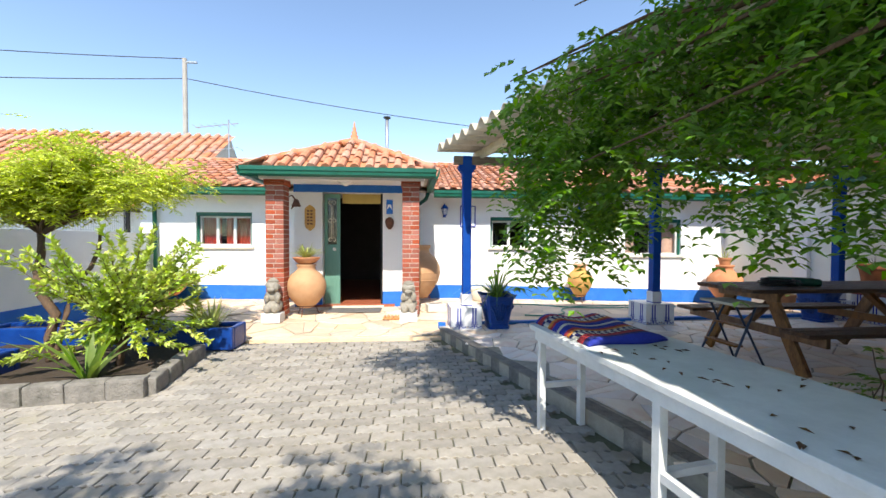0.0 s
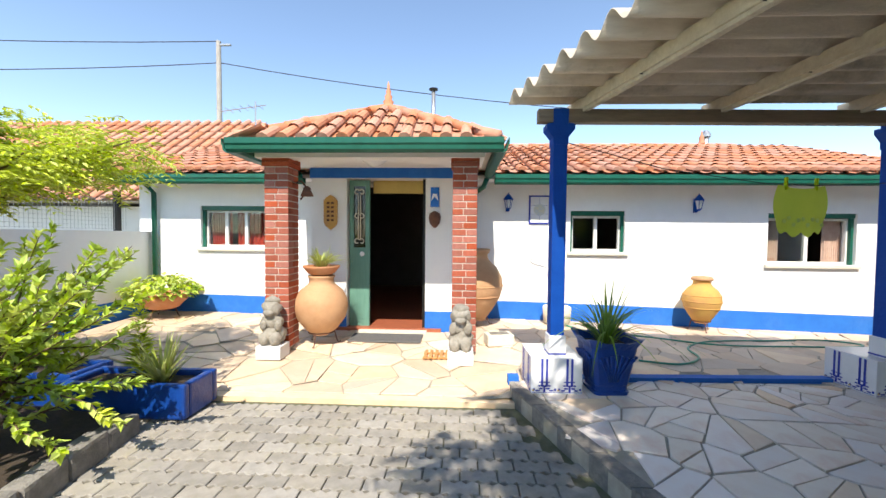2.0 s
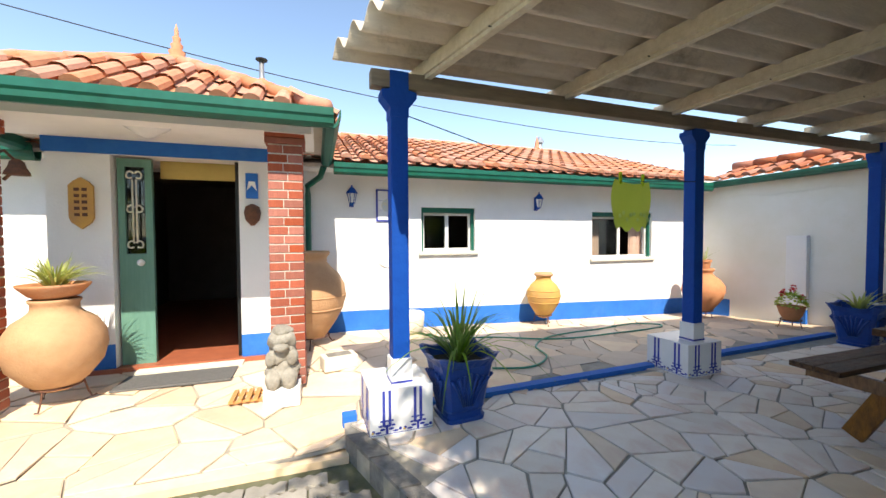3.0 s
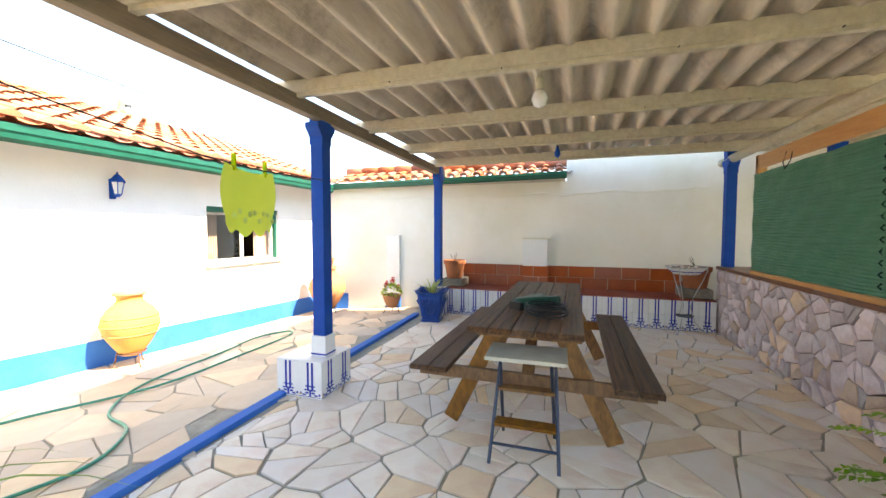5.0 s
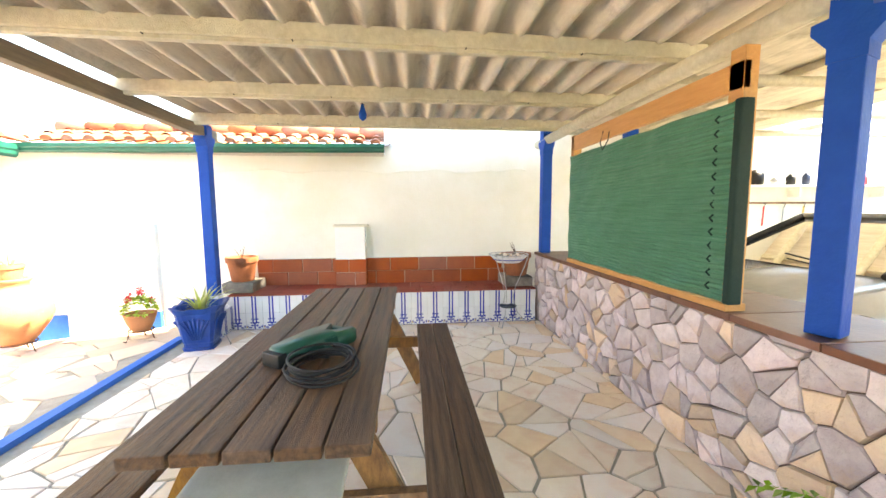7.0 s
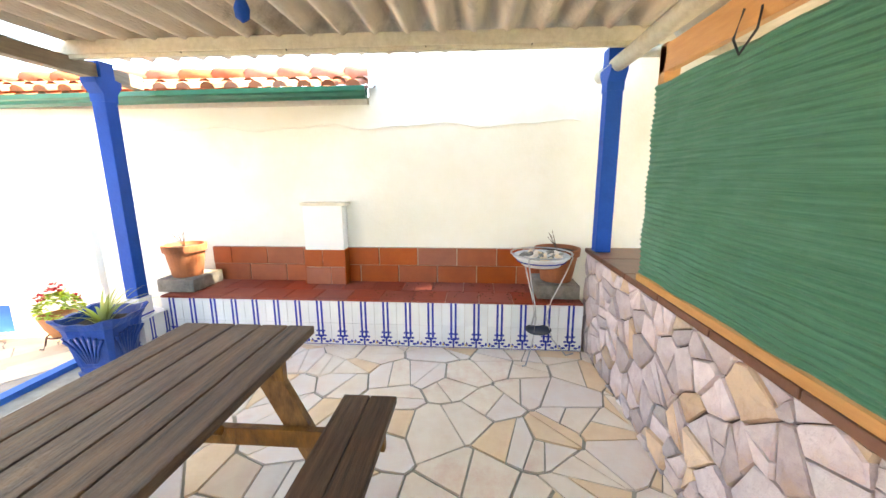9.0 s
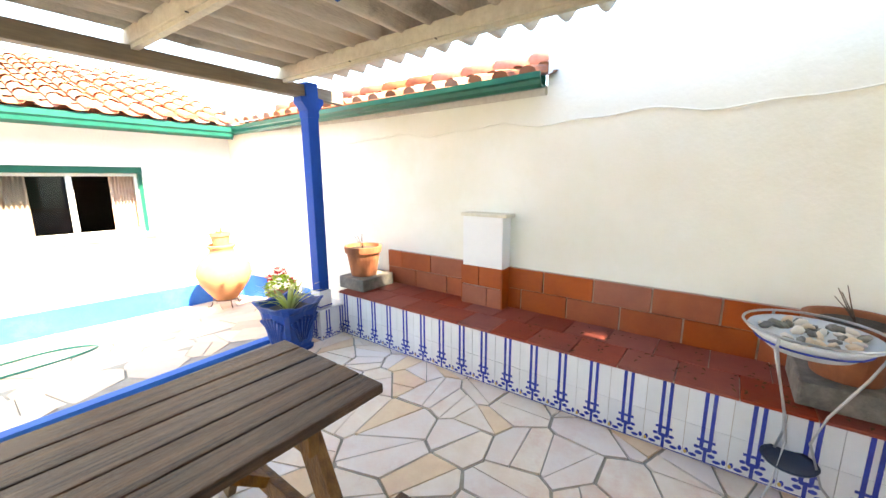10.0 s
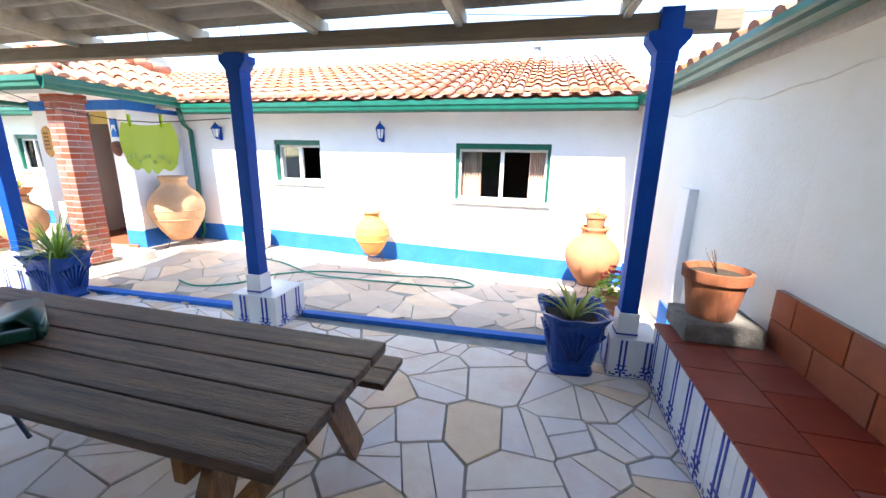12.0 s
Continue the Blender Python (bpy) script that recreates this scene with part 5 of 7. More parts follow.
shade_tree(-3.6, -3.4, -0.3, (-1.3, -2.45, 3.5, 2.6, 1.6, 0.9), 2100, 61, "spreading leafy tree over the driveway entrance", M_leaf_dark)
# added out of view: its crown throws shade on kerb and driveway
shade_tree(3.4, -5.8, -0.3, (1.1, 0.55, 4.2, 1.3, 1.4, 0.5), 1700, 62, "unseen leafy tree added to shade the kerb and driveway", M_leaf_dark)
# tall crown added out of view to block sun from bench and east wall
shade_tree(8.9, -2.2, -0.3, (7.4, -1.6, 5.4, 1.5, 1.3, 3.0), 5200, 63, "unseen tall dense tree added to keep sun off the bench", M_leaf_dark, 0.1, 60)

# yellow-green tree by the boundary wall
rng = random.Random(71)
ytree = thing("feathery_tree", pose(-3.5, 3.9, -0.02), "feathery yellow-green tree trained flat on a frame by the boundary wall", "tree")
bm = bmesh.new()
limb(bm, (0, 0, 0), (-0.35, 0.3, 1.3), 0.05, 0.035, rng, 0.08)
limb(bm, (0.03, 0, 0), (0.1, 0.5, 1.35), 0.03, 0.02, rng, 0.1)
lv = Leaves()
for k in range(26):
    tgt = Vector((rng.uniform(-1.4, 1.15), rng.uniform(-0.5, 1.2), 0))
    tgt.z = rng.uniform(1.75, 2.4) - 0.22 * max(tgt.x, 0)
    limb(bm, (-0.35, 0.3, 1.3), tgt, 0.018, 0.005, rng, 0.12)
    for j in range(120):
        q = Vector((-0.35, 0.3, 1.6)).lerp(tgt, rng.random() ** 0.6) + Vector((rng.uniform(-0.24, 0.24), rng.uniform(-0.24, 0.24), rng.uniform(-0.16, 0.14)))
        lv.frond(q, rdir(rng, -0.4, 0.4), rng.uniform(0.14, 0.28), 7, 0.065, 0.012, rng, 0.3)
part("trunk", bm, M_bark, ytree, "slender brown stems", True)
lv.put("crown", M_leaf_yellow, ytree, "feathery yellow-green leaves")

# shrub in the stone-edged bed
rng = random.Random(81)
bush = thing("shrub", pose(-2.72, 3.72, -0.02), "bushy yellow-green shrub in the stone-edged bed", "shrub")
bm = bmesh.new()
lv = Leaves()
limb(bm, (0, 0, 0), (0.02, 0.05, 0.65), 0.035, 0.025, rng, 0.05)
for k in range(85):
    a = rng.uniform(0, 6.283)
    r = rng.uniform(0.15, 0.92)
    b0 = Vector((0.02, 0.03, rng.uniform(0.1, 0.6)))
    tgt = Vector((r * math.cos(a), r * math.sin(a), rng.uniform(0.3, 1.5) - r * 0.25))
    pts = limb(bm, b0, tgt, 0.008, 0.002, rng, 0.12)
    for j in range(85):
        s = rng.uniform(0.2, 1.0)
        i = min(int(s * 6), 5)
        q = pts[i].lerp(pts[i + 1], s * 6 - i)
        d = (tgt - b0).normalized() + rdir(rng) * 0.9
        lv.leaf(q, d, Vector((rng.uniform(-0.5, 0.5), rng.uniform(-0.5, 0.5), 1)), rng.uniform(0.05, 0.085), 0.019)
part("stems", bm, M_bark, bush, "brown stems", True)
lv.put("leaves", M_leaf_bush, bush, "small mottled leaves")
strap_plant(-2.7, 3.34, -0.02, 20, 0.6, 0.04, M_leaf_strap, "broad-leaved lily at the edge of the bed", 22, 0.45, "lily_plant")
strap_plant(-2.3, 4.64, 0.12, 46, 0.4, 0.018, M_leaf_pale, "pale aloe-like rosette in the blue trough", 23, 0.3, "aloe_plant")
bm = bmesh.new()
lvs = Leaves()
rng = random.Random(5)
for k in range(260):
    s = rng.random()
    q = Vector((0.02 * math.sin(k), 0.02 * math.cos(k), 0.72 * s))
    lvs.leaf(q, rdir(rng, 0.1, 0.8), Vector((0, 0, 1)), 0.14 * (1.2 - s), 0.012)
e = thing("tall_weed", pose(-2.55, 4.72, 0.12), "tall feathery green stalk in the blue trough", "plant")
lvs.put("leaves", M_leaf_yellow, e)
# small trailing plant at the stone wall's end
e = thing("trailing_plant", pose(2.74, 1.66, 0), "trailing green plant beside the stone wall", "plant")
lvs = Leaves()
rng = random.Random(9)
bm = bmesh.new()
for k in range(10):
    a = rng.uniform(-0.6, 1.2)
    p1 = Vector((0.1 + 0.32 * math.cos(a), 0.25 * math.sin(a) - 0.1, rng.uniform(0.28, 0.62)))
    pts = limb(bm, (0, -0.1, 0), p1, 0.006, 0.003, rng, 0.1)
    for j in range(3):
        lvs.frond(pts[4 + j % 3], rdir(rng, -0.1, 0.3) + Vector((0.6, 0, 0)), 0.26, 11, 0.05, 0.012, rng, 0.3)
part("stems", bm, M_bark, e, "thin stems", True)
lvs.put("leaves", M_leaf_strap, e)

# ---- planting beds ----
bed = thing("planting_bed", pose(0, 0, 0), "low planting bed edged with weathered stone", "planting bed", kind="structure")
bedpts = [(-2.15, 3.2), (-3.3, 3.02), (-4.6, 2.9), (-4.6, 4.6), (-2.3, 4.35), (-2.28, 3.75)]
part("soil", prism(bedpts, -0.25, -0.02), M_earth, bed)
rng = random.Random(33)
for (a, b) in (((-4.7, 2.86), (-2.12, 3.2)), ((-2.12, 3.2), (-2.28, 4.3))):
    n = max(2, round(math.dist(a, b) / 0.3))
    for i in range(n):
        p, q = Vector((*a, 0)).lerp(Vector((*b, 0)), i / n), Vector((*a, 0)).lerp(Vector((*b, 0)), (i + 1) / n)
        d = q - p
        ang = math.degrees(math.atan2(d.y, d.x))
        part("edge_stone", box(0.001, d.length - 0.001, -0.065, 0.065, -0.16, 0.03 + rng.uniform(-0.015, 0.015), pose(p.x, p.y, 0, 0, rng.uniform(-2, 2), ang + rng.uniform(-3, 3)), 0.024), M_kerb, bed)


def trough(x0, x1, y0, y1, h, label):
    e = thing("blue_trough", pose((x0 + x1) / 2, (y0 + y1) / 2, -0.1), label, "planter", "blue troughs")
    w, d = (x1 - x0) / 2, (y1 - y0) / 2
    bm = box(-w, w, -d, -d + 0.06, 0, h, bev=0.02)
    add_box(bm, -w, w, d - 0.06, d, 0, h, bev=0.02)
    add_box(bm, -w, -w + 0.06, -d + 0.06, d - 0.06, 0, h, bev=0.02)
    add_box(bm, w - 0.06, w, -d + 0.06, d - 0.06, 0, h, bev=0.02)
    part("masonry", bm, M_blue_pot, e, "rough blue-painted masonry")
    part("soil", box(-w + 0.05, w - 0.05, -d + 0.05, d - 0.05, 0.0, h - 0.05), M_earth, e)
    return e


trough(-3.0, -1.98, 4.45, 4.85, 0.27, "blue-painted masonry trough planted with succulents")
trough(-4.95, -3.05, 4.6, 5.0, 0.27, "blue-painted masonry trough along the boundary")
trough(-5.0, -3.6, 3.3, 3.7, 0.28, "blue-painted masonry trough around the feathery tree")

# ---- long white table with blanket ----
wt = thing("long_white_table", pose(1.03, 2.42, -0.12, 0, 0, 9.0), "long chalky-white painted outdoor table", "table")
part("tabletop", box(0.0, 0.7, -3.0, 0.0, 0.705, 0.74, bev=0.004), M_wpaint, wt)
part("apron", box(0.02, 0.05, -2.95, -0.04, 0.64, 0.704), M_wpaint, wt)
part("apron", box(0.63, 0.66, -2.95, -0.04, 0.64, 0.704), M_wpaint, wt)
for y in (-0.06, -1.12, -2.2):
    for x in (0.03, 0.35):
        part("leg", box(x, x + 0.045, y - 0.045, y, 0.0, 0.704, bev=0.003), M_wpaint, wt)
    part("stretcher", box(0.075, 0.35, y - 0.04, y - 0.005, 0.3, 0.335), M_wpaint, wt)
part("stretcher", box(0.035, 0.07, -2.16, -1.165, 0.3, 0.34), M_wpaint, wt)
blanket = thing("striped_blanket", pose(1.08, 2.44, 0.622, 0, 0, 9.0), "folded woven blanket with red, blue and white stripes", "blanket")
stripe_cols = {"red": (0.34, 0.03, 0.04), "blue": (0.02, 0.035, 0.3), "navy": (0.02, 0.02, 0.12), "white": (0.6, 0.57, 0.5), "orange": (0.55, 0.2, 0.04)}
smats = {k: mat("woven_" + k, c, None, 0.95, 60, 0.6, 200, bdist=0.004) for k, c in stripe_cols.items()}
weave = ["blue", "red", "red", "bars", "bars", "bars", "orange", "red", "blue", "blue", "white", "blue", "blue", "red", "orange", "bars", "bars", "bars", "red", "red", "navy", "blue"]
sw = 0.64 / len(weave)


def cloth_z(u, v):
    """Height of the folded blanket over the tabletop: soft waves with rolled edges."""
    e = 1 - (2 * u / 0.56 - 1) ** 8
    return max(0.05 * e + 0.013 * math.sin(u * 15 + v * 4) * e + 0.006 * math.sin(v * 11), 0.01)


def woven_strip(material, u0, u1, v0, v1):
    bm = bmesh.new()
    n = max(1, round((u1 - u0) / 0.035))
    prev_ = None
    for k in range(n + 1):
        u = u0 + (u1 - u0) * k / n
        skew = 0.02 * math.sin(u * 13)
        q = [bm.verts.new((u, -v + skew, z)) for v, z in ((v0, 0.0), (v0, cloth_z(u, v0)), (v1, cloth_z(u, v1)), (v1, 0.0))]
        if prev_:
            for j in range(4):
                bm.faces.new((prev_[j], prev_[(j + 1) % 4], q[(j + 1) % 4], q[j]))
        else:
            bm.faces.new(q)
        prev_ = q
    bm.faces.new(prev_[::-1])
    part("stripe", bm, material, blanket, "", True)


for i, nm in enumerate(weave):
    if nm == "bars":
        for k in range(28):
            woven_strip(smats[("white", "navy")[(k + i // 2) % 2]], 0.02 * k, 0.02 * (k + 1), sw * i, sw * (i + 1))
    else:
        woven_strip(smats[nm], 0.0, 0.56, sw * i, sw * (i + 1))

# ---- front door and entrance things ----
door = thing("door_1", pose(-1.48, 7.08, 0.0), "sage-green door leaf with cream wrought-iron scrollwork", "door", kind="structure")
bm = wall_with_holes(0.0, 0.29, 0.02, 2.11, [(0.06, 0.23, 1.15, 2.03)], 0.05)
part("leaf", bm, M_green_door, door)
part("pane", box(0.06, 0.23, 0.03, 0.036, 1.15, 2.03), M_darkglass, door, "dark glass")
bm = bmesh.new()
for s in (-1, 1):
    for zc in (1.24, 1.6, 1.94):
        add_tube(bm, arc_pts(lambda q: (0.145 + s * (0.035 - 0.03 * math.cos(5 * q + 0.4)), -0.012, zc + (0.045 - 0.02 * q) * math.sin(5 * q + 0.4)), 14), 0.009, 6)
    add_tube(bm, [(0.145 + s * 0.016, -0.012, 1.27), (0.145 + s * 0.016, -0.012, 1.9)], 0.008, 6)
part("scrollwork", bm, M_stone_sill, door, "cream wrought-iron scrolls", True)
part("door_knob", lathe([(0.012, 0), (0.03, 0.012), (0.035, 0.03), (0.02, 0.05)], 16, (0, 0, 0)), M_frame, door, "round pale knob", True).matrix_basis = pose(0.19, 0, 1.06, 90, 0, 0)
setting("door_frame", box(-0.42, -0.385, 7.03, 7.12, 0.0, 2.12), M_black, "dark door frame", "door frame")
setting("door_transom", box(-1.185, -0.425, 7.3, 7.32, 1.95, 2.3), M_yellow, "ochre plaster above the hall", "transom")
setting("door_step", box(-1.3, -0.35, 6.82, 7.0, -0.12, 0.0), M_stone_sill, "pale stone threshold", "step")
mt = link_mesh("doormat", box(-1.32, -0.38, 6.42, 6.8, strip_z(-0.8, 6.6) + 0.001, strip_z(-0.8, 6.6) + 0.022, bev=0.006), mat("grey_mat", (0.16, 0.155, 0.15), (0.1, 0.1, 0.1), 0.95, 30, 0.6, 150, stretch=(1, 6, 1)), None, "grey ribbed doormat before the threshold")
tagged(mt, category="doormat")
gr = thing("boot_scraper", pose(-0.16, 5.98, strip_z(-0.16, 6.0)), "slatted wooden boot scraper on the porch floor", "boot scraper")
for k in range(5):
    part("slat", box(-0.13 + 0.06 * k, -0.095 + 0.06 * k, -0.13, 0.13, 0.02, 0.04, bev=0.003), M_pine, gr)
part("runner", box(-0.14, 0.16, -0.1, -0.07, 0.0, 0.02), M_pine, gr)
part("runner", box(-0.14, 0.16, 0.07, 0.1, 0.0, 0.02), M_pine, gr)
# clay relief plaque
pl = thing("clay_plaque", pose(-1.72, 6.99, 1.66), "pierced ochre clay relief plaque on the wall", "plaque")
part("plate", prism([(-0.075, -0.2), (0, -0.26), (0.075, -0.2), (0.095, -0.15), (0.095, 0.15), (0.06, 0.19), (0, 0.23), (-0.06, 0.19), (-0.095, 0.15), (-0.095, -0.15)], 0, 0.03, pose(0, 0, 0, 90, 0, 0)), M_urn_ochre, pl)
# dark squares laid on the uncut plate stand for shade in its piercings
for k in range(10):
    part("hole", box(-0.05 + 0.06 * (k % 2), -0.01 + 0.06 * (k % 2), -0.034, -0.03, -0.14 + 0.06 * (k // 2), -0.11 + 0.06 * (k // 2)), M_rust, pl)
pl = thing("tile_plaque", pose(-0.25, 6.99, 1.78), "blue and white tile plaque above a dark clay mask", "plaque")
part("tile", box(-0.06, 0.06, -0.02, 0, -0.05, 0.22, bev=0.004), M_blue_band, pl)
part("white_motif", prism([(-0.05, 0.0), (0.0, 0.06), (0.05, 0.0), (0.03, 0.1), (-0.03, 0.1)], 0.021, 0.024, pose(0, 0, 0.03, 90, 0, 0)), M_glaze, pl, "white painted motif")
part("mask", lathe([(0.02, -0.14), (0.07, -0.08), (0.085, 0.0), (0.07, 0.06), (0.02, 0.09)], 14, (0, 0, 0)), M_rust, pl, "dark oval clay relief", True).matrix_basis = pose(0, -0.005, -0.2)
# round ceiling lamp under the porch
cl = thing("porch_lamp", pose(-0.95, 6.3, 2.27), "white glass porch ceiling lamp", "lamp")
part("shade", lathe([(0.015, -0.12), (0.06, -0.1), (0.16, -0.03), (0.18, -0.008), (0.12, 0)], 24), M_glaze, cl, smooth=True)


# guardian statues on white blocks
def guardian(x, y, seed, tall):
    z = strip_z(x, y)
    blk = link_mesh("white_block", box(x - 0.14, x + 0.14, y - 0.12, y + 0.12, z, z + 0.15, bev=0.01), M_wpaint, None, "white-painted plinth block under the statue")
    tagged(blk, category="block")
    rng = random.Random(seed)
    bm = bmesh.new()
    for cx, cy, cz, r, sx, sy, sz in ((0, 0.02, 0.14, 0.13, 1, 0.85, 1.0), (0, 0, 0.3, 0.11, 1, 0.8, 1.0), (0, -0.02, 0.42 * tall, 0.1, 1.05, 0.9, 0.9), (-0.06, -0.06, 0.1, 0.06, 1, 1.2, 1.4), (0.06, -0.06, 0.1, 0.06, 1, 1.2, 1.4), (-0.08, -0.05, 0.26, 0.045, 1, 1, 1.5), (0.08, -0.05, 0.26, 0.045, 1, 1, 1.5), (0, -0.1, 0.38 * tall, 0.045, 1.3, 1, 0.8), (0, 0.0, 0.5 * tall, 0.07, 1.2, 1, 0.7)):
        r_ = bmesh.ops.create_icosphere(bm, subdivisions=3, radius=r)
        for v in r_["verts"]:
            nn = 1 + 0.32 * noise.noise(v.co * 14 + Vector((seed, cz * 9, 0)))
            v.co = Vector((cx + v.co.x * sx * nn, cy + v.co.y * sy * nn, cz + v.co.z * sz * nn))
    s = link_mesh("guardian_statue", bm, M_statue, None, "", True)
    s.matrix_basis = pose(x, y, z + 0.12)
    tagged(s, "weathered grey carved stone guardian figure by the pillar", "statue", "porch statues")


guardian(-2.0, 5.86, 3, 1.05)
guardian(0.12, 5.82, 7, 0.95)
# iron bell bracket on the left pillar
bb_ = thing("iron_bell", pose(-1.86, 6.2, 1.85), "rusty iron bell on a bracket fixed to the pillar", "bell")
part("bracket", tube([(0, 0, 0.1), (0.05, 0, 0.12), (0.1, 0, 0.06), (0.09, 0, -0.04), (0.04, 0, -0.1)], 0.012, 8), M_rust, bb_, "curved bracket", True)
part("bell", lathe([(0.075, -0.06), (0.07, -0.04), (0.05, 0.0), (0.04, 0.04), (0.012, 0.06)], 18, (0.12, 0, 0.0)), M_rust, bb_, "small bell", True)


# wall lanterns
def lantern(x, z):
    e = thing("wall_lantern", pose(x, HOUSE_Y, z), "blue metal wall lantern with frosted panes", "lantern", "wall lanterns")
    part("back_plate", box(-0.03, 0.03, -0.02, 0, -0.12, 0.1, bev=0.005), M_blue, e)
    part("arm", tube([(0, -0.01, -0.08), (0, -0.06, -0.1), (0, -0.1, -0.08)], 0.008, 6), M_blue, e)
    part("glass_body", lathe([(0.035, -0.07), (0.062, 0.06)], 6, (0, -0.1, 0)), mat("frosted_pane", (0.7, 0.72, 0.7), None, 0.4, 10, 0), e, "frosted lantern panes")
    part("base", lathe([(0.015, -0.1), (0.03, -0.085), (0.04, -0.07)], 6, (0, -0.1, 0)), M_blue, e)
    part("hood", lathe([(0.08, 0.058), (0.075, 0.075), (0.035, 0.13), (0.01, 0.15), (0.012, 0.17)], 6, (0, -0.1, 0)), M_blue, e, "blue hood")
    for k in range(6):
        a = 2 * math.pi * k / 6
        part("rib", tube([(0.037 * math.cos(a), -0.1 + 0.037 * math.sin(a), -0.07), (0.064 * math.cos(a), -0.1 + 0.064 * math.sin(a), 0.06)], 0.005, 5), M_blue, e)


lantern(0.87, 1.85)
lantern(3.82, 1.85)
az = thing("azulejo_picture", pose(1.38, HOUSE_Y, 1.53), "framed blue and white azulejo panel on the house wall", "tile panel")
part("frame", box(-0.17, 0.17, -0.02, 0, 0, 0.46, bev=0.003), M_cobalt, az, "blue tile border")
for i in range(2):
    for j in range(3):
        part("glazed_tile", box(-0.145 + 0.146 * i, -0.003 + 0.146 * i, -0.024, -0.0205, 0.025 + 0.138 * j, 0.16 + 0.138 * j), M_glaze, az)
part("painting", lathe([(0.09, 0), (0.095, 0.002)], 20, (0, 0, 0)), mat("pale_painting", (0.45, 0.55, 0.68), (0.68, 0.6, 0.35), 0.3, 25, 0), az, "faded painted scene").matrix_basis = pose(0, -0.0245, 0.23, 90, 0, 0)

# downpipes
def downpipe(pts, label):
    return tagged(link_mesh("downpipe", tube(pts, 0.038, 12), M_green, None, label, True), category="downpipe", kind="structure")


downpipe([(0.5, 7.46, 2.2), (0.46, 7.52, 2.08), (0.3, 7.7, 1.98), (0.3, 7.82, 1.88), (0.3, 7.83, 0.12), (0.3, 7.76, 0.03)], "green downpipe between porch and house")
downpipe([(-4.98, 7.6, 2.15), (-4.98, 7.8, 2.0), (-4.98, 7.81, 0.0)], "dark green downpipe at the house corner")
# stone tub, cement planter, hose
tb = thing("stone_tub", pose(0.6, 6.42, strip_z(0.6, 6.42), 0, 0, 12), "small pale stone trough on the flagstones", "trough")
bm = box(-0.17, 0.17, -0.11, 0.11, 0, 0.14, bev=0.02)
part("body", bm, M_stone_sill, tb)
# the block is solid; a thin dark slab paints the shaded recess
part("hollow", box(-0.12, 0.12, -0.07, 0.07, 0.1405, 0.142), M_kerb, tb, "flat dark patch standing for shade inside the trough")
tb = thing("stone_basin", pose(1.62, 7.62, strip_z(1.6, 7.6)), "cream cement basin against the house wall", "trough")
part("body", lathe([(0.16, 0), (0.2, 0.04), (0.22, 0.26), (0.2, 0.28), (0.17, 0.26)], 14), M_stone_sill, tb, smooth=True)


def smooth_path(ctrl, n):
    """A soft curve through control points, lying on the yard."""
    out = []
    for i in range(len(ctrl) - 1):
        p0, p1, p2, p3 = (Vector(ctrl[max(i - 1, 0)]), Vector(ctrl[i]), Vector(ctrl[i + 1]), Vector(ctrl[min(i + 2, len(ctrl) - 1)]))
        for k in range(n):
            t = k / n
            q = 0.5 * ((2 * p1) + (p2 - p0) * t + (2 * p0 - 5 * p1 + 4 * p2 - p3) * t * t + (3 * p1 - p0 - 3 * p2 + p3) * t ** 3)
            out.append((q.x, q.y, strip_z(q.x, q.y) + 0.012))
    return out


hose = link_mesh("garden_hose", tube(smooth_path([(1.72, 7.5), (2.0, 7.1), (2.6, 6.95), (3.4, 6.6), (4.4, 6.65), (5.2, 6.75), (5.45, 6.95), (5.1, 7.15), (4.4, 6.98), (3.4, 6.78), (2.9, 6.4), (2.75, 5.95), (2.4, 5.7), (2.0, 5.8)], 10), 0.011, 8), M_hose, None, "", True)
tagged(hose, "green garden hose lying loosely on the flagstones", "hose")
tagged(link_mesh("hose_reel_wire", tube([(1.25, 7.86, 0.95), (1.3, 7.78, 1.0), (1.5, 7.76, 0.98), (1.56, 7.8, 0.6), (1.6, 7.72, 0.3)], 0.008, 6), M_frame, None, "thin white hanger wire on the wall"), category="wire")
# shallow bowl with leafy plant at the west corner
fb = thing("planted_bowl", pose(-4.55, 7.42, strip_z(-4.55, 7.4)), "wide clay bowl on an iron stand with leafy plant", "planter")
part("bowl", lathe([(0.1, 0.12), (0.22, 0.16), (0.33, 0.28), (0.37, 0.38), (0.34, 0.38), (0.3, 0.34)], 30), M_terra, fb, smooth=True)
iron_stand(fb, 0.17, 0.14)
lvs = Leaves()
rng = random.Random(44)
for k in range(420):
    d = rdir(rng, 0.0, 1.0)
    q = Vector((d.x * 0.48, d.y * 0.45, 0.4 + d.z * 0.25)) * rng.uniform(0.8, 1.05)
    lvs.leaf(q, Vector((d.x, d.y, rng.uniform(-0.6, 0.3))), Vector((0, 0, 1)), rng.uniform(0.07, 0.13), 0.04)
lvs.put("leaves", M_leaf_bush, fb, "rounded green leaves")
# red geranium pot
gp = thing("geranium_pot", pose(6.95, 6.05, strip_z(6.95, 6.05)), "clay pot of red geraniums on an iron stand", "flowerpot")
part("pot", lathe([(0.08, 0.1), (0.13, 0.2), (0.16, 0.3), (0.165, 0.32), (0.14, 0.32), (0.13, 0.29)], 24), M_terra, gp, smooth=True)
iron_stand(gp, 0.12, 0.12)
lvs, fl = Leaves(), Leaves()
rng = random.Random(45)
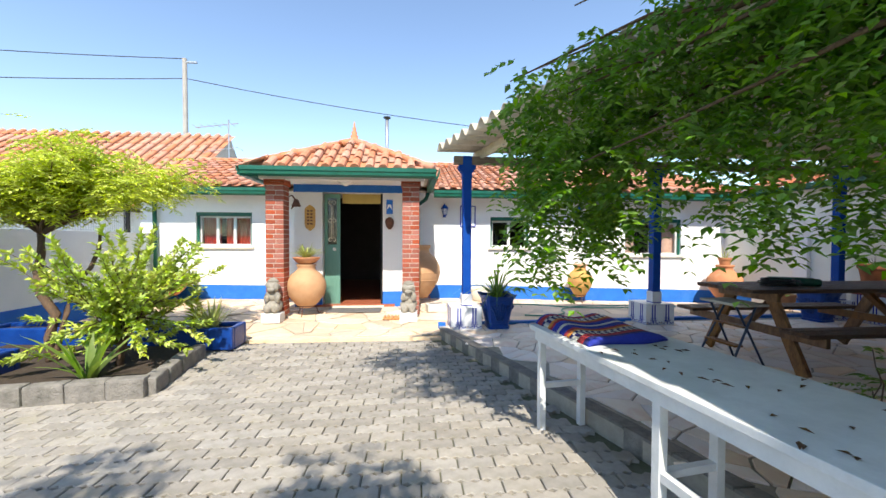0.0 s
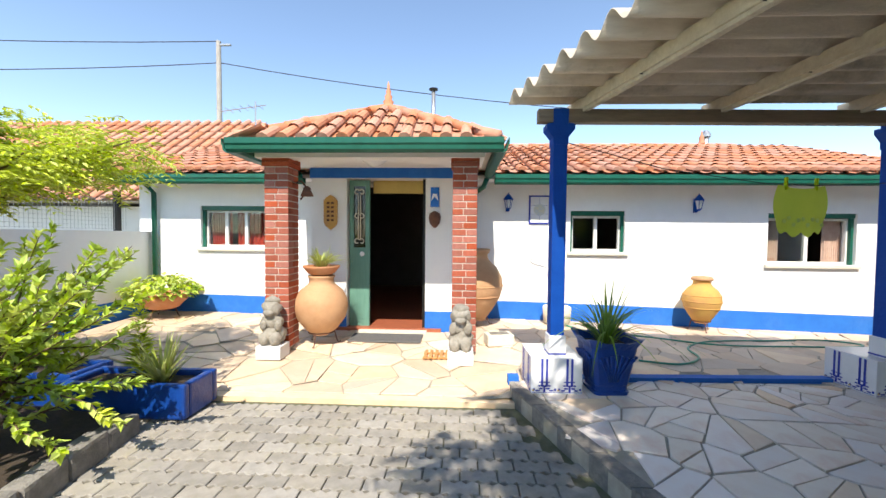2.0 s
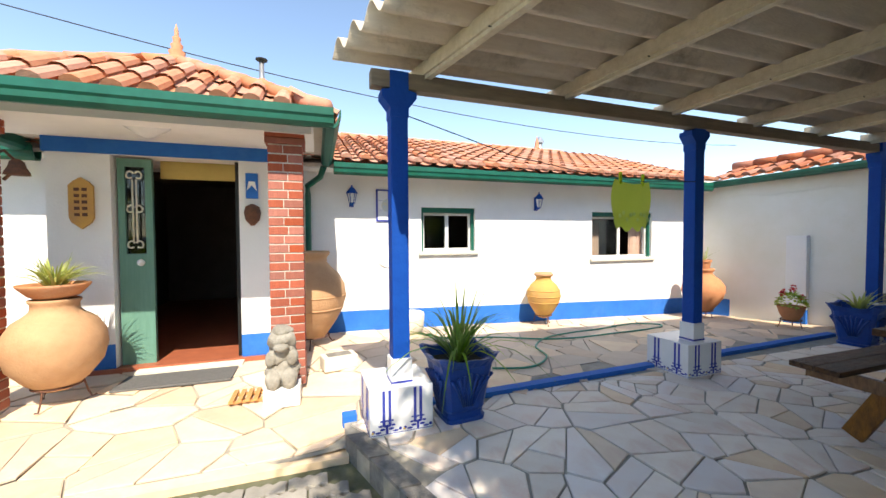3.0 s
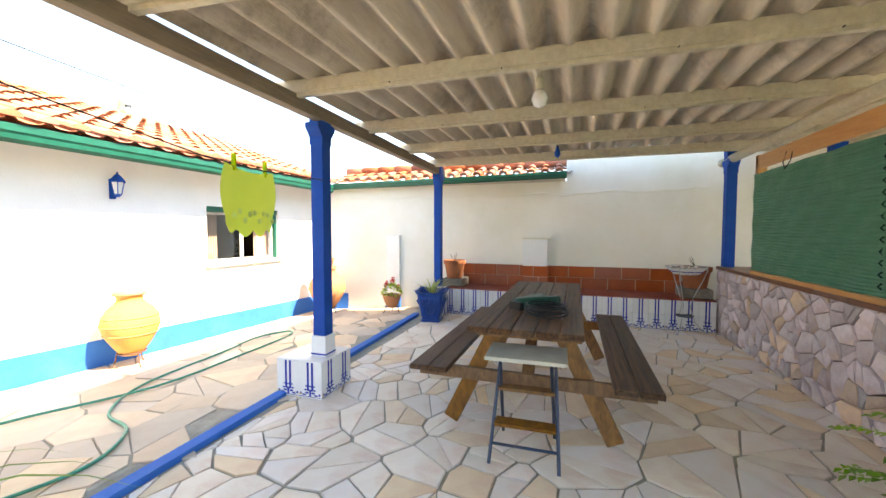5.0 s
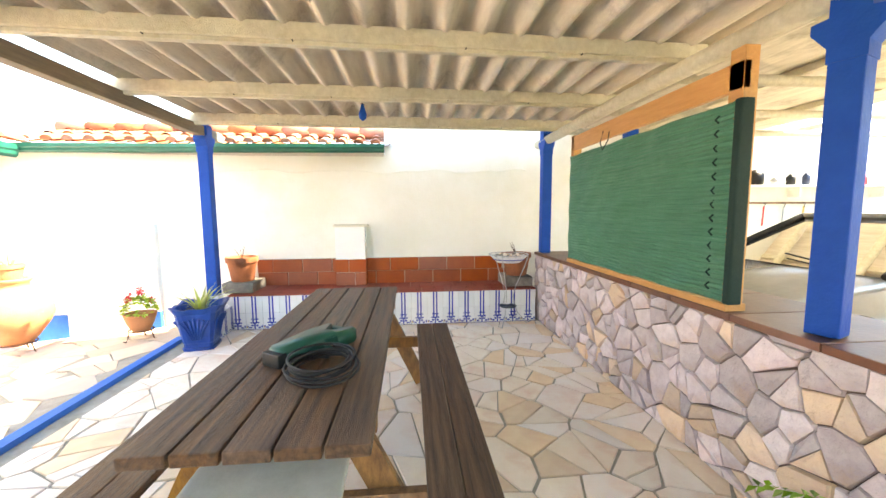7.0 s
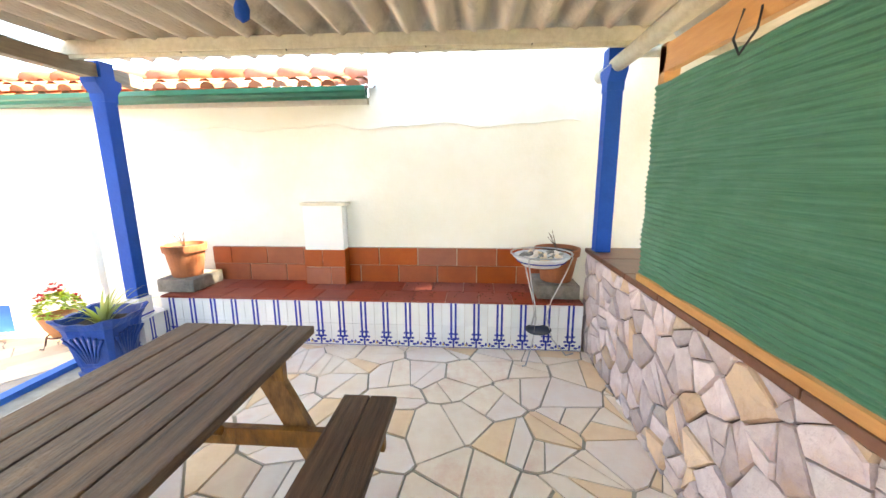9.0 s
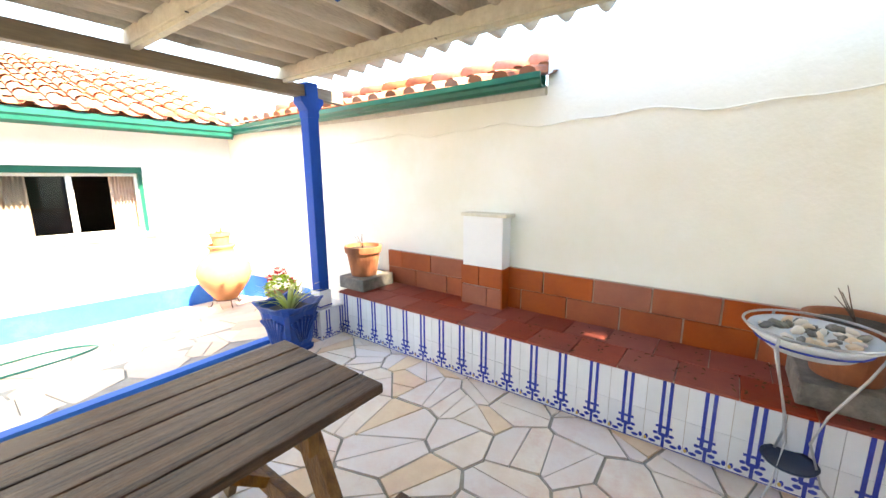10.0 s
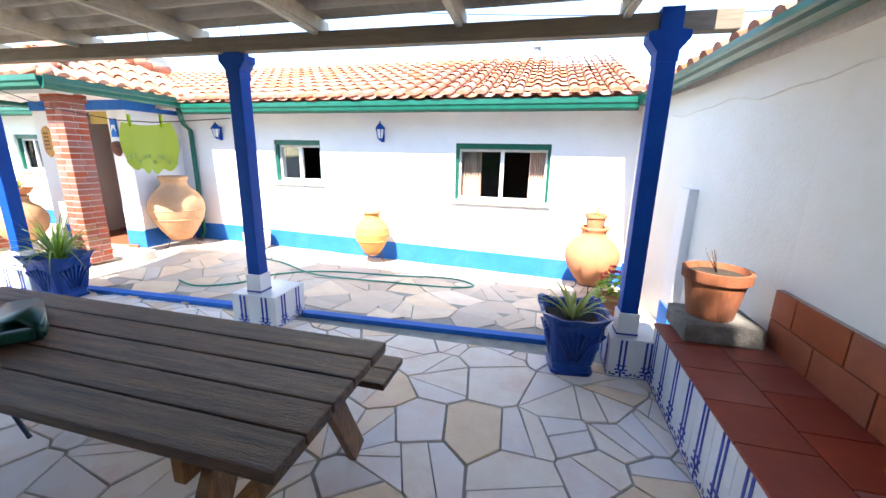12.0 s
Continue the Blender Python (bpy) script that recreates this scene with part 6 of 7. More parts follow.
for k in range(200):
    d = rdir(rng, 0.1, 1.0)
    lvs.leaf(Vector((d.x * 0.15, d.y * 0.15, 0.3 + d.z * 0.2)), Vector((d.x, d.y, rng.uniform(-0.4, 0.5))), Vector((0, 0, 1)), rng.uniform(0.04, 0.07), 0.025)
for c in ((-0.05, -0.05, 0.6), (0.06, 0.02, 0.55), (-0.1, 0.06, 0.5), (0.1, -0.08, 0.45), (0.0, 0.1, 0.52)):
    for k in range(30):
        d = rdir(rng)
        fl.leaf(Vector(c) + d * 0.02, d, Vector((0, 0, 1)), 0.03, 0.013)
lvs.put("leaves", M_leaf_bush, gp, "round green leaves")
fl.put("blossom", M_red_fl, gp, "clustered red blossoms")

# ---- clothes line with cloth ----
cx0, cz0 = 2.92, 1.77
tagged(link_mesh("clothes_line", tube([(1.0, 4.97, 2.12), (1.8, 4.96, 1.9), (2.6, 4.965, 1.785), (3.0, 4.97, 1.765), (3.3, 4.98, 1.775), (3.72, 5.03, 1.8)], 0.004, 5), M_wire, None, "thin dark clothes line across the yard"), category="clothes line")
bm = bmesh.new()
n, mrow = 22, 16
gridv = []
for i in range(n + 1):
    u = i / n
    low = 0.34 + 0.045 * abs(math.sin(u * math.pi * 4)) + 0.05 * math.sin(u * math.pi)
    gridv.append([bm.verts.new(((u - 0.5) * (0.4 + 0.13 * math.sin(math.pi * min(0.12 + 0.8 * j / mrow, 0.85))), 0.02 * math.sin(u * 7) * j / mrow, -low * j / mrow - 0.03 * math.sin(u * math.pi) * (1 - j / mrow))) for j in range(mrow + 1)])
for i in range(n):
    for j in range(mrow):
        bm.faces.new((gridv[i][j], gridv[i + 1][j], gridv[i + 1][j + 1], gridv[i][j + 1]))
cloth = thing("hanging_cloth", pose(cx0, 4.97, cz0, 0, 0, 10), "lime green cut-out cloth pegged on the clothes line", "cloth")
part("fabric", bm, M_lime, cloth, smooth=True)
for s in (-0.15, 0.14):
    part("peg", box(s - 0.008, s + 0.008, -0.012, 0.012, -0.04, 0.06, bev=0.003), M_lime, cloth, "lime plastic peg")
for k in range(9):
    part("spot", lathe([(0.018, 0), (0.018, 0.002)], 10, (0, 0, 0)), M_lime_dot, cloth).matrix_basis = pose(-0.18 + 0.045 * k, -0.02, -0.3 + 0.03 * math.sin(k * 2.2), 90, 0, 0)

# bare bulb and cable under the roof
bl = thing("bare_bulb", pose(3.85, 3.3, 2.4), "bare bulb in a cream holder under the purlin", "lamp")
part("holder", lathe([(0.028, -0.03), (0.032, 0.04), (0.02, 0.06)], 16), M_lime_wood, bl, "cream lampholder", True)
part("bulb", lathe([(0.005, -0.155), (0.04, -0.14), (0.058, -0.095), (0.046, -0.055), (0.024, -0.031)], 18), M_glaze, bl, "white glass bulb", True)
part("flex", tube([(0.02, 0, 0.05), (0.04, 0.0, -0.03), (0.2, -0.02, -0.06), (0.3, 0.0, 0.06)], 0.005, 6), M_lime_wood, bl, "loose cream flex")
bl = thing("blue_bulb", pose(5.72, 3.26, 2.33), "small blue lamp hanging from the last purlin", "lamp")
part("flex", tube([(0.02, 0, 0.03), (0.05, 0.01, 0.06), (0.13, 0.0, 0.07)], 0.005, 6), M_wire, bl, "short dark flex")
part("bulb", lathe([(0.005, -0.1), (0.03, -0.08), (0.035, -0.04), (0.02, 0.0), (0.012, 0.04)], 16), M_blue, bl, smooth=True)

# ---- roofscape ----
pole = thing("utility_pole", pose(-7.9, 14.1, -0.3), "slender concrete utility pole behind the house", "utility pole")
part("shaft", tube([(0, 0, 0), (-0.02, 0, 8.0)], 0.11, 10, 0.075), M_concrete_pole, pole)
part("insulator", box(-0.08, 0.4, -0.04, 0.04, 7.85, 7.9), M_gal, pole)
for nm, a, b, sag in (("w", (-7.9, 14.1, 7.0), (22, 17, 6.2), 0.9), ("w", (-7.9, 14.1, 7.0), (-32, 10, 6.4), 0.6), ("w", (-7.9, 14.1, 7.7), (-32, 11, 8.0), 0.5)):
    pts = [(a[0] + (b[0] - a[0]) * i / 20, a[1] + (b[1] - a[1]) * i / 20, a[2] + (b[2] - a[2]) * i / 20 - sag * 4 * (i / 20) * (1 - i / 20)) for i in range(21)]
    tagged(link_mesh("overhead_wire", tube(pts, 0.015, 5), M_wire, None, "dark overhead wire strung from the pole"), category="wire", group="overhead wires")
ant = thing("tv_antenna", pose(-5.1, 11.2, 2.5), "thin television antenna on the roof", "antenna")
part("mast", tube([(0, 0, 0), (0, 0, 2.2)], 0.018, 6), M_gal, ant)
for z, l, r in ((2.1, 0.9, 10), (1.4, 0.7, -15)):
    part("boom", tube([(-l, 0, z - 0.15), (l * 0.3, 0, z)], 0.012, 5), M_gal, ant)
    for k in range(6):
        x = -l + 0.2 * k
        part("element", tube([(x, -0.2, z - 0.13 + 0.02 * k), (x, 0.2, z - 0.13 + 0.02 * k)], 0.006, 4), M_gal, ant)
fl_ = thing("flue_pipe", pose(-0.5, 10.1, 3.0), "galvanised flue pipe with a flat cap", "flue")
part("pipe", tube([(0, 0, 0), (0, 0, 1.5)], 0.045, 12), M_gal, fl_, smooth=True)
part("cap", lathe([(0.1, 1.53), (0.1, 1.55), (0.02, 1.58)], 16), M_black, fl_, "dark flat cap")
fl_ = thing("flue_pipe", pose(5.9, 11.0, 3.0), "pale flue pipe with a conical cap", "flue")
part("pipe", tube([(0, 0, 0), (0, 0, 0.75)], 0.07, 12), M_gal, fl_, smooth=True)
part("cap", lathe([(0.11, 0.72), (0.11, 0.78), (0.03, 0.88)], 16), M_gal, fl_)
tagged(link_mesh("roof_finial", lathe([(0.08, 0), (0.06, 0.06), (0.045, 0.12), (0.05, 0.16), (0.02, 0.24), (0.004, 0.32)], 12, (5.5, 10.5, 3.42)), M_tile, None, "small clay finial on the ridge", True), category="finial", kind="structure")
# neighbouring tiled house to the west
nb = thing("neighbour_house", pose(0, 0, -0.3), "white neighbouring house with a long terracotta roof", "house")
part("wall", box(-16, -6.0, 9.6, 14.6, 0, 2.2), M_white, nb)
o = child(tile_slope("roof_tiles", ((-16.5, 9.0, 2.3), (-5.6, 9.0, 2.3), (0, 3.6, 2.6)), "terracotta barrel tiles", pitch=0.3, course=0.5), nb)
part("roof_deck", prism([(9.1, 2.28), (12.6, 4.83), (15.0, 2.2)], -16.5, -5.7, Matrix(((0, 0, 1, 0), (1, 0, 0, 0), (0, 1, 0, 0), (0, 0, 0, 1)))), M_mortar, nb)
# mesh fence on the boundary wall
fe = thing("wire_fence", pose(-5.15, 0, 1.36), "weathered wire mesh fence on the boundary wall", "fence")
for y in (1.5, 4.4, 7.3):
    part("post", box(-0.035, 0.035, y - 0.035, y + 0.035, 0, 0.6), M_black, fe, "dark fence post")
bm = bmesh.new()
for k in range(120):
    y = 1.5 + k * 0.05
    add_box(bm, -0.002, 0.002, y - 0.002, y + 0.002, 0.02, 0.48)
for k in range(9):
    add_box(bm, -0.002, 0.002, 1.5, 7.4, 0.03 + 0.055 * k, 0.034 + 0.055 * k)
tagged(part("mesh_wire", bm, M_gal, fe, "fine galvanised mesh"), kind="stuff")

# ---- carport ----
setting("floor_garage", box(1.2, 7.66, -5.0, 0.99, -0.2, -0.002), M_stone_sill, "pale concrete carport floor", "floor")
car = thing("parked_car", pose(5.5, -1.62, 0.0, 0, 0, 90), "pale silver hatchback parked facing the stone wall under the carport", "car")
side = [(-2.0, 0.35), (2.0, 0.35), (2.08, 0.5), (2.05, 0.68), (1.85, 0.78), (0.95, 0.93), (-1.6, 0.98), (-2.02, 0.9), (-2.08, 0.6)]
bm = prism(side, -0.82, 0.82, Matrix(((1, 0, 0, 0), (0, 0, -1, 0), (0, 1, 0, 0), (0, 0, 0, 1))))
bmesh.ops.bevel(bm, geom=list(bm.edges), offset=0.06, segments=3, affect="EDGES")
part("body", bm, M_car, car, smooth=True)
lo = [(-1.7, 0.78), (1.02, 0.78), (1.02, -0.78), (-1.7, -0.78)]
hi = [(-1.35, 0.6), (0.15, 0.6), (0.15, -0.6), (-1.35, -0.6)]
for k in range(4):
    bm = bmesh.new()
    q = (k + 1) % 4
    bm.faces.new([bm.verts.new(p) for p in ((*lo[k], 0.93), (*lo[q], 0.93), (*hi[q], 1.36), (*hi[k], 1.36))])
    part("car_window", bm, M_carglass, car, "dark window glass")
part("roof", box(-1.42, 0.2, -0.62, 0.62, 1.35, 1.4, bev=0.02), M_car, car)
for s in (-1, 1):
    for p0, p1, rr in (((1.04, s * 0.78, 0.94), (0.16, s * 0.6, 1.38), 0.028), ((-0.5, s * 0.79, 0.94), (-0.5, s * 0.61, 1.38), 0.028), ((-1.72, s * 0.78, 0.94), (-1.36, s * 0.6, 1.38), 0.04)):
        part("pillar", tube([p0, p1], rr, 8), M_black, car, "dark window pillar")
    part("headlight", box(1.93, 2.075, s * 0.62 - 0.14, s * 0.62 + 0.14, 0.58, 0.7, bev=0.03), M_glaze, car, "clear headlight")
# black filler block added so the car's inside reads as shaded
part("cabin", box(-1.3, 0.3, -0.55, 0.55, 0.9, 1.15, bev=0.05), M_black, car, "black block standing for shade inside the car")
for x in (-1.25, 1.3):
    for s in (-1, 1):
        w = part("wheel", lathe([(0.2, 0), (0.29, 0.01), (0.31, 0.05), (0.31, 0.13), (0.29, 0.18), (0.2, 0.19)], 26, (0, 0, 0)), M_tyre, car, "black tyre", True)
        w.matrix_basis = pose(x, 0.66 if s > 0 else -0.66, 0.312, 90 * -s, 0, 0)
        part("rim", lathe([(0.19, 0.15), (0.2, 0.194), (0.12, 0.2), (0.04, 0.21)], 20), M_gal, w, "grey wheel rim", True)
        part("wheel_arch", lathe([(0.36, 0), (0.37, 0.165), (0.31, 0.17)], 26), M_black, w, "dark wheel arch")
part("mirror", box(0.55, 0.68, 0.8, 0.95, 0.98, 1.08, bev=0.02), M_black, car, "black door mirror")
part("wiper", tube([(1.0, 0.5, 0.96), (0.9, -0.1, 1.02)], 0.008, 5), M_black, car)
# shelf with garage clutter
sh = thing("wall_shelf", pose(7.66, -2.9, 1.77, 0, 0, 90), "long white wall shelf in the carport", "shelf")
part("board", box(-1.6, 1.6, 0, 0.24, 0, 0.025), M_frame, sh)
for x in (-1.4, 0, 1.4):
    part("bracket", box(x - 0.015, x + 0.015, 0, 0.2, -0.15, -0.001), M_frame, sh)
rng = random.Random(12)
for y, w, h, m, lab, cat in ((-2.22, 0.11, 0.22, M_black, "black plastic canister on the shelf", "canister"), (-1.95, 0.06, 0.14, M_yellow, "yellow spray tin on the shelf", "tin"), (-2.55, 0.07, 0.12, M_gal, "dented metal tin on the shelf", "tin"), (-2.8, 0.06, 0.16, M_black, "dark jar on the shelf", "jar"), (-3.05, 0.05, 0.18, M_steel_blue, "blue bottle on the shelf", "bottle"), (-3.6, 0.07, 0.12, M_rust, "rusty tin on the shelf", "tin"), (-4.0, 0.05, 0.15, M_red_fl, "red spray tin on the shelf", "tin")):
    tagged(link_mesh(cat, lathe([(w, 0), (w, h * 0.75), (w * 0.6, h * 0.85), (w * 0.5, h)], 14, (7.53, y, 1.796)), m, None, lab, True), category=cat)
rl = thing("hanging_rail", pose(7.66, -2.75, 1.52, 0, 0, 90), "rail of hand tools hanging on the carport wall", "tool rail")
part("rail", box(-1.2, 1.2, 0, 0.03, 0, 0.03), M_wood_leg, rl)
for k in range(7):
    x = -1.05 + 0.33 * k
    part("hook", tube([(x, 0.03, 0.02), (x, 0.07, 0.0), (x, 0.06, -0.05)], 0.006, 5), M_black, rl)
    part("hand_tool", tube([(x, 0.05, -0.03), (x + 0.01, 0.05, -0.28 - 0.05 * (k % 3))], 0.012, 6), (M_red_fl, M_black, M_yellow, M_gal)[k % 4], rl)
tagged(link_mesh("hand_truck", tube([(7.42, -3.35, 0.0), (7.5, -3.35, 1.0), (7.5, -3.28, 1.15), (7.5, -2.82, 1.15), (7.5, -2.75, 1.0), (7.42, -2.75, 0.0)], 0.022, 8), M_black, None, "black tubular hand truck leaning on the wall", True), category="hand truck")
tagged(link_mesh("leaning_board", box(7.58, 7.62, -3.25, -2.85, 0.0, 1.08, bev=0.01), M_blue_band, None, "blue board leaning against the carport wall"), category="board")

# leaf litter on the bench and the white table
lit = Leaves()
rng = random.Random(99)
for k in range(120):
    lit.leaf(Vector((rng.uniform(7.08, 7.6), 1.3 + 2.0 * rng.random() ** 1.6, 0.4435)), Vector((rng.uniform(-1, 1), rng.uniform(-1, 1), 0.05)), Vector((0, 0, 1)), rng.uniform(0.02, 0.045), 0.008)
litter = lit.put("leaf_litter", M_dry, None, "dry brown leaves scattered on the bench")
lit = Leaves()
for k in range(60):
    u, v = rng.uniform(0.03, 0.66), rng.uniform(-2.8, -0.7)
    p = pose(1.03, 2.42, -0.12, 0, 0, 9.0) @ Vector((u, v, 0.744))
    lit.leaf(p, Vector((rng.uniform(-1, 1), rng.uniform(-1, 1), 0.05)), Vector((0, 0, 1)), rng.uniform(0.03, 0.06), 0.009)
lit.put("leaf_litter", M_dry, None, "dry brown leaves scattered on the white table")

# ---- flagstones, pavers and wall stones ----
def stone_piece(name, parent, c, poly, z, th, material, wallplane=None):
    s = poly
    bm = bmesh.new()
    n = len(s)
    pts = [(p[0] - c[0], p[1] - c[1]) for p in s]
    a = [bm.verts.new((p[0], p[1], -th)) for p in pts]
    b = [bm.verts.new((p[0], p[1], -0.003)) for p in pts]
    d = [bm.verts.new((p[0] * 0.965, p[1] * 0.965, 0)) for p in pts]
    for r0, r1 in ((a, b), (b, d)):
        for k in range(n):
            bm.faces.new((r0[k], r0[(k + 1) % n], r1[(k + 1) % n], r1[k]))
    bm.faces.new(d)
    me = bpy.data.meshes.new(name)
    bm.to_mesh(me)
    bm.free()
    me.materials.append(material)
    ob = new(name, me)
    ob.parent = parent
    ob.matrix_basis = z
    return ob


def lay_floor(parent_name, cell_list, zf, gap, mats, seed, near, limit):
    """Flagstones on a bed: the nearest ones as pieces of their own, the rest joined."""
    rng = random.Random(seed)
    parent = bpy.data.objects[parent_name]
    cell_list = sorted(cell_list, key=lambda q: (q[0][0] - near[0]) ** 2 + (q[0][1] - near[1]) ** 2)
    verts, faces, mi = [], [], []
    done = 0
    for c, poly in cell_list:
        s = shrink(c, poly, gap * rng.uniform(0.6, 1.4))
        if not s:
            continue
        k = rng.choices(range(len(mats)), (5, 3, 2)[:len(mats)])[0]
        z = zf(*c) + rng.uniform(-0.002, 0.002)
        if done < limit:
            stone_piece("flagstone", parent, c, s, pose(c[0], c[1], z, rng.uniform(-0.25, 0.25), rng.uniform(-0.25, 0.25) + math.degrees(-math.atan(zf(c[0] + 0.5, c[1]) - zf(c[0] - 0.5, c[1]))), 0), 0.015, mats[k])
            done += 1
        else:
            base = len(verts)
            n = len(s)
            verts += [(p[0], p[1], zf(*p) - 0.015) for p in s] + [(p[0], p[1], zf(*p)) for p in s]
            faces.append(tuple(base + n + q for q in range(n)))
            mi.append(k)
            for q in range(n):
                faces.append((base + q, base + (q + 1) % n, base + n + (q + 1) % n, base + n + q))
                mi.append(k)
    if faces:
        me = bpy.data.meshes.new("flagstones")
        me.from_pydata(verts, [], faces)
        for m in mats:
            me.materials.append(m)
        me.polygons.foreach_set("material_index", mi)
        ob = new("flagstones", me)
        ob.parent = parent
        tagged(ob, "irregular marble flagstones", kind="stuff")


patio_cells = cells(0.6, 7.05, 1.19, 5.24, 0.235, 11, lambda x, y: x > kerb_x(y) + 0.14 and y < kerb_y(x) - 0.02, 1.3, 0.47, 0.85)
lay_floor("patio_floor", patio_cells, lambda x, y: 0.0, 0.009, [M_flag, M_flag3, M_flag2], 21, (3.0, 3.4), 300)
patio_south = cells(1.4, 3.4, -2.4, 1.19, 0.36, 15, lambda x, y: x > kerb_x(y) + 0.14, 1.2)
lay_floor("patio_floor", patio_south, lambda x, y: 0.0, 0.02, [M_flag, M_flag3, M_flag2], 22, (1.8, 1), 0)
yard_cells = cells(-5.0, 7.55, 5.0, 7.88, 0.32, 31, lambda x, y: (y > kerb_y(x) + 0.16 or x < 0.5) and x < right_wall_x(y) - 0.05, 1.35)
lay_floor("yard_floor", yard_cells, strip_z, 0.008, [M_yard, M_flag2, M_yard], 23, (1.5, 5.8), 260)

# interlocking driveway pavers
drive = bpy.data.objects["driveway"]
PW, PL = 0.115, 0.225


def paver_outline(flip):
    zig = 0.014
    n = 6
    pts = []
    for i in range(n + 1):
        x = -PL / 2 + PL * i / n
        pts.append((x, -PW / 2 + zig * (1 if (i + flip) % 2 else -1) * (0 if i in (0, n) else 1)))
    for i in range(n, -1, -1):
        x = -PL / 2 + PL * i / n
        pts.append((x, PW / 2 + zig * (1 if (i + flip) % 2 else -1) * (0 if i in (0, n) else 1)))
    return [(p[0] * 0.965, p[1] * 0.94) for p in pts]


outl = paver_outline(0)
bm = bmesh.new()
lo = [bm.verts.new((p[0], p[1], -0.03)) for p in outl]
mid = [bm.verts.new((p[0], p[1], -0.005)) for p in outl]
hi = [bm.verts.new((p[0] * 0.95, p[1] * 0.9, 0)) for p in outl]
for r0, r1 in ((lo, mid), (mid, hi)):
    for k in range(len(outl)):
        bm.faces.new((r0[k], r0[(k + 1) % len(outl)], r1[(k + 1) % len(outl)], r1[k]))
bm.faces.new(hi)
bmesh.ops.recalc_face_normals(bm, faces=bm.faces)
paver_me = bpy.data.meshes.new("paver")
bm.to_mesh(paver_me)
bm.free()
paver_me.materials.append(M_paver)
slots = []
for i in range(-34, 16):
    for j in range(-36, 42):
        x, y = i * PL + (0.5 * PL if j % 2 else 0), 0.03 + j * PW
        if y < 4.87 and x < kerb_x(y) - 0.1 and x > -8 and y > -4:
            slots.append((x, y))
rngp = random.Random(3)
near_slots = [s for s in slots if -1.5 < s[0] < 1.2 and 1.6 < s[1] < 3.9][:300]
near_set = set(near_slots)


def drive_z(x, y):
    return -0.125 + 0.012 * noise.noise((x * 0.5, y * 0.5, 0)) + 0.01 * max(0, (y - 3.5))


for x, y in near_slots:
    o = new("paver", paver_me)
    o.parent = drive
    o.matrix_basis = pose(x, y, drive_z(x, y) + rngp.uniform(-0.003, 0.003), rngp.uniform(-1, 1), rngp.uniform(-0.8, 0.8), 0)
verts, faces = [], []
n = len(outl)
for x, y in slots:
    if (x, y) in near_set:
        continue
    b = len(verts)
    z = drive_z(x, y) + rngp.uniform(-0.003, 0.003)
    tx, ty = rngp.uniform(-0.015, 0.015), rngp.uniform(-0.02, 0.02)
    for f, dz in ((1, -0.03), (1, -0.005)):
        verts += [(x + p[0] * f, y + p[1] * f, z + dz + p[0] * tx + p[1] * ty) for p in outl]
    verts += [(x + p[0] * 0.95, y + p[1] * 0.9, z + p[0] * tx + p[1] * ty) for p in outl]
    for r in range(2):
        for k in range(n):
            faces.append((b + r * n + k, b + r * n + (k + 1) % n, b + (r + 1) * n + (k + 1) % n, b + (r + 1) * n + k))
    faces.append(tuple(b + 2 * n + k for k in range(n)))
me = bpy.data.meshes.new("pavers")
me.from_pydata(verts, [], faces)
me.materials.append(M_paver_i)
o = new("pavers", me)
o.parent = drive
tagged(o, "grey interlocking concrete pavers", kind="stuff")

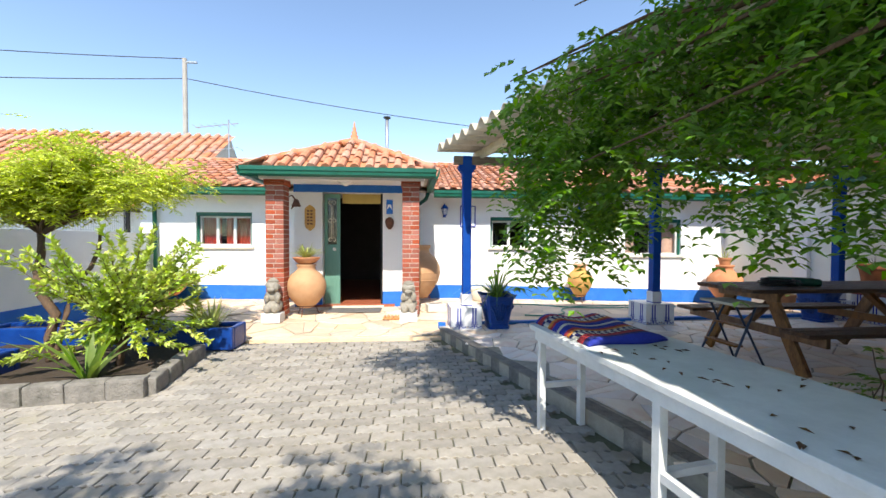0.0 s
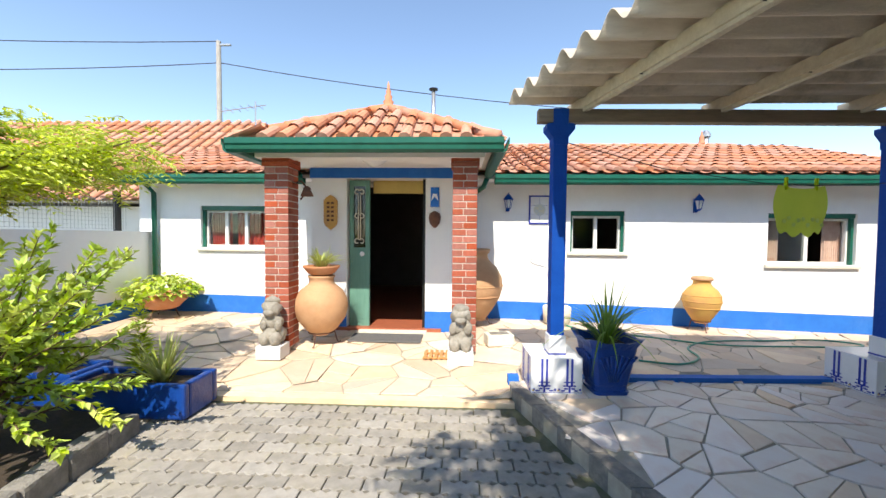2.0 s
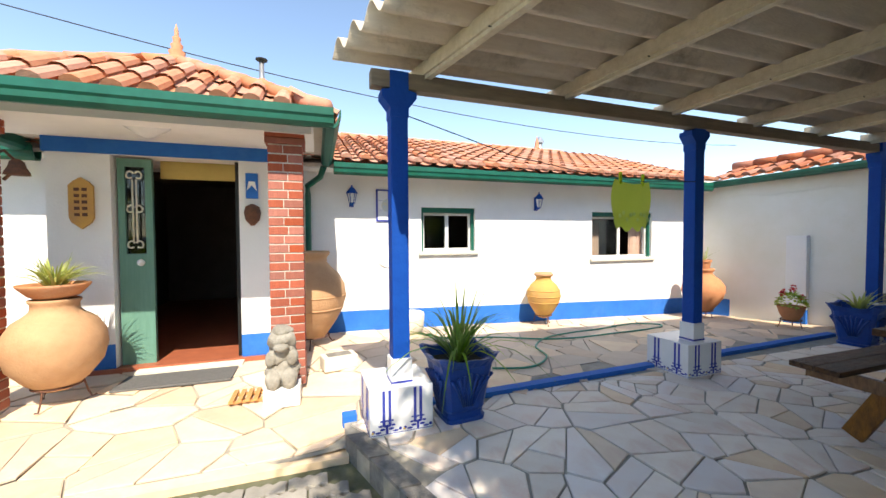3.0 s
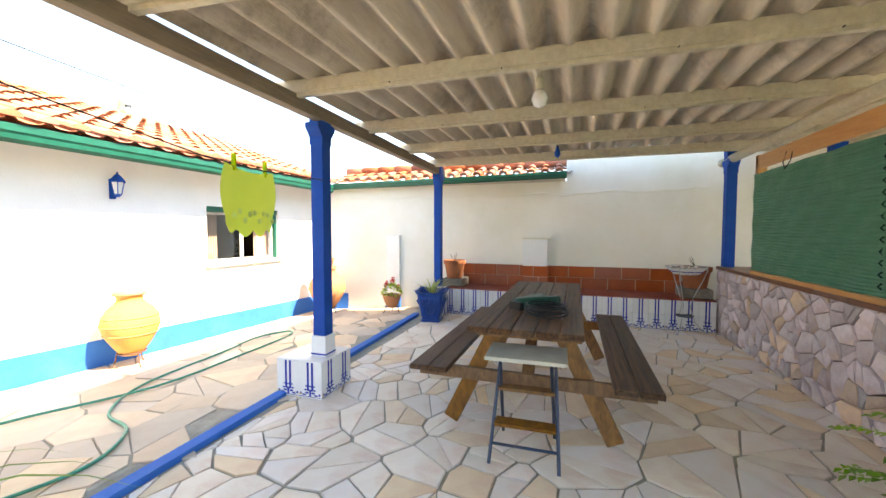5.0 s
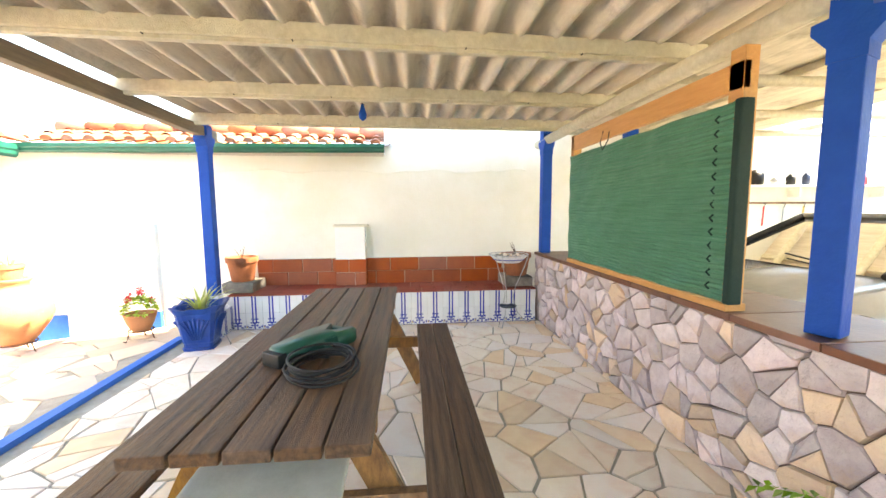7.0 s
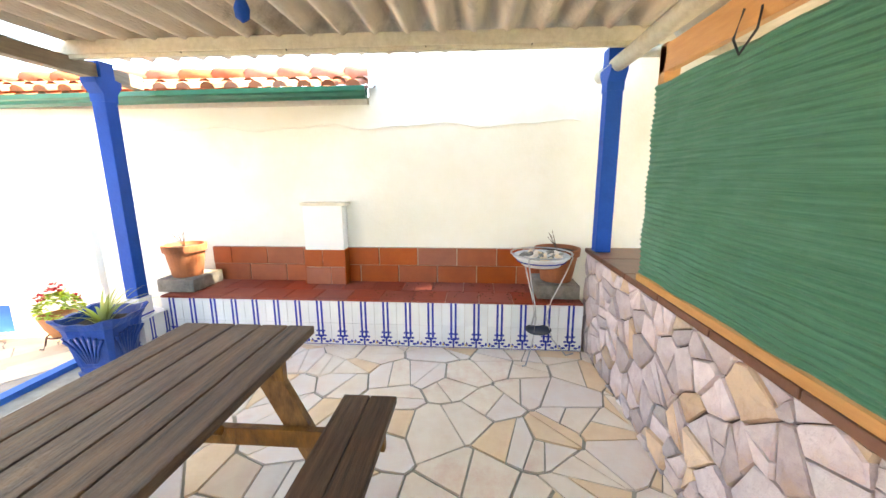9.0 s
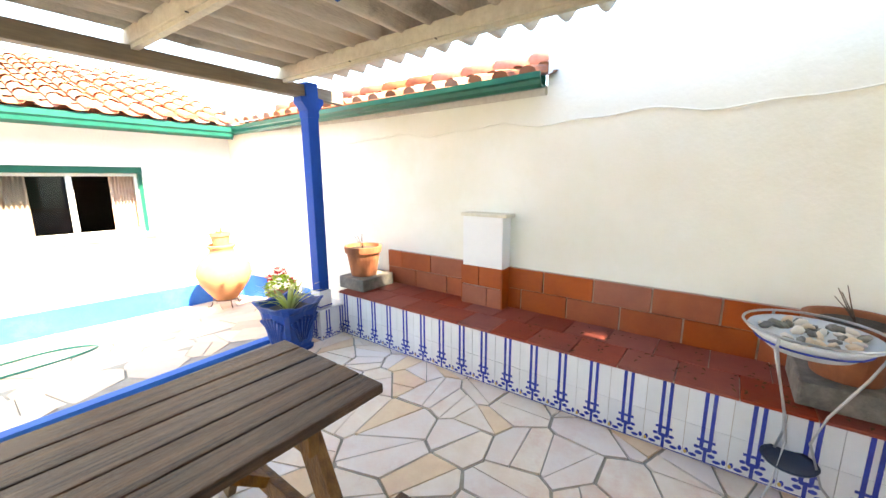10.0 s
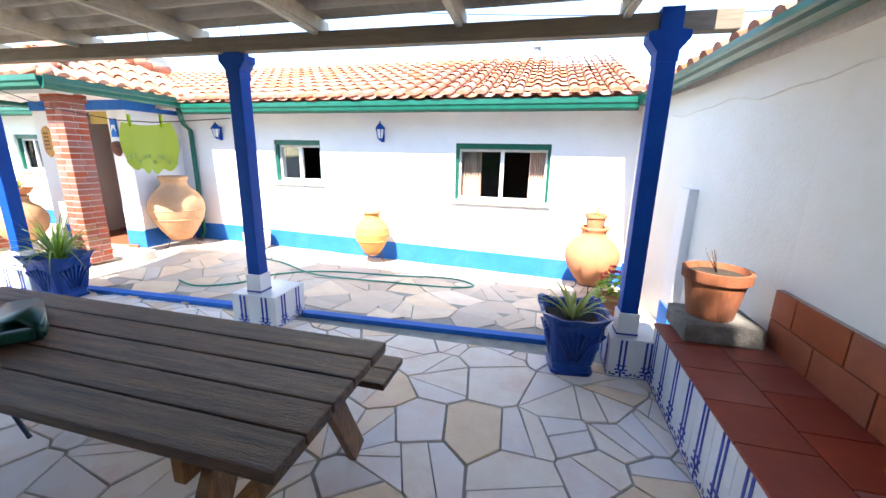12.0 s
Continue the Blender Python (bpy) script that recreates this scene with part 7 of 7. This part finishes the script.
# fieldstones of the low wall
rngw = random.Random(17)
wallst = bpy.data.objects["stone_wall"]
wc = cells(2.75, 7.18, 0.0, 0.86, 0.15, 41, None, 1.1, 0.47)
for c, poly in sorted(wc, key=lambda q: -q[0][0])[:330]:
    s = shrink(c, poly, 0.003)
    if not s:
        continue
    th = rngw.uniform(0.014, 0.032)
    cx, cz = c
    bm = bmesh.new()
    pts = [(p[0] - cx, p[1] - cz) for p in s]
    m = len(pts)
    r0 = [bm.verts.new((p[0], 0, p[1])) for p in pts]
    r1 = [bm.verts.new((p[0] * 0.97, th * 0.7, p[1] * 0.97)) for p in pts]
    r2 = [bm.verts.new((p[0] * 0.9, th + rngw.uniform(-0.008, 0.008), p[1] * 0.9)) for p in pts]
    for u, v in ((r0, r1), (r1, r2)):
        for k in range(m):
            bm.faces.new((u[k], u[(k + 1) % m], v[(k + 1) % m], v[k]))
    ctr = bm.verts.new((0, th + rngw.uniform(-0.004, 0.01), 0))
    for k in range(m):
        bm.faces.new((r2[k], r2[(k + 1) % m], ctr))
    o = part("fieldstone", bm, M_rubble if rngw.random() < 0.84 else M_rubble2, wallst)
    o.matrix_basis = pose(cx, 1.181, cz)


# brick pillars of the porch
def brick_mesh(w, d, h):
    bm = box(-w / 2, w / 2, -d / 2, d / 2, 0, h, bev=0.004)
    bmesh.ops.recalc_face_normals(bm, faces=bm.faces)
    me = bpy.data.meshes.new("brick")
    bm.to_mesh(me)
    bm.free()
    me.materials.append(M_brick)
    return me


B1, B2 = brick_mesh(0.155, 0.118, 0.066), brick_mesh(0.118, 0.155, 0.066)
B3 = brick_mesh(0.32, 0.32, 0.05)


def brick_pillar(x, y, z0, z1, label):
    e = thing("brick_pillar", pose(x, y, z0), label, "pillar", "porch pillars", "structure")
    part("mortar_core", box(-0.134, 0.134, -0.134, 0.134, 0, z1 - z0 - 0.001), M_mortar, e)
    n = int((z1 - z0 - 0.1) / 0.078)
    rng = random.Random(int(x * 10))
    for c in range(n):
        z = c * 0.078 + 0.006
        f = 1 if c % 2 else -1
        for me, px, py in ((B1, -0.0625 * f, -0.081), (B2, 0.081 * f, -0.0625), (B1, 0.0625 * f, 0.081), (B2, -0.081 * f, 0.0625)):
            o = new("brick", me)
            o.parent = e
            o.matrix_basis = pose(px, py, z, 0, 0, rng.uniform(-0.6, 0.6))
    for k in range(2):
        o = new("brick", B3)
        o.parent = e
        o.matrix_basis = pose(0, 0, n * 0.078 + 0.006 + k * 0.055)


brick_pillar(-2.02, 6.14, 0.0, 2.25, "red brick porch pillar with pale mortar joints")
brick_pillar(0.155, 6.14, 0.0, 2.25, "red brick porch pillar with pale mortar joints")
